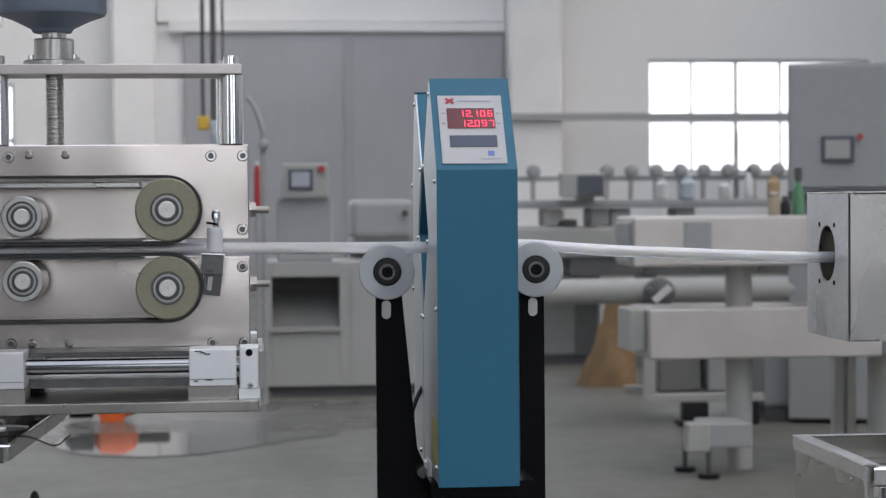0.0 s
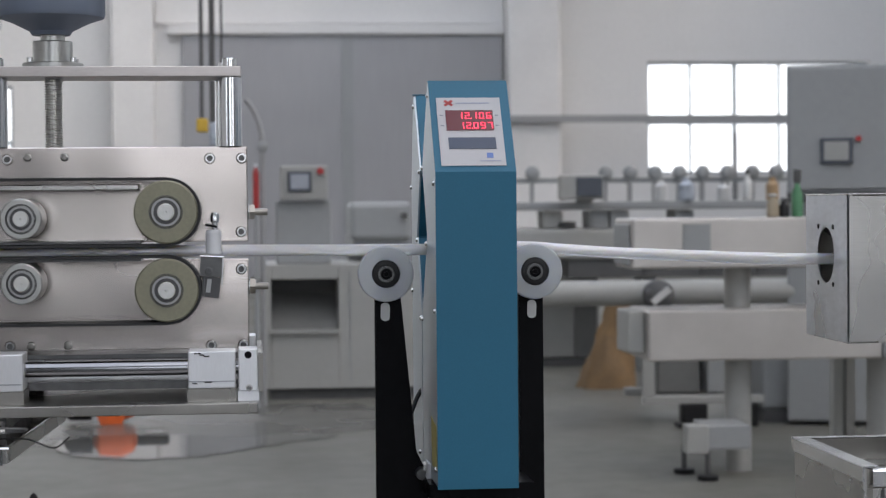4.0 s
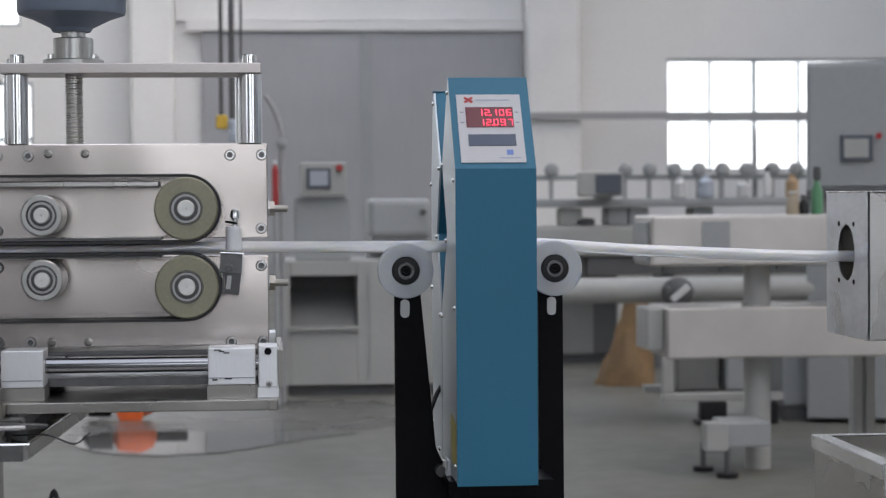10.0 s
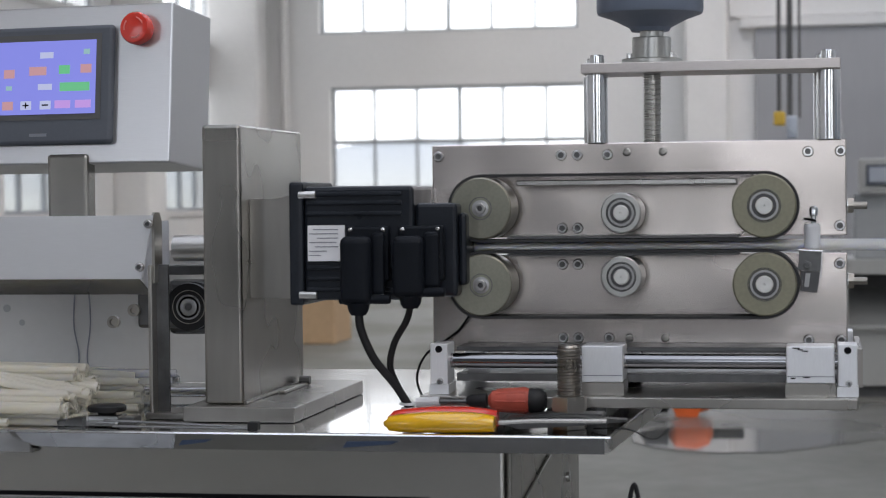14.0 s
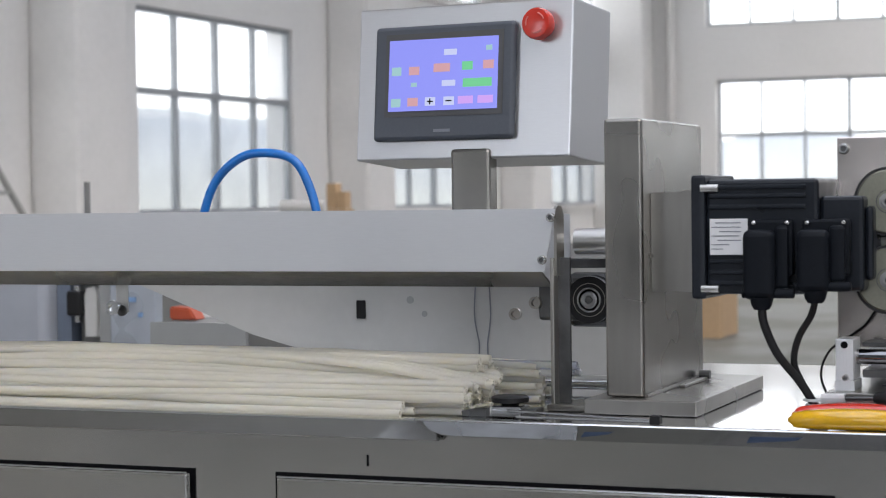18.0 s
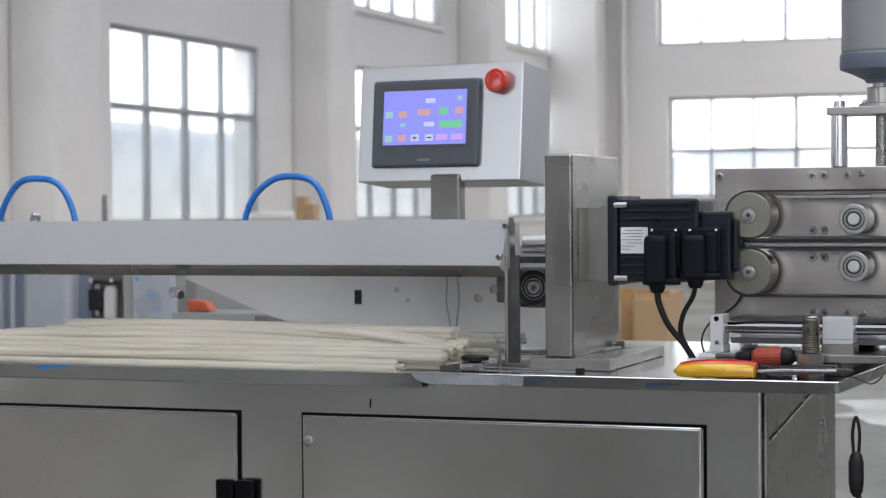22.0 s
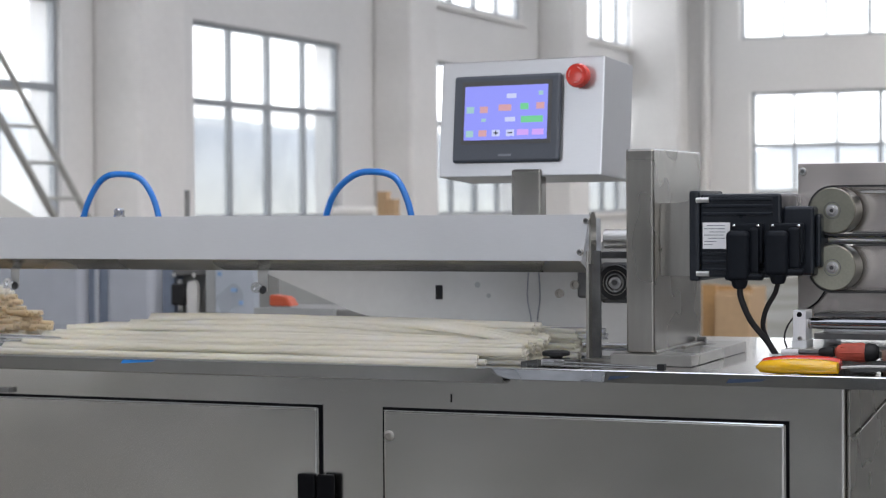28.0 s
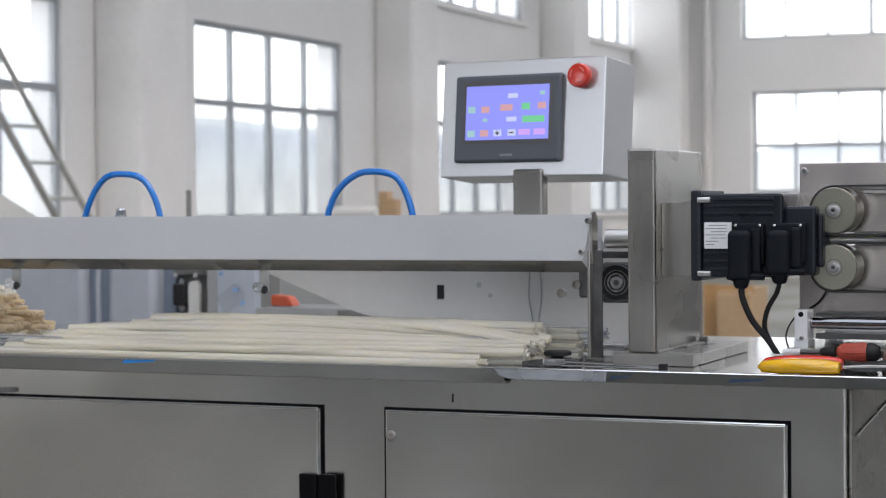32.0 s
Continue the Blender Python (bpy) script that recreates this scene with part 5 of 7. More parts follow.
def led_row(text, a_mid, x_right):
    """A row of seven-segment figures on the display."""
    w, h, t = 0.0048, 0.0080, 0.00095
    bm = bmesh.new()
    x = x_right - 5 * 0.0072
    for ch in text:
        if ch == ".":
            box(bm, x - 0.0018, x - 0.0006, a_mid - h / 2 - 0.0002, a_mid - h / 2 + 0.001, 0.0020, 0.0024)
            continue
        for s in SEGS[ch]:
            u0, u1, v0, v1 = {"a": (0, w, h - t, h), "g": (0, w, h / 2 - t / 2, h / 2 + t / 2), "d": (0, w, 0, t), "f": (0, t, h / 2, h), "e": (0, t, 0, h / 2), "b": (w - t, w, h / 2, h), "c": (w - t, w, 0, h / 2)}[s]
            box(bm, x + u0, x + u1, a_mid - h / 2 + v0 + 0.0002, a_mid - h / 2 + v1 - 0.0002, 0.0020, 0.0024)
        x += 0.0072
    bmesh.ops.transform(bm, matrix=slope_m, verts=bm.verts)
    part("readout", bm, "led", disp, "glowing red figures")


led_row("12.106", 0.0686, 0.2622)
led_row("12.097", 0.0562, 0.2630)

# stand and guide rollers of the gauge
stand = thing("gauge_stand", "black steel bracket stand that carries the gauge", "stand", (0.235, 2.14, 0))
outline = [(0.1473, 0.995), (0.172, 0.995), (0.1745, 0.946), (0.189, 0.790), (0.196, 0.775), (0.206, 0.765), (0.206, 0.755), (0.297, 0.755), (0.297, 0.995), (0.3225, 0.995), (0.3230, 0.64), (0.1473, 0.64)]
part("bracket", prismed(outline, "xz", 2.128, 2.140, 0.001), "black_metal", stand)
part("shelf", boxed(0.195, 0.300, 2.05, 2.25, 0.750, 0.7660), "black_metal", stand)
part("column", boxed(0.20, 0.27, 2.14, 2.21, 0.02, 0.750), "black_metal", stand)
part("foot_plate", boxed(0.10, 0.37, 2.0, 2.36, 0.0005, 0.02, bevel=0.003), "black_metal", stand)
part("clamp_bolt", cyled((0.193, 2.118, 0.768), 0.006, 0.02, "y", 12), "dark_steel", stand)
part("clamp_bolt", cyled((0.197, 2.112, 0.776), 0.004, 0.02, "y", 6), "screw", stand)
part("clamp_block", prismed([(0.196, 0.7662), (0.206, 0.7662), (0.201, 0.781), (0.198, 0.781)], "xz", 2.09, 2.126), "white_plastic", stand)
part("signal_cable", piped(curve_points([(0.204, 2.20, 0.85), (0.196, 2.19, 0.84), (0.188, 2.175, 0.825), (0.175, 2.16, 0.80)], 6), 0.0024, 8), "black_rubber", stand)
# white patches paint the light that shows through the adjusting slots
for x, z in ((0.1578, 0.9340), (0.3105, 0.9350)):
    bm = bmesh.new()
    ring = [(x + 0.0048 * math.cos(radians(a)), z + (0.0055 if a < 180 else -0.0040) + 0.0048 * math.sin(radians(a))) for a in range(0, 360, 20)]
    prism(bm, ring, "xz", 2.1262, 2.1275)
    part("slot_insert", bm, "panel_white", stand, "white patch painted as light seen through the slot")
for x, z in ((0.157, 0.9748), (0.310, 0.9757)):
    w = part("guide_roller", lathed((0, 0, 0), [(0.0140, -0.016), (0.0283, -0.016), (0.0285, -0.0125), (0.0262, -0.0085), (0.0262, -0.0075), (0.0285, -0.0035), (0.0283, -0.0005), (0.0270, 0.0), (0.0146, 0.0), (0.0142, -0.010)], "y", 48), "nylon", None, "milky white grooved nylon roller")
    w.location = (x, 2.098, z)
    w.parent = stand
    w.matrix_parent_inverse = stand.matrix_basis.inverted()
    turning.append((w, x, z, 0.0262, -1))
    part("bearing", lathed((x, 2.098, z), [(0.0141, -0.009), (0.0141, -0.0015), (0.0128, -0.0008), (0.0090, -0.0008), (0.0085, -0.003)], "y", 32), "black_rubber", stand)
    part("bearing_ring", lathed((x, 2.098, z), [(0.0083, -0.014), (0.0083, 0.0006), (0.0063, 0.0006), (0.006, -0.001)], "y", 28), "dark_steel", stand)
    part("axle", lathed((x, 2.098, z), [(0.0055, -0.032), (0.0055, 0.003), (0.0028, 0.003), (0.0024, 0.001)], "y", 20), "black_metal", stand)

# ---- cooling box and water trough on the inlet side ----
mbox = thing("cooling_box", "stainless steel box with a round tube inlet", "machine", (0.9, 2.12, 0.9))
part("front", boxed(0.6240, 1.50, 2.046, 2.050, 0.9010, 1.0510, bevel=0.001), "steel_brushed", mbox)
part("lid", boxed(0.6225, 1.50, 2.044, 2.196, 1.0510, 1.0528, bevel=0.0006), "steel_brushed", mbox)
part("bottom", boxed(0.6240, 1.50, 2.050, 2.192, 0.9000, 0.9020), "steel_brushed", mbox)
part("back", boxed(0.6240, 1.50, 2.188, 2.192, 0.9020, 1.0508), "steel_brushed", mbox)
bm = bmesh.new()
hole = [(2.12 + 0.0292 * math.cos(a), 0.9884 + 0.0292 * math.sin(a)) for a in (2 * math.pi * k / 40 for k in range(40))]


def square_at(a):
    c, s = math.cos(a), math.sin(a)
    k = min((0.074 if c > 0 else 0.074) / max(abs(c), 1e-6), ((1.0510 - 0.9884) if s > 0 else (0.9884 - 0.9010)) / max(abs(s), 1e-6))
    return (min(2.192, max(2.046, 2.12 + k * c)), 0.9884 + k * s)


angles = sorted([2 * math.pi * k / 40 for k in range(40)] + [math.atan2(b, a) % (2 * math.pi) for a in (0.072, -0.074) for b in (0.0626, -0.0874)])
for x, flip in ((0.6222, False), (0.6240, True)):
    inner = [bm.verts.new((x, 2.12 + 0.0292 * math.cos(a), 0.9884 + 0.0292 * math.sin(a))) for a in angles]
    outer = [bm.verts.new((x, *square_at(a))) for a in angles]
    for k in range(len(angles)):
        j = (k + 1) % len(angles)
        bm.faces.new((inner[k], inner[j], outer[j], outer[k]))
bmesh.ops.recalc_face_normals(bm, faces=bm.faces)
part("end_plate", bm, "scratched", mbox, "bright scratched aluminium end plate")
for dy in (-0.026, 0.026):
    for dz in (-0.030, 0.030):
        part("plate_hole", cyled((0.6219, 2.12 + dy, 0.9884 + dz), 0.0026, 0.0008, "x", 12), "black_metal", mbox)
part("inlet_baffle", boxed(0.655, 0.658, 2.052, 2.186, 0.903, 1.049), "tin", mbox)
part("drain_stub", boxed(0.69, 0.74, 2.09, 2.13, 0.878, 0.8998, bevel=0.003), "black_metal", mbox)
for x in (0.79, 1.40):
    part("support_bracket", boxed(x - 0.012, x + 0.03, 2.10, 2.16, 0.7805, 0.8998, bevel=0.002), "black_metal", mbox)

trough = thing("water_trough", "stainless steel water trough with a folded rim", "trough", (0.9, 2.13, 0))
part("end_wall", boxed(0.6250, 0.6280, 2.004, 2.250, 0.45, 0.7795), "steel_brushed", trough)
part("end_rim", prismed([(0.6225, 0.766), (0.6225, 0.7800), (0.6235, 0.7812), (0.6395, 0.7812), (0.6395, 0.7797), (0.6245, 0.7797), (0.6245, 0.766)], "xz", 2.000, 2.254), "bright_edge", trough)
part("end_rivet", lathed((0.6249, 2.045, 0.7610), [(0.0026, 0.0), (0.0022, -0.0012), (0.0, -0.0016)], "x", 12), "screw", trough)
part("back_wall", boxed(0.6280, 1.9, 2.247, 2.250, 0.45, 0.7795), "tin", trough)
part("back_rim", boxed(0.6395, 1.9, 2.238, 2.254, 0.7798, 0.7812), "bright_edge", trough)
part("front_wall", boxed(0.6360, 1.9, 2.008, 2.011, 0.45, 0.757), "steel_brushed", trough)
part("corner_post", boxed(0.6281, 0.6345, 2.004, 2.020, 0.45, 0.7780), "dark_tin", trough)
part("wall_seam", boxed(0.6440, 0.6475, 2.0068, 2.0079, 0.45, 0.757), "dark_steel", trough)
part("front_lip", prismed([(1.998, 0.761), (1.998, 0.776), (2.001, 0.7785), (2.014, 0.7785), (2.014, 0.7770), (2.003, 0.7765), (2.000, 0.775), (2.000, 0.761)], "yz", 0.6330, 1.9), "bright_edge", trough)
part("lip_rivet", lathed((0.667, 1.9978, 0.7655), [(0.0026, 0.0), (0.0022, 0.0012), (0.0, 0.0016)], "y", 12), "screw", trough)
part("trough_floor", boxed(0.6280, 1.9, 2.011, 2.247, 0.70, 0.703), "tin", trough)
part("inner_ledge", boxed(0.648, 1.9, 2.20, 2.246, 0.752, 0.755), "steel_brushed", trough)
for x in (0.65, 1.85):
    for y in (2.03, 2.22):
        part("leg", boxed(x - 0.018, x + 0.018, y - 0.018, y + 0.018, 0.0, 0.4498), "tin", trough)


# ---- cut tubes on the bench ----
rng = random.Random(7)


TUBE_R = 0.0043


def cut_tube(ctrl, open_end=True):
    t = part("cut_tube", piped(curve_points(ctrl, 3), TUBE_R, 10, inner=TUBE_R * 0.72), "tube_cream", None, "", 60)
    tagged(t, "cream white cut plastic tube in a pile on the bench", "tube", "cut tubes on the bench")


for layer in range(8):
    z = BENCH_Z + TUBE_R + 0.0005 + layer * TUBE_R * 1.62
    half = (0.082, 0.080, 0.076, 0.070, 0.062, 0.052, 0.040, 0.024)[layer]
    mid = 2.030 + 0.0045 * layer
    n = int(2 * half / (TUBE_R * 1.86))
    for k in range(n):
        y = mid - half + (k + 0.5 * (layer % 2)) * TUBE_R * 1.86
        u_back = (y - 1.948) / 0.16
        # ends to the left: the low layers lie furthest out, the upper ones in two steps
        x0 = (-1.650, -1.640, -1.60, -1.572, -1.560, -1.548, -1.440, -1.425)[layer] + rng.uniform(0.0, 0.03) * (1 if layer else 0.5)
        if layer in (2, 3) and u_back > 0.5:
            x0 += 0.03
        # ends to the right: all stop short of the bunch behind
        near = u_back < 0.55
        x1 = (-0.759 if near else -0.774) + rng.uniform(-0.008, 0.006)
        if layer < 2 and u_back < 0.16:
            x1 = -0.818 + rng.uniform(-0.012, 0.004)
        slope, sway, ph = rng.uniform(-0.020, 0.020), rng.uniform(-0.006, 0.006), rng.uniform(0, 6.28)
        fall = -0.75 * max(0.0, z - 0.853) if near else rng.uniform(-0.002, 0.0)
        lift = 0.0 if layer < 1 else rng.uniform(-0.0022, 0.0026)
        ctrl = []
        for j in range(9):
            u = j / 8
            ctrl.append((x0 + (x1 - x0) * u, y + slope * (u - 0.4) + sway * math.sin(u * 5.0 + ph), max(BENCH_Z + TUBE_R + 0.0005, z + lift * math.sin(u * 6.0 + ph) + fall * max(0.0, (u - 0.45) / 0.55) ** 1.5 + (0.0022 * math.sin(u * 5.5 - 0.6) if layer > 4 else 0.0))))
        cut_tube(ctrl)
# a few tubes that lie across the top
for k in range(7):
    y = 2.100 - 0.0088 * k
    e = rng.uniform(-0.008, 0.008)
    cut_tube([(-1.44 + 0.012 * k, y, 0.8790), (-1.30, y - 0.002, 0.8812), (-1.12, y - 0.010 + e, 0.8775), (-0.95, y - 0.022 + e, 0.8795 - 0.0006 * k), (-0.84, y - 0.034 + e, 0.8720 - 0.0010 * k), (-0.757 + 0.005 * (k % 3), y - 0.042 + e, 0.8600 - 0.0016 * k)])
# a looser bunch behind, whose ends stop at the tray's bracket
for k in range(24):
    y = 2.112 + (k % 4) * 0.0088 + 0.0044 * ((k // 4) % 2)
    z = BENCH_Z + TUBE_R + 0.0006 + (k // 4) * 0.0076
    x1 = -0.730 + rng.uniform(-0.006, 0.005)
    b = 0.004 if k // 4 > 3 else 0.0
    cut_tube([(-1.50 + rng.uniform(0, 0.08), y, z), (-1.1, y + 0.003, z), (-0.93, y, z + b), (x1, y + rng.uniform(-0.002, 0.002), z - 0.0008 * (k // 4))])
# paler tubes that reach past the bracket
for k in range(5):
    y, z = 2.120 + (k % 3) * 0.0095, BENCH_Z + 0.0330 + (k // 3) * 0.0080
    t = part("cut_tube", piped([(-0.90, y, z), (-0.692 + 0.004 * (k % 2), y, z)], TUBE_R, 12, inner=TUBE_R * 0.72), "tube_clear", None, "", 60)
    tagged(t, "clear pale cut plastic tube in a pile on the bench", "tube", "cut tubes on the bench")

# tan bundle further along, cut ends towards the hauler
for i in range(168):
    row, k = i // 14, i % 14
    y = 2.140 + (k + 0.5 * (row % 2)) * 0.0096
    z = BENCH_Z + 0.0050 + row * 0.0084
    x1 = -1.725 - 0.0060 * row - 0.0005 * row * row + rng.uniform(-0.045, 0.012)
    dip = rng.uniform(-0.004, 0.003)
    t = part("bundled_tube", piped([(-2.7, y, z), (-2.2, y + rng.uniform(-0.002, 0.002), z), (x1, y + rng.uniform(-0.004, 0.004), max(BENCH_Z + 0.005, z + dip))], 0.0046, 8, inner=0.0034), "tube_tan" if 1 < row < 9 else "tube_cream", None, "", 60)
    tagged(t, "tan plastic tube in a bundle with its cut end showing" if 1 < row < 9 else "pale plastic tube in a bundle with its cut end showing", "tube", "bundled tubes on the bench")
for k in range(3):
    rod = part("steel_rod", cyled((-1.84 - 0.02 * k, 1.982 + 0.011 * k, BENCH_Z + 0.0095 * (3 - k) - 0.005), 0.0042, 0.62, "x", 12), "chrome")
    tagged(rod, "thin bright steel rod lying beside the tube bundle", "rod", "steel rods")
# ---- small things on the worktop ----
clamp = thing("knob_clamp", "small chrome clamp with a black knob", "clamp", (-0.715, 1.985, BENCH_Z))
part("block", boxed(-0.735, -0.700, 1.97, 2.0, BENCH_Z + 0.0005, BENCH_Z + 0.012, bevel=0.003, seg=2), "chrome", clamp)
part("knob", lathed((-0.717, 1.985, BENCH_Z), [(0.009, 0.0122), (0.010, 0.0145), (0.0185, 0.0150), (0.0195, 0.0165), (0.0195, 0.0200), (0.0165, 0.0216), (0.0, 0.0220)], "z", 28), "black_rubber", clamp)
part("tongue", prismed([(-0.772, BENCH_Z + 0.0005), (-0.7355, BENCH_Z + 0.0005), (-0.7355, BENCH_Z + 0.0095), (-0.748, BENCH_Z + 0.0090), (-0.772, BENCH_Z + 0.0045)], "xz", 1.974, 1.992), "dark_steel", clamp)
part("jaw", boxed(-0.6995, -0.684, 1.972, 1.996, BENCH_Z + 0.0005, BENCH_Z + 0.010, bevel=0.002), "dark_steel", clamp)
for a, b, r in (((-0.712, 1.962, BENCH_Z + 0.0082), (-0.560, 1.952, BENCH_Z + 0.0042), 0.0015), ((-0.70, 1.955, BENCH_Z + 0.003), (-0.553, 1.949, BENCH_Z + 0.003), 0.0015)):
    key = part("hex_key", piped([a, b], r, 8), "chrome")
    tagged(key, "long thin bright hex key lying on the worktop", "hex key", "hex keys")
tip = part("rod_tip", boxed(-0.5595, -0.549, 1.946, 1.957, BENCH_Z + 0.0006, BENCH_Z + 0.0095, bevel=0.001), "black_rubber")
tagged(tip, "black rubber end stop lying by the hex keys", "rubber tip")
rail2 = part("bench_rail", cyled((-0.85, 2.235, BENCH_Z + 0.010), 0.006, 0.46, "x", 12), "chrome")
tagged(rail2, "bright steel rod lying along the bench", "rod", "steel rods")

pliers = thing("pliers", "pliers with red and yellow grips, lying shut", "pliers", (-0.37, 1.972, BENCH_Z))


def grip(mat, y, z, s):
    pts = curve_points([(-0.3215, y, z), (-0.342, y - 0.001 * s, z + 0.001), (-0.377, y - 0.003 * s, z + 0.0012), (-0.411, y - 0.002 * s, z), (-0.4300, y, z - 0.001)], 6)
    bm = bmesh.new()
    rings = []
    for i, p in enumerate(pts):
        u = i / (len(pts) - 1)
        w = 0.0094 * (0.60 + 0.5 * math.sin(math.pi * min(1, 0.15 + u * 0.8))) * (1 if u < 0.93 else max(0.35, (1 - u) / 0.07))
        rings.append([bm.verts.new(p + Vector((0, w * 1.25 * math.cos(a), w * math.sin(a)))) for a in (2 * math.pi * k / 16 for k in range(16))])
    for a, b in zip(rings, rings[1:]):
        for k in range(16):
            bm.faces.new((a[k], a[(k + 1) % 16], b[(k + 1) % 16], b[k]))
    bm.faces.new(rings[0]), bm.faces.new(rings[-1])
    bmesh.ops.recalc_face_normals(bm, faces=bm.faces)
    part("grip", bm, mat, pliers, "red plastic grip" if mat == "red_plastic" else "yellow plastic grip", 60)


grip("yellow_plastic", 1.958, BENCH_Z + 0.0095, 1)
grip("red_plastic", 1.976, BENCH_Z + 0.0125, -1)
part("jaw", prismed([(-0.315, BENCH_Z + 0.009), (-0.29, BENCH_Z + 0.0145), (-0.25, BENCH_Z + 0.0165), (-0.195, BENCH_Z + 0.0138), (-0.195, BENCH_Z + 0.012), (-0.25, BENCH_Z + 0.007), (-0.30, BENCH_Z + 0.004)], "xz", 1.962, 1.980, 0.0012), "dark_steel", pliers)
part("jaw", prismed([(-0.315, BENCH_Z + 0.012), (-0.27, BENCH_Z + 0.0175), (-0.22, BENCH_Z + 0.017), (-0.22, BENCH_Z + 0.010), (-0.30, BENCH_Z + 0.008)], "xz", 1.9805, 2.010, 0.0012), "dark_steel", pliers)
part("shank", piped([(-0.318, 1.963, BENCH_Z + 0.010), (-0.285, 1.963, BENCH_Z + 0.012), (-0.215, 1.964, BENCH_Z + 0.0125)], 0.0026, 8), "tin", pliers)

driver = thing("screwdriver", "screwdriver with a worn red and black handle", "screwdriver", (-0.30, 2.012, BENCH_Z))
part("handle", lathed((-0.3065, 2.012, BENCH_Z + 0.0262), [(0.005, -0.030), (0.0095, -0.026), (0.0118, -0.010), (0.0125, 0.006), (0.0118, 0.0105)], "x", 20), "brick_red", driver)
part("cap", lathed((-0.3065, 2.012, BENCH_Z + 0.0262), [(0.0119, 0.0106), (0.0127, 0.014), (0.0120, 0.022), (0.008, 0.027), (0.0, 0.0285)], "x", 20), "black_rubber", driver)
for k in range(8):
    a = 2 * math.pi * k / 8
    part("rib", piped([(-0.3285, 2.012 + 0.0102 * math.cos(a), BENCH_Z + 0.0262 + 0.0102 * math.sin(a)), (-0.2985, 2.012 + 0.0122 * math.cos(a), BENCH_Z + 0.0262 + 0.0122 * math.sin(a))], 0.0011, 5), "brick_red", driver)
part("collar", lathed((-0.3385, 2.012, BENCH_Z + 0.0255), [(0.004, -0.02), (0.006, -0.016), (0.0075, 0.0)], "x", 16), "black_rubber", driver)
part("shaft", piped([(-0.352, 2.012, BENCH_Z + 0.0250), (-0.392, 2.012, BENCH_Z + 0.0246)], 0.0026, 10), "dark_steel", driver)
part("blade_sleeve", piped([(-0.386, 2.012, BENCH_Z + 0.0246), (-0.409, 2.012, BENCH_Z + 0.0238)], 0.0050, 10), "white_plastic", driver)

stud = thing("threaded_stud", "large threaded steel bolt standing upright on its head", "bolt", (-0.255, 2.0, BENCH_Z))
prof = [(0.0120, 0.0322)]
for i in range(15):
    z = 0.0325 + i * 0.0031
    prof += [(0.0108, z), (0.0122, z + 0.0010), (0.0122, z + 0.0014), (0.0108, z + 0.0024)]
prof += [(0.0112, 0.0795), (0.0100, 0.0818), (0.0, 0.0818)]
part("shank", lathed((-0.255, 2.0, BENCH_Z), prof, "z", 28), "dark_tin", stud)
part("nut", cyled((-0.255, 2.0, BENCH_Z + 0.0250), 0.0182, 0.0142, "z", 6, bevel=0.001), "tin", stud)
part("head", cyled((-0.255, 2.0, BENCH_Z + 0.0092), 0.0182, 0.0174, "z", 6, bevel=0.001), "tin", stud)

for tool_on_top in (pliers, driver, stud):
    tool_on_top.matrix_basis = Matrix.Translation((0.005, -0.003 if tool_on_top is pliers else 0.0, 0)) @ tool_on_top.matrix_basis

# wiring by the motor
wire = part("thin_wire", piped(curve_points([(-0.412, 2.12, BENCH_Z + 0.003), (-0.425, 2.12, 0.86), (-0.420, 2.14, 0.885), (-0.40, 2.15, 0.90), (-0.385, 2.155, 0.912), (-0.372, 2.150, 0.93)], 8), 0.0013, 8), "black_rubber")
tagged(wire, "thin black wire rising from the worktop to the hauler", "wire")
curl = part("thin_wire", piped(curve_points([(-0.225, 1.985, BENCH_Z + 0.0025), (-0.19, 1.96, 0.830), (-0.165, 1.955, 0.822), (-0.15, 1.955, 0.832)], 8), 0.0009, 6), "black_rubber")
tagged(curl, "fine black wire curling over the bench corner", "wire")

plug = thing("hanging_cable", "black cable with a moulded plug standing beside the bench", "cable", (-0.175, 1.95, 0))
part("cord", piped(curve_points([(-0.12, 1.99, 0.004), (-0.14, 1.97, 0.25), (-0.165, 1.95, 0.5), (-0.178, 1.945, 0.66), (-0.183, 1.945, 0.70)], 8), 0.0035, 8), "black_rubber", plug)
part("plug_body", lathed((-0.183, 1.945, 0), [(0.004, 0.677), (0.008, 0.683), (0.0098, 0.695), (0.0098, 0.722), (0.007, 0.732), (0.004, 0.735)], "z", 16), "black_rubber", plug)
part("loop", piped(curve_points([(-0.186, 1.945, 0.730), (-0.1875, 1.945, 0.760), (-0.183, 1.945, 0.780), (-0.1785, 1.945, 0.760), (-0.180, 1.945, 0.730)], 6), 0.0022, 8), "black_rubber", plug)

# blue air hoses that rise out of the tray
for xa, xb, xt, zt in ((-1.129, -0.986, -1.0515, 1.107), (-1.565, -1.4245, -1.494, 1.109)):
    hose = thing("air_hose", "bright blue pneumatic hose bent in an arch", "hose", ((xa + xb) / 2, 2.10, 0.96), "air hoses")
    arc = curve_points([(xa - 0.008, 2.10, 0.972), (xa - 0.003, 2.10, 1.025), (xa + 0.014, 2.10, 1.070), (xt - 0.032, 2.10, zt - 0.010), (xt, 2.10, zt - 0.004), (xt + 0.036, 2.10, zt - 0.012), (xb - 0.010, 2.10, 1.066), (xb + 0.001, 2.10, 1.025), (xb + 0.003, 2.10, 0.972)], 6)
    part("hose", piped(arc, 0.0051, 12), "hose", hose)
    for x in (xa - 0.008, xb + 0.003):
        part("fitting", cyled((x, 2.10, 0.9645), 0.008, 0.0155, "z", 16), "black_rubber", hose)
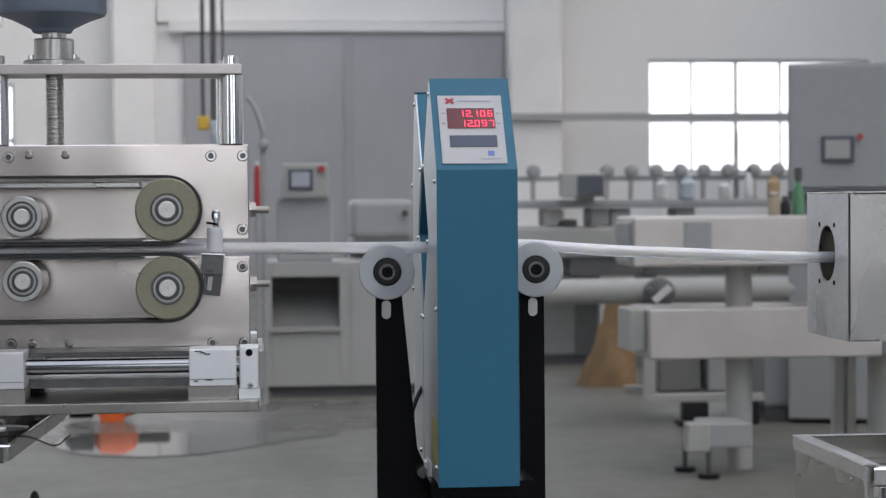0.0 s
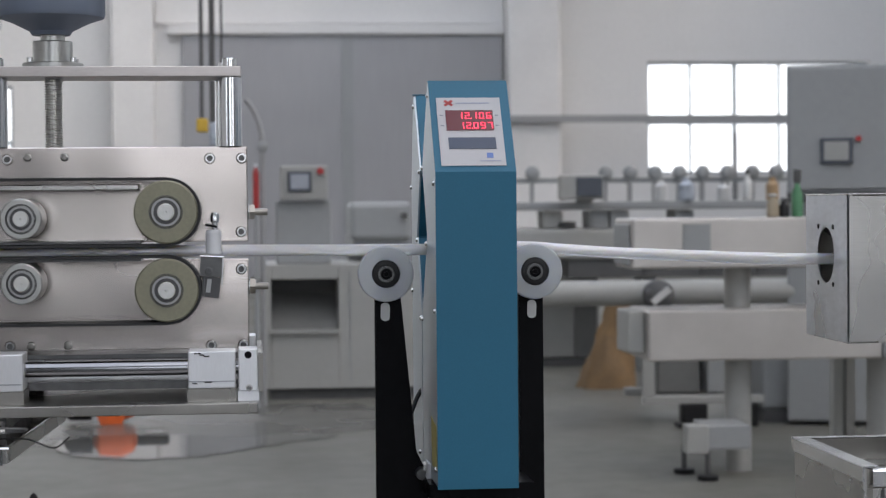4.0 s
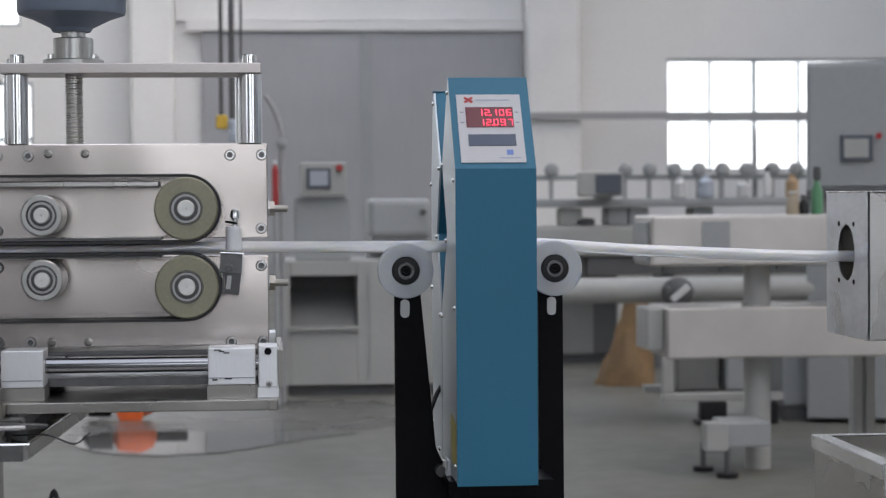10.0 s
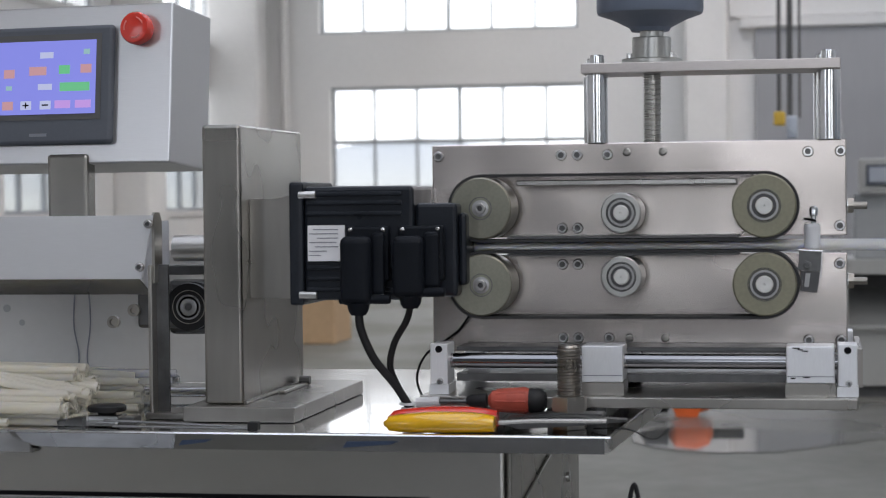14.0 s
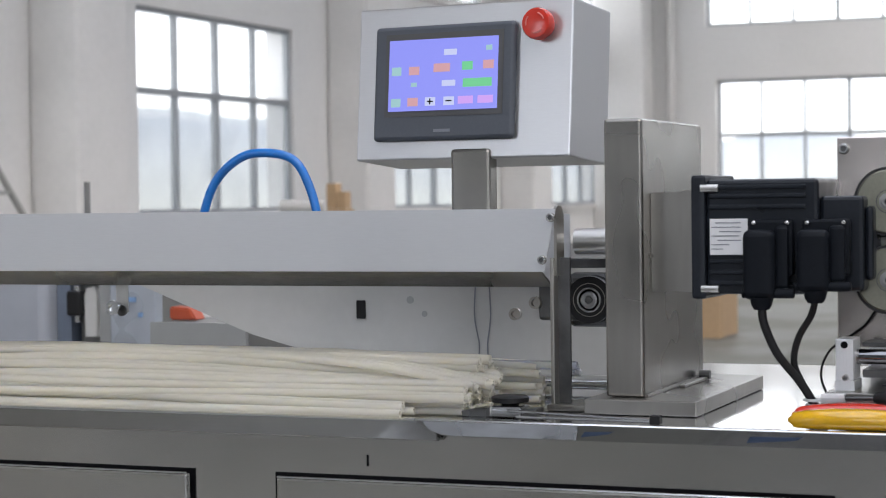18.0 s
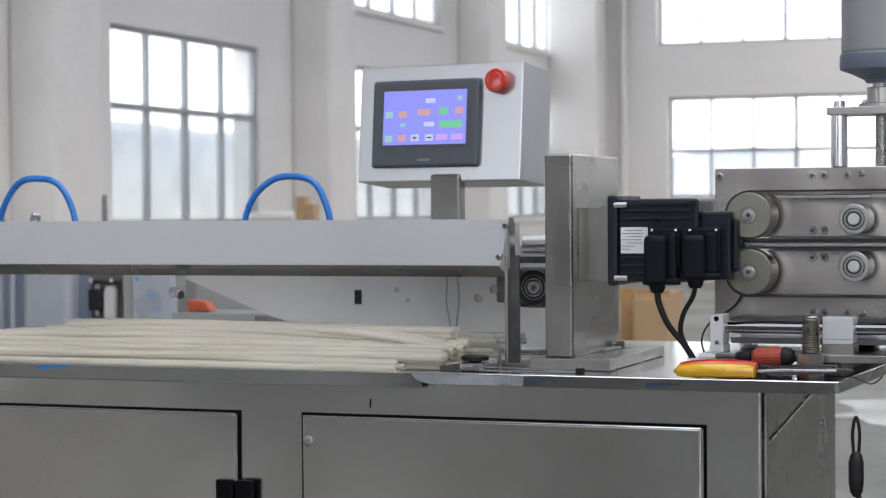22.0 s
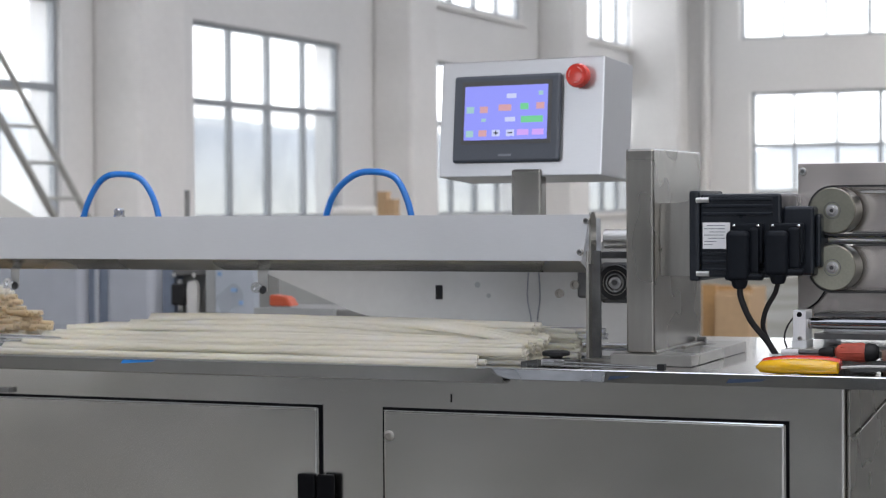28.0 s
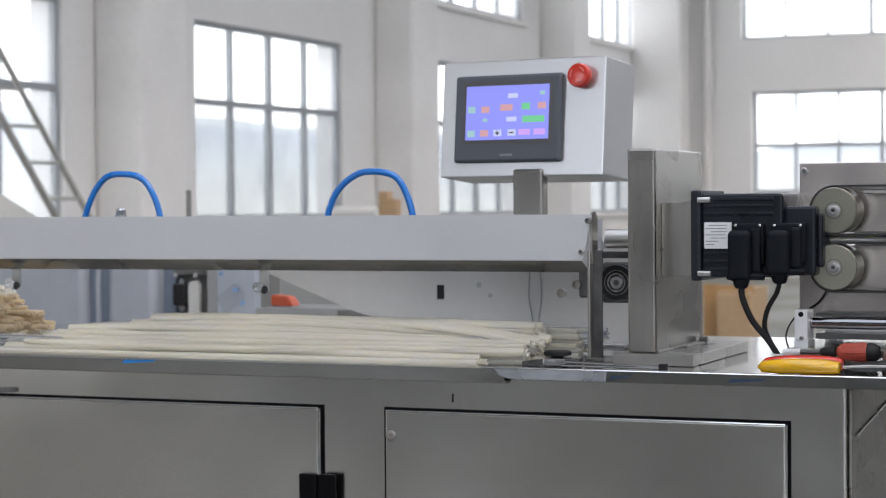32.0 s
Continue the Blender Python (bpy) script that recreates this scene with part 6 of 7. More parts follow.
nip = thing("air_fitting", "chrome push-in air fitting on the tray", "fitting", (-1.498, 2.10, 0.96))
part("body", cyled((-1.498, 2.10, 1.031), 0.009, 0.016, "z", 6), "chrome", nip)
part("cap", lathed((-1.498, 2.10, 0), [(0.0075, 1.0392), (0.0082, 1.041), (0.0082, 1.0475), (0.006, 1.050)], "z", 20), "chrome", nip)
part("stem", cyled((-1.498, 2.10, 0.990), 0.006, 0.066, "z", 12), "dark_steel", nip)



# ---- machines behind the line ----
console = thing("operator_console", "off-white machine cabinet with a screen console on a grey stand", "machine", (0.45, 10.8, 0))
part("cabinet", boxed(0.135, 0.96, 10.88, 11.4, 0.06, 0.72, bevel=0.02), "cab_white", console)
for xa, xb, za, zb in ((0.135, 0.168, 0.06, 0.72), (0.527, 0.96, 0.06, 0.72), (0.1685, 0.5265, 0.06, 0.372), (0.1685, 0.5265, 0.642, 0.72)):
    part("front_panel", boxed(xa, xb, 10.60, 10.879, za, zb, bevel=0.004), "cab_white", console)
# chute and recess are coloured dark for the shade inside the opening
part("chute", prismed([(10.62, 0.374), (10.875, 0.56), (10.875, 0.54), (10.64, 0.3735)], "yz", 0.170, 0.525), "dark_case", console, "grey sloping chute in the opening")
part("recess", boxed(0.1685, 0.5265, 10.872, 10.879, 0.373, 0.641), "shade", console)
part("opening_sill", boxed(0.16, 0.53, 10.57, 10.598, 0.355, 0.374), "cab_white", console)
part("door_edge", boxed(0.585, 0.592, 10.592, 10.599, 0.10, 0.68), "cab_grey", console)
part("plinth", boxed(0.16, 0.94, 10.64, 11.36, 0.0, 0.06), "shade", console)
part("stand", boxed(0.20, 0.495, 10.65, 10.9, 0.72, 1.06, bevel=0.01), "cab_grey", console)
hb = part("screen_box", boxed(0.225, 0.475, 10.60, 10.72, 1.065, 1.245, bevel=0.008), "cab_white", console)
part("screen", boxed(0.262, 0.39, 10.588, 10.599, 1.105, 1.215, bevel=0.003), "hmi_grey", hb)
part("glass", boxed(0.278, 0.374, 10.584, 10.5875, 1.122, 1.20), "slate", hb)
part("stop_button", cyled((0.435, 10.59, 1.215), 0.018, 0.02, "y", 16), "red_mark", hb)
bar = thing("tray_unit", "pale covered trough with a dark clamp", "machine", (0.8, 10.9, 0))
part("trough", boxed(0.61, 0.95, 10.9, 11.3, 0.84, 1.05, bevel=0.03), "cab_grey", bar)
part("clamp", boxed(0.89, 0.92, 10.86, 10.898, 0.96, 0.99, bevel=0.005), "shade", bar)
part("base", boxed(0.63, 0.93, 11.45, 11.8, 0.0, 0.86), "cab_grey", bar)
part("bearer", boxed(0.63, 0.93, 10.95, 11.45, 0.80, 0.838), "cab_grey", bar)
ext = thing("fire_extinguisher", "red fire extinguisher on a pipe stand", "extinguisher", (0.09, 10.2, 0))
part("cylinder", lathed((0.092, 10.2, 0), [(0.014, 1.0), (0.016, 1.01), (0.016, 1.20), (0.010, 1.22), (0.006, 1.23)], "z", 20), "red_mark", ext)
part("valve", boxed(0.082, 0.102, 10.19, 10.21, 1.23, 1.25), "white_plastic", ext)
part("stand", cyled((0.092, 10.2, 0.5), 0.012, 1.0, "z", 12), "cab_grey", ext)
part("riser_pipe", piped(curve_points([(0.125, 10.24, 0.01), (0.125, 10.24, 1.25), (0.118, 10.24, 1.42), (0.085, 10.24, 1.52), (0.045, 10.24, 1.58)], 6), 0.014, 10), "rail", ext)
part("hose_reel", lathed((0.128, 10.22, 1.335), [(0.014, -0.02), (0.030, -0.012), (0.030, 0.010), (0.012, 0.018)], "y", 16), "cab_grey", ext)

pend = thing("crane_pendant", "crane pendant hanging on dark cables from the roof", "pendant", (-0.12, 9.5, 1.35))
for x, r, z0 in ((-0.164, 0.010, 1.45), (-0.114, 0.014, 1.40), (-0.069, 0.006, 1.42)):
    part("cable", cyled((x, 9.5, (ROOF_Z + z0) / 2), r, ROOF_Z - z0, "z", 10), "shade", pend)
part("control_box", boxed(-0.19, -0.135, 9.48, 9.53, 1.385, 1.45, bevel=0.008), "yellow", pend)
part("weight", boxed(-0.13, -0.08, 9.47, 9.53, 1.32, 1.43, bevel=0.01), "film_blue", pend)

tool = thing("orange_tool", "orange and black power tool lying on the wet floor", "tool", (-0.62, 9.66, 0))
part("body", lathed((-0.60, 9.66, 0.09), [(0.03, -0.10), (0.075, -0.07), (0.085, 0.03), (0.06, 0.09), (0.02, 0.11)], "x", 20), "orange", tool)
part("motor_end", lathed((-0.76, 9.66, 0.085), [(0.03, -0.08), (0.070, -0.05), (0.072, 0.055)], "x", 20), "black_rubber", tool)
part("handle", boxed(-0.50, -0.34, 9.64, 9.68, 0.07, 0.12, bevel=0.012), "black_rubber", tool)
part("guard", prismed([(-0.66, 0.0), (-0.56, 0.0), (-0.54, 0.05), (-0.68, 0.05)], "xz", 9.58, 9.62), "orange", tool)

vac = thing("vacuum_tank", "ivory vacuum tank line on a round pedestal with levelling feet", "machine", (1.87, 7.5, 0))
part("upper_tank", boxed(1.475, 3.4, 7.4, 7.75, 0.787, 0.977, bevel=0.010), "cream_beam", vac)
part("end_cap", boxed(1.462, 1.474, 7.44, 7.71, 0.80, 0.955, bevel=0.005), "cab_grey", vac)
part("lower_tank", boxed(1.534, 2.44, 7.4, 7.75, 0.437, 0.630, bevel=0.008), "cream_beam", vac)
part("lower_cap", boxed(1.468, 1.533, 7.46, 7.69, 0.465, 0.628, bevel=0.008), "cab_white", vac)
part("pedestal", cyled((1.917, 7.56, 0.42), 0.051, 0.84, "z", 28), "cab_white", vac)
part("pedestal", cyled((2.520, 7.56, 0.39), 0.088, 0.78, "z", 28), "cab_white", vac)
part("pedestal_clamp", boxed(2.442, 2.50, 7.38, 7.48, 0.44, 0.50, bevel=0.01), "cab_grey", vac)
part("foot_box", boxed(1.645, 1.728, 7.25, 7.33, 0.105, 0.212, bevel=0.006), "cab_white", vac)
part("foot_arm", boxed(1.729, 1.90, 7.29, 7.52, 0.115, 0.205, bevel=0.006), "cab_grey", vac)
for x, y in ((1.735, 7.30), (1.69, 7.50), (2.5, 7.52), (2.5, 7.68)):
    part("foot_screw", cyled((x, y, 0.06), 0.010, 0.10, "z", 10), "shade", vac)
    part("foot_pad", cyled((x, y, 0.010), 0.040, 0.018, "z", 16), "black_rubber", vac)
for x in (2.408, 2.460):
    part("leg", boxed(x - 0.018, x + 0.018, 7.86, 7.92, 0.03, 0.787), "cab_white", vac)
part("leg_pad", boxed(2.38, 2.49, 7.84, 7.94, 0.0, 0.03), "cab_white", vac)
for k in range(7):
    part("seam_bar", boxed(1.52 + k * 0.22, 1.55 + k * 0.22, 7.42, 7.44, 0.767, 0.786), "shade", vac)
part("sight_window", boxed(1.668, 1.772, 7.392, 7.399, 0.845, 0.955), "cab_grey", vac)
part("drain_valve", lathed((1.53, 7.395, 0.70), [(0.012, 0.0), (0.016, 0.006), (0.010, 0.014)], "y", 14), "shade", vac)

pump = thing("vacuum_pump", "grey pipe manifold with a dark round pump on a low frame", "machine", (1.9, 9.1, 0))
part("manifold", cyled((2.05, 9.05, 0.620), 0.058, 1.55, "x", 24), "cab_white", pump)
part("manifold_leg", cyled((2.6, 9.05, 0.32), 0.03, 0.60, "z", 14), "cab_grey", pump)
part("pump", lathed((1.905, 8.93, 0.612), [(0.07, -0.05), (0.07, 0.0), (0.05, 0.02), (0.025, 0.03)], "y", 24), "shade", pump)
bm = boxed(-0.050, 0.050, -0.008, 0.0, -0.016, 0.016, bevel=0.003)
bmesh.ops.transform(bm, matrix=pose(1.905, 8.898, 0.612, 0, -40, 0), verts=bm.verts)
part("pump_strap", bm, "panel_white", pump, "white strap across the pump")
part("frame_bar", boxed(1.84, 2.40, 8.98, 9.03, 0.110, 0.145, bevel=0.004), "cab_white", pump)
part("frame_bar", boxed(1.84, 2.40, 9.42, 9.47, 0.110, 0.145, bevel=0.004), "cab_white", pump)
part("frame_post", boxed(1.84, 1.892, 8.985, 9.025, 0.146, 0.560, bevel=0.004), "cab_white", pump)
part("frame_foot", boxed(2.02, 2.14, 8.98, 9.06, 0.02, 0.109, bevel=0.01), "black_rubber", pump)
part("frame_foot", boxed(2.29, 2.38, 8.98, 9.06, 0.0, 0.109, bevel=0.01), "black_rubber", pump)
part("foot_pad", boxed(2.0, 2.16, 8.97, 9.07, 0.0, 0.019, bevel=0.005), "black_rubber", pump)
part("drive_case", boxed(1.93, 2.13, 9.10, 9.40, 0.146, 0.42, bevel=0.01), "dark_case", pump)
part("drive_case", boxed(2.16, 2.285, 9.08, 9.40, 0.146, 0.52, bevel=0.01), "cab_grey", pump)
part("gear_case", boxed(2.43, 2.86, 9.11, 9.40, 0.062, 0.43, bevel=0.02), "cab_grey", pump)
part("gear_plinth", boxed(2.44, 2.85, 9.12, 9.39, 0.0, 0.061), "shade", pump)
part("pipe_run", cyled((2.55, 9.12, 0.46), 0.022, 0.80, "x", 14), "cab_grey", pump)

sack = thing("paper_sack", "brown kraft paper sack standing on the floor", "sack", (2.04, 11.0, 0))
bm = bmesh.new()
rings = []
for j in range(13):
    u = j / 12
    z = 0.02 + 0.47 * u if j else 0.0
    w = 0.115 * (1 - u) ** 1.1 + 0.045
    d = 0.10 * (1 - u) + 0.035
    cx = 2.045 + 0.075 * u
    rings.append([bm.verts.new((cx + (w + 0.014 * math.sin(5 * a + 7 * u) + 0.008 * math.sin(11 * a - 13 * u)) * math.copysign(abs(math.cos(a)) ** 0.7, math.cos(a)), 11.0 + (d + 0.01 * math.sin(4 * a + 9 * u)) * math.sin(a), z + 0.012 * math.sin(3 * a) * u)) for a in (2 * math.pi * k / 28 for k in range(28))])
for a, b in zip(rings, rings[1:]):
    for k in range(28):
        bm.faces.new((a[k], a[(k + 1) % 28], b[(k + 1) % 28], b[k]))
bm.faces.new(rings[0][::-1]), bm.faces.new(rings[-1])
part("bag", bm, "sack", sack, "", 60)
part("mouth_fold", boxed(2.08, 2.16, 10.98, 11.02, 0.47, 0.50, bevel=0.01), "sack", sack)

# long frame with a row of round heads
frame_line = thing("winder_frame", "long grey frame with a row of round heads", "machine", (2.6, 12.1, 0))
part("top_rail", boxed(1.66, 3.6, 12.06, 12.14, 1.155, 1.185), "cab_grey", frame_line)
part("shelf", boxed(1.66, 3.6, 11.9, 12.4, 0.99, 1.04, bevel=0.008), "cab_grey", frame_line)
part("lower_beam", boxed(1.62, 3.6, 11.9, 12.3, 0.69, 0.875, bevel=0.02), "cab_white", frame_line)
for i, x in enumerate((1.782, 2.236, 2.388, 2.542, 2.694, 2.839, 2.992, 3.152, 3.303)):
    h = part("round_head", lathed((x, 12.0, 1.215), [(0.032, -0.03), (0.044, -0.02), (0.044, 0.01), (0.030, 0.022), (0.013, 0.025)], "y", 20), "cab_grey", frame_line)
    part("head_stem", boxed(x - 0.010, x + 0.010, 12.0, 12.06, 1.04, 1.165), "rail", frame_line)
part("tall_post", boxed(3.070, 3.092, 12.145, 12.18, 1.041, 1.46), "rail", frame_line)
# dark bar added to paint the shaded gap beneath the beam
part("drip_tray", boxed(1.99, 3.4, 11.93, 12.28, 0.578, 0.6895, bevel=0.004), "shade", frame_line, "dark strip painting the gap under the beam")
for x in (1.75, 2.5, 3.5):
    part("leg", boxed(x - 0.04, x + 0.04, 12.0, 12.3, 0.0, 0.577 if x > 2 else 0.69), "cab_grey", frame_line)
part("base_cabinet", boxed(1.86, 2.27, 12.45, 12.9, 0.05, 0.575, bevel=0.02), "cab_white", frame_line)
part("base_side", boxed(2.11, 2.25, 12.435, 12.449, 0.06, 0.50), "dark_case", frame_line)
part("base_plinth", boxed(1.84, 2.29, 12.44, 12.9, 0.0, 0.05), "shade", frame_line)
for x, z0, z1, m in ((1.89, 0.88, 0.985, "cab_white"), (1.97, 0.88, 0.92, "shade"), (2.17, 0.88, 0.985, "cab_grey"), (2.30, 0.88, 0.985, "cab_grey"), (2.7, 0.88, 0.985, "cab_grey")):
    part("gear_unit", boxed(x - 0.05, x + 0.07, 11.95, 12.2, z0, z1, bevel=0.008), m, frame_line)
sc2 = thing("screen_console", "white console with a dark screen bracketed to the shelf", "console", (2.08, 11.9, 1.04))
part("box", boxed(1.91, 2.175, 11.75, 11.85, 1.055, 1.20, bevel=0.008), "cab_white", sc2)
part("screen", boxed(2.01, 2.165, 11.735, 11.749, 1.07, 1.185, bevel=0.004), "hmi_grey", sc2)
part("bracket", boxed(2.03, 2.13, 11.851, 11.96, 1.0405, 1.10, bevel=0.004), "cab_grey", sc2)
for x, h, w, m, kind, lab in ((3.40, 0.20, 0.030, "green_plastic", "bottle", "green plastic bottle on the machine shelf"), (3.455, 0.22, 0.022, "film_blue", "bottle", "pale blue bottle with a dark cap on the shelf"),
                              (3.255, 0.14, 0.040, "carton", "jar", "tan jar on the machine shelf"), (3.10, 0.16, 0.03, "panel_white", "bottle", "white bottle on the machine shelf"), (2.72, 0.14, 0.05, "film_blue", "carton", "pale blue box on the machine shelf"),
                              (2.56, 0.13, 0.04, "panel_white", "bag", "white plastic bag on the machine shelf"), (2.95, 0.11, 0.04, "panel_white", "carton", "white carton on the machine shelf")):
    b = thing(kind if kind != "carton" else "small_carton", lab, kind, (x, 12.0, 1.04), "things on the shelf")
    part("body", lathed((x, 11.93, 1.0405), [(w * 0.9, 0), (w, 0.01), (w, h * 0.7), (w * 0.5, h * 0.85), (w * 0.45, h)], "z", 14), m, b)
    if kind == "bottle":
        part("cap", cyled((x, 11.93, 1.0405 + h + 0.012), w * 0.55, 0.024, "z", 12), "shade", b)

for x, h, w, m, lab, cap in ((2.152, 0.130, 0.022, "green_plastic", "green plastic spray bottle with a black head on the tank", 0.052), (2.056, 0.080, 0.024, "tan_plastic", "tan plastic jar with a pale lid on the tank", 0.010), (2.100, 0.062, 0.019, "black_rubber", "small black bottle on the tank", 0.012)):
    b = thing("bottle", lab, "bottle", (x, 7.55, 0.9772), "bottles on the tank")
    part("body", lathed((x, 7.55, 0.9772), [(w * 0.9, 0), (w, 0.006), (w, h * 0.68), (w * 0.55, h * 0.88), (w * 0.42, h)], "z", 18), m, b)
    part("cap", lathed((x, 7.55, 0.9772 + h + 0.0005), [(w * 0.6, 0.0), (w * 0.75, cap * 0.4), (w * 0.7, cap)], "z", 14), "shade" if m != "tan_plastic" else "panel_white", b)

ecab = thing("electrical_cabinet", "tall grey electrical cabinet with a small screen", "cabinet", (2.9, 9.2, 0))
part("body", boxed(2.52, 3.35, 9.0, 9.4, 0.02, 1.66, bevel=0.008), "cab_grey", ecab)
part("door", boxed(2.535, 3.008, 8.985, 8.999, 1.09, 1.645, bevel=0.004), "cab_grey", ecab)
part("door", boxed(3.018, 3.34, 8.985, 8.999, 1.09, 1.645, bevel=0.004), "cab_grey", ecab)
part("handle", boxed(2.985, 3.0, 8.965, 8.984, 1.56, 1.60), "shade", ecab)
part("screen_frame", boxed(2.672, 2.82, 8.970, 8.984, 1.205, 1.325, bevel=0.003), "hmi_grey", ecab)
part("screen", boxed(2.690, 2.80, 8.966, 8.9695, 1.222, 1.308), "cab_white", ecab)
part("stop_button", cyled((2.845, 8.975, 1.32), 0.014, 0.02, "y", 14), "red_mark", ecab)
part("ledge", boxed(2.52, 3.35, 8.95, 8.984, 1.03, 1.075), "shade", ecab)
ecab.matrix_basis = Matrix.Translation((2.529, 9.0, 0)) @ pose(0, 0, 0, 0, 0, -16.5) @ Matrix.Translation((-2.529, -9.0, 0)) @ ecab.matrix_basis

# beyond the bench: covers, film-wrapped panel, crate, boxes, ladder
cover = thing("machine_cover", "blue-grey rounded machine covers in a row", "machine cover", (-2.6, 4.1, 0))
for xa, xb, y0, bv in ((-3.9, -2.808, 4.0, 0.02), (-2.735, -2.585, 4.0, 0.02)):
    part("cover", boxed(xa, xb, y0, 4.5, 0.0, 1.0, bevel=bv, seg=4), "slate", cover)
part("joint_band", prismed([(-2.806, 0.60), (-2.806, 0.86), (-2.800, 1.0), (-2.722, 1.0), (-2.737, 0.86), (-2.737, 0.60)], "xz", 4.03, 4.4), "gear_blue", cover)
part("joint_bead", piped([(-2.776, 4.024, 0.55), (-2.776, 4.024, 0.85), (-2.768, 4.024, 0.99)], 0.008, 10), "slate", cover)
part("end_band", prismed([(-2.583, 0.50), (-2.583, 1.0), (-2.530, 1.0), (-2.545, 0.86), (-2.545, 0.50)], "xz", 4.05, 4.4), "gear_blue", cover)
drive = thing("drive_unit", "dark drive unit with black rollers and a white strap", "machine", (-2.46, 4.1, 0))
part("body", boxed(-2.535, -2.405, 4.07, 4.4, 0.0, 0.93, bevel=0.01), "dark_case", drive)
part("sensor_foot", boxed(-2.605, -2.536, 4.19, 4.23, 0.915, 0.930), "dark_case", drive)
for x0, x1, z0, z1 in ((-2.541, -2.502, 0.788, 0.846), (-2.437, -2.413, 0.778, 0.834)):
    part("roller", boxed(x0, x1, 4.02, 4.066, z0, z1, bevel=0.006, seg=3), "black_rubber", drive)
    part("roller_cap", cyled(((x0 + x1) / 2, 4.04, z1 + 0.006), 0.008, 0.011, "z", 14), "chrome", drive)
    part("roller_cap", cyled(((x0 + x1) / 2, 4.04, z0 - 0.008), 0.008, 0.015, "z", 14), "screw", drive)
part("strap", prismed([(-2.498, 0.74), (-2.468, 0.74), (-2.466, 0.842), (-2.474, 0.856), (-2.494, 0.852), (-2.500, 0.835)], "xz", 4.035, 4.05), "panel_white", drive)
part("yoke", boxed(-2.541, -2.413, 4.03, 4.068, 0.868, 0.895, bevel=0.004), "shade", drive)
for x in (-2.532, -2.470, -2.424):
    part("yoke_bolt", cyled((x, 4.027, 0.870), 0.007, 0.006, "y", 10), "screw", drive)
part("sensor_post", boxed(-2.599, -2.589, 4.20, 4.212, 0.93, 1.10), "dark_case", drive)
film_p = thing("wrapped_panel", "steel panel still wrapped in bluish protective film", "panel", (-2.1, 3.6, 0))
part("sheet", boxed(-2.168, -2.060, 3.6, 3.63, 0.0, 0.94, bevel=0.004), "film_blue", film_p)
part("side_bracket", boxed(-2.2, -2.169, 3.61, 3.63, 0.0, 0.93, bevel=0.003), "cab_grey", film_p)
for x, z, w in ((-2.158, 0.885, 0.010), (-2.122, 0.846, 0.016), (-2.10, 0.815, 0.010)):
    part("film_patch", boxed(x, x + w, 3.5965, 3.5995, z, z + 0.010), "film_smear", film_p)
bin_ = thing("tool_tray", "grey metal tray holding orange offcuts", "tray", (-1.8, 3.4, 0))
part("tray_wall", boxed(-1.90, -1.70, 3.30, 3.31, 0.76, 0.826), "cab_grey", bin_)
part("tray_box", boxed(-1.90, -1.60, 3.312, 3.5, 0.70, 0.824, bevel=0.004), "dark_case", bin_)
part("tray_leg", boxed(-1.88, -1.62, 3.33, 3.48, 0.0, 0.70), "cab_grey", bin_)
part("offcut", prismed([(-1.893, 0.8265), (-1.835, 0.8265), (-1.850, 0.848), (-1.893, 0.852)], "xz", 3.36, 3.40, 0.003), "offcut", bin_)

crate = thing("wooden_crate", "raw orange-brown wooden crate on the floor", "crate", (-3.5, 14.6, 0))
for i in range(4):
    part("side_board", boxed(-3.88, -3.50, 14.4, 14.42, 0.03 + i * 0.10, 0.122 + i * 0.10), "wood", crate)
part("corner_post", boxed(-3.89, -3.77, 14.37, 14.399, 0.0, 0.43), "wood", crate)
part("core", boxed(-3.87, -3.51, 14.425, 14.9, 0.0, 0.40), "carton", crate)
# block added to give the crate its dim, shadowed right part
crate2 = thing("crate_shade_block", "brown block standing in for the shadowed part of the crate", "carton", (-3.6, 14.3, 0))
part("pack", boxed(-3.755, -3.48, 14.25, 14.36, 0.0, 0.36, bevel=0.01), "carton", crate2)
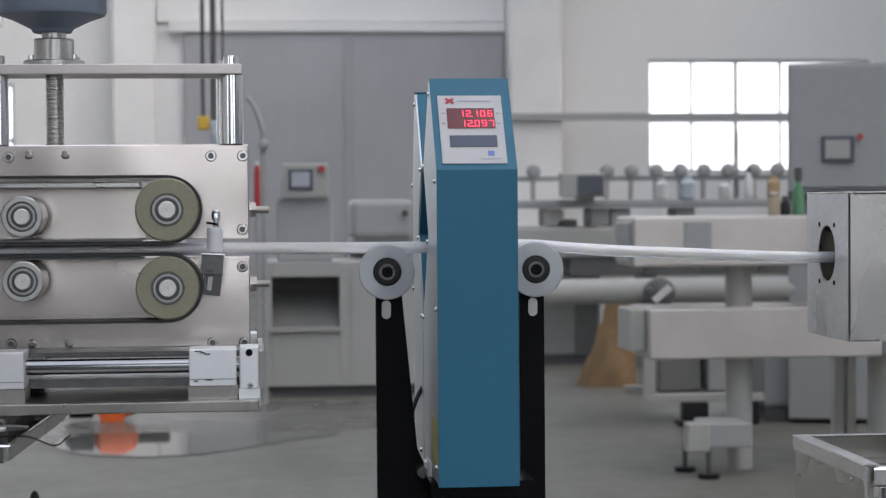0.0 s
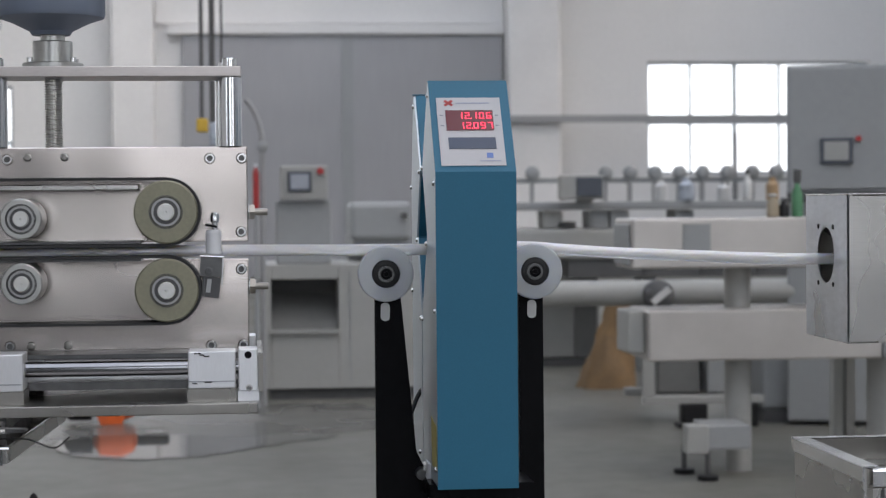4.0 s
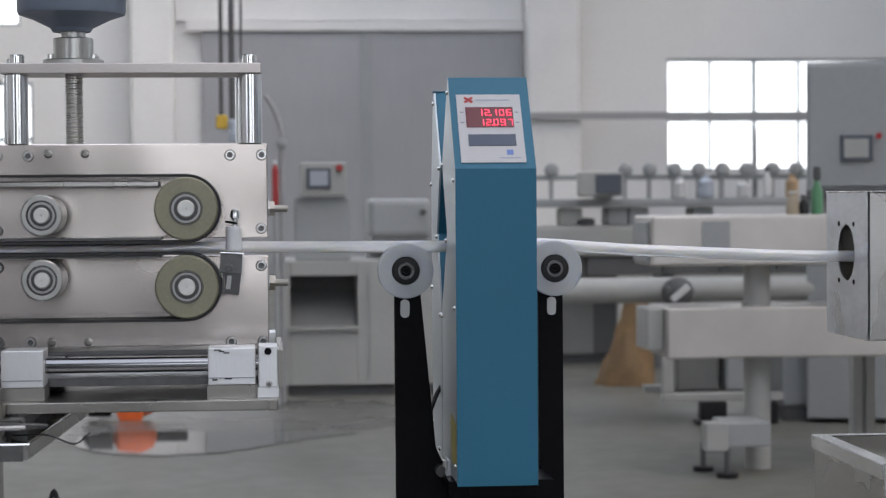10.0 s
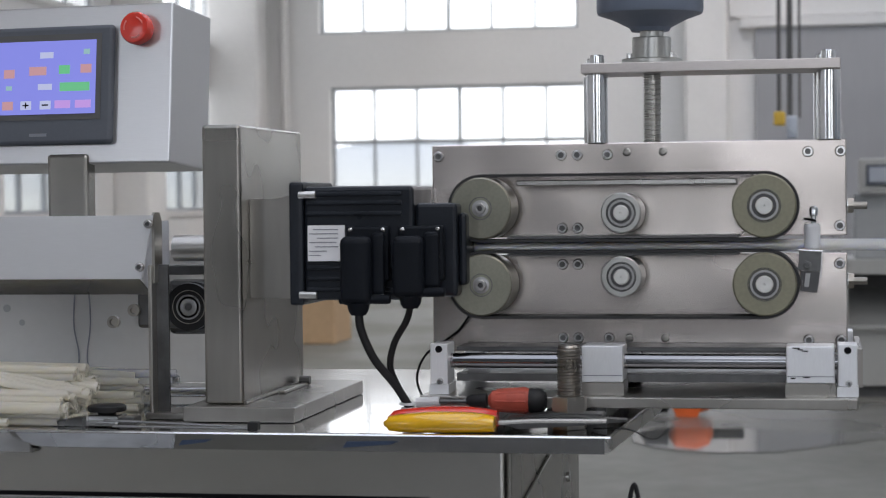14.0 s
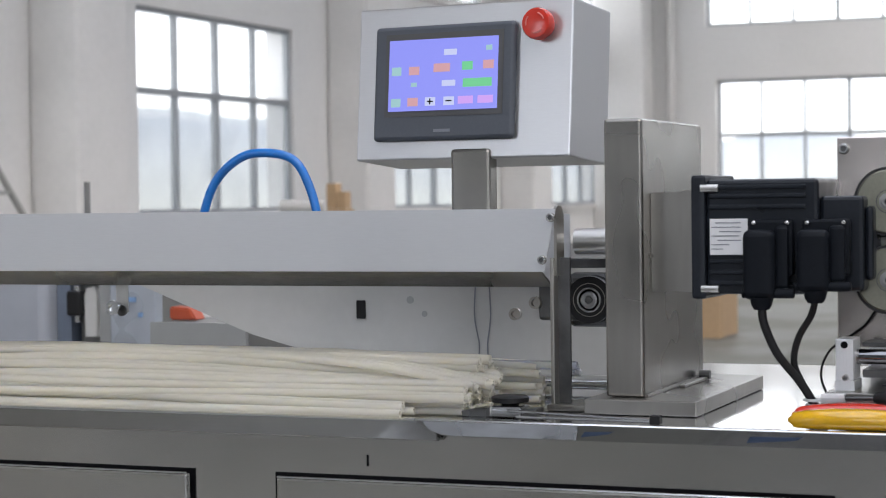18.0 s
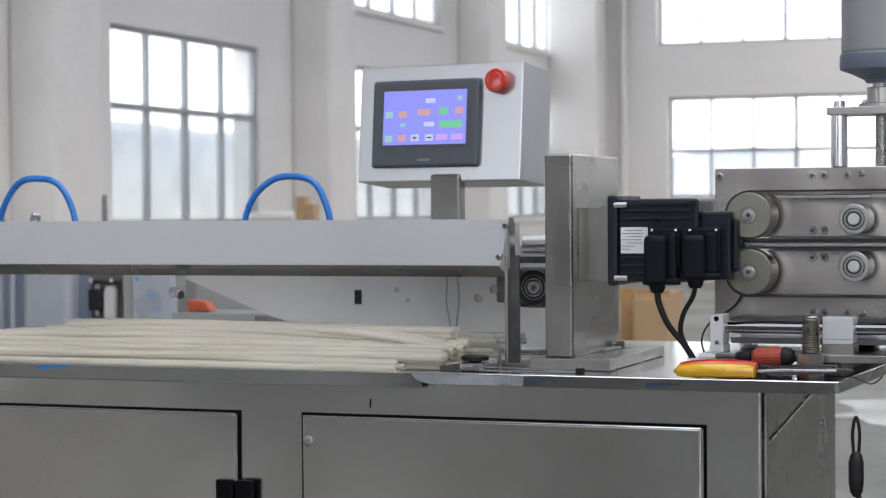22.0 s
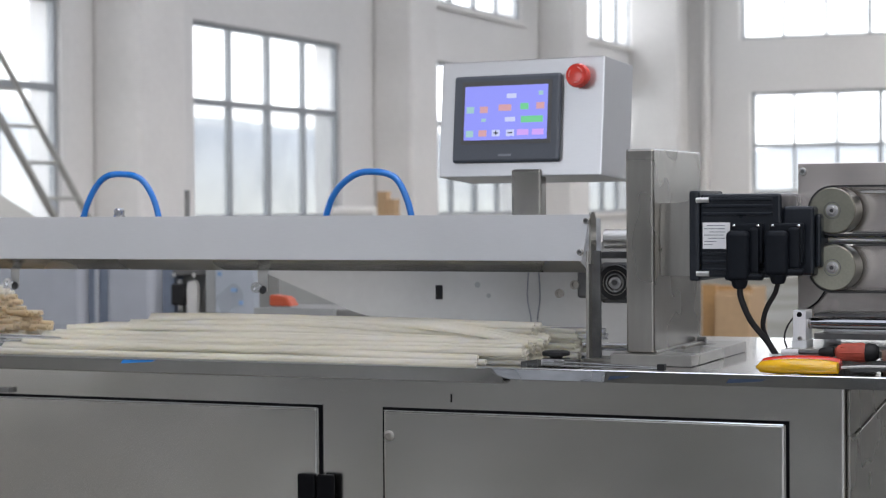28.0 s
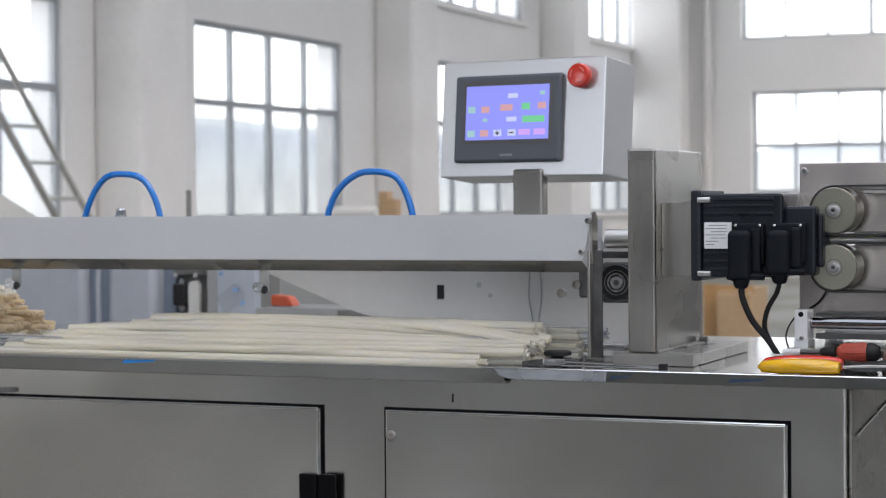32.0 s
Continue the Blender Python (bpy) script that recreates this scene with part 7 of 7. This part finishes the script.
part("flap", boxed(-3.75, -3.50, 14.27, 14.34, 0.3605, 0.385, bevel=0.004), "carton", crate2)

stack = thing("carton_stack", "stack of brown cardboard cartons by the wall", "carton", (-5.0, 11.0, 0))
for i in range(4):
    part("carton", boxed(-5.0 + 0.004 * i, -4.865, 10.7, 10.82, i * 0.25, (i + 1) * 0.25 - 0.002, bevel=0.006), "carton", stack)
part("carton", boxed(-4.995, -4.93, 10.71, 10.79, 1.0, 1.15, bevel=0.005), "carton", stack)
part("carton", boxed(-4.925, -4.87, 10.71, 10.79, 1.0, 1.10, bevel=0.005), "carton", stack)
rollp = thing("paper_roll", "white roll lying on a bench by the window", "roll", (-5.6, 11.0, 0))
part("roll", cyled((-5.28, 11.0, 1.010), 0.045, 0.30, "x", 18), "panel_white", rollp)
part("table", boxed(-5.8, -5.1, 10.9, 11.3, 0.0, 0.9645), "cab_grey", rollp)

ladder = thing("ladder", "grey metal ladder leaning at the window", "ladder", (-7.6, 10.5, 0))
for dy, z0, r in ((0.0, 0.0, 0.028), (0.42, 0.0, 0.022)):
    part("rail", piped([(-7.6, 11.95 + dy, 0.01), (-7.75, 9.05 + dy, 3.3)], r, 8), "cab_white", ladder)
for k in range(13):
    u = 0.04 + k * 0.075
    y, z, x = 11.95 - 2.9 * u, 0.01 + 3.29 * u, -7.6 - 0.15 * u
    part("rung", piped([(x, y, z), (x, y + 0.42, z)], 0.015, 6), "cab_white", ladder)
hopper = thing("hopper_cover", "white slanting hopper cover", "machine", (-5.2, 6.2, 0))
part("hood", prismed([(-5.9, 0.0), (-4.52, 0.0), (-4.52, 0.98), (-4.85, 1.16), (-5.9, 1.30)], "xz", 6.0, 6.4, 0.01), "cab_white", hopper)


# ---- what turns ----
def motions():
    """The haul-off wheels and guide rollers turn slowly as the tube is drawn through."""
    for w, x, z, r, s in turning:
        rows = []
        for k in range(33):
            a = s * 40.0 * k
            rows.append((float(k), hauler_space(w) @ pose(x, 0, z, 0, a, 0)))
        walk(w, rows)


def hauler_space(w):
    return Matrix.Translation((0, w.location.y, 0))


motions()
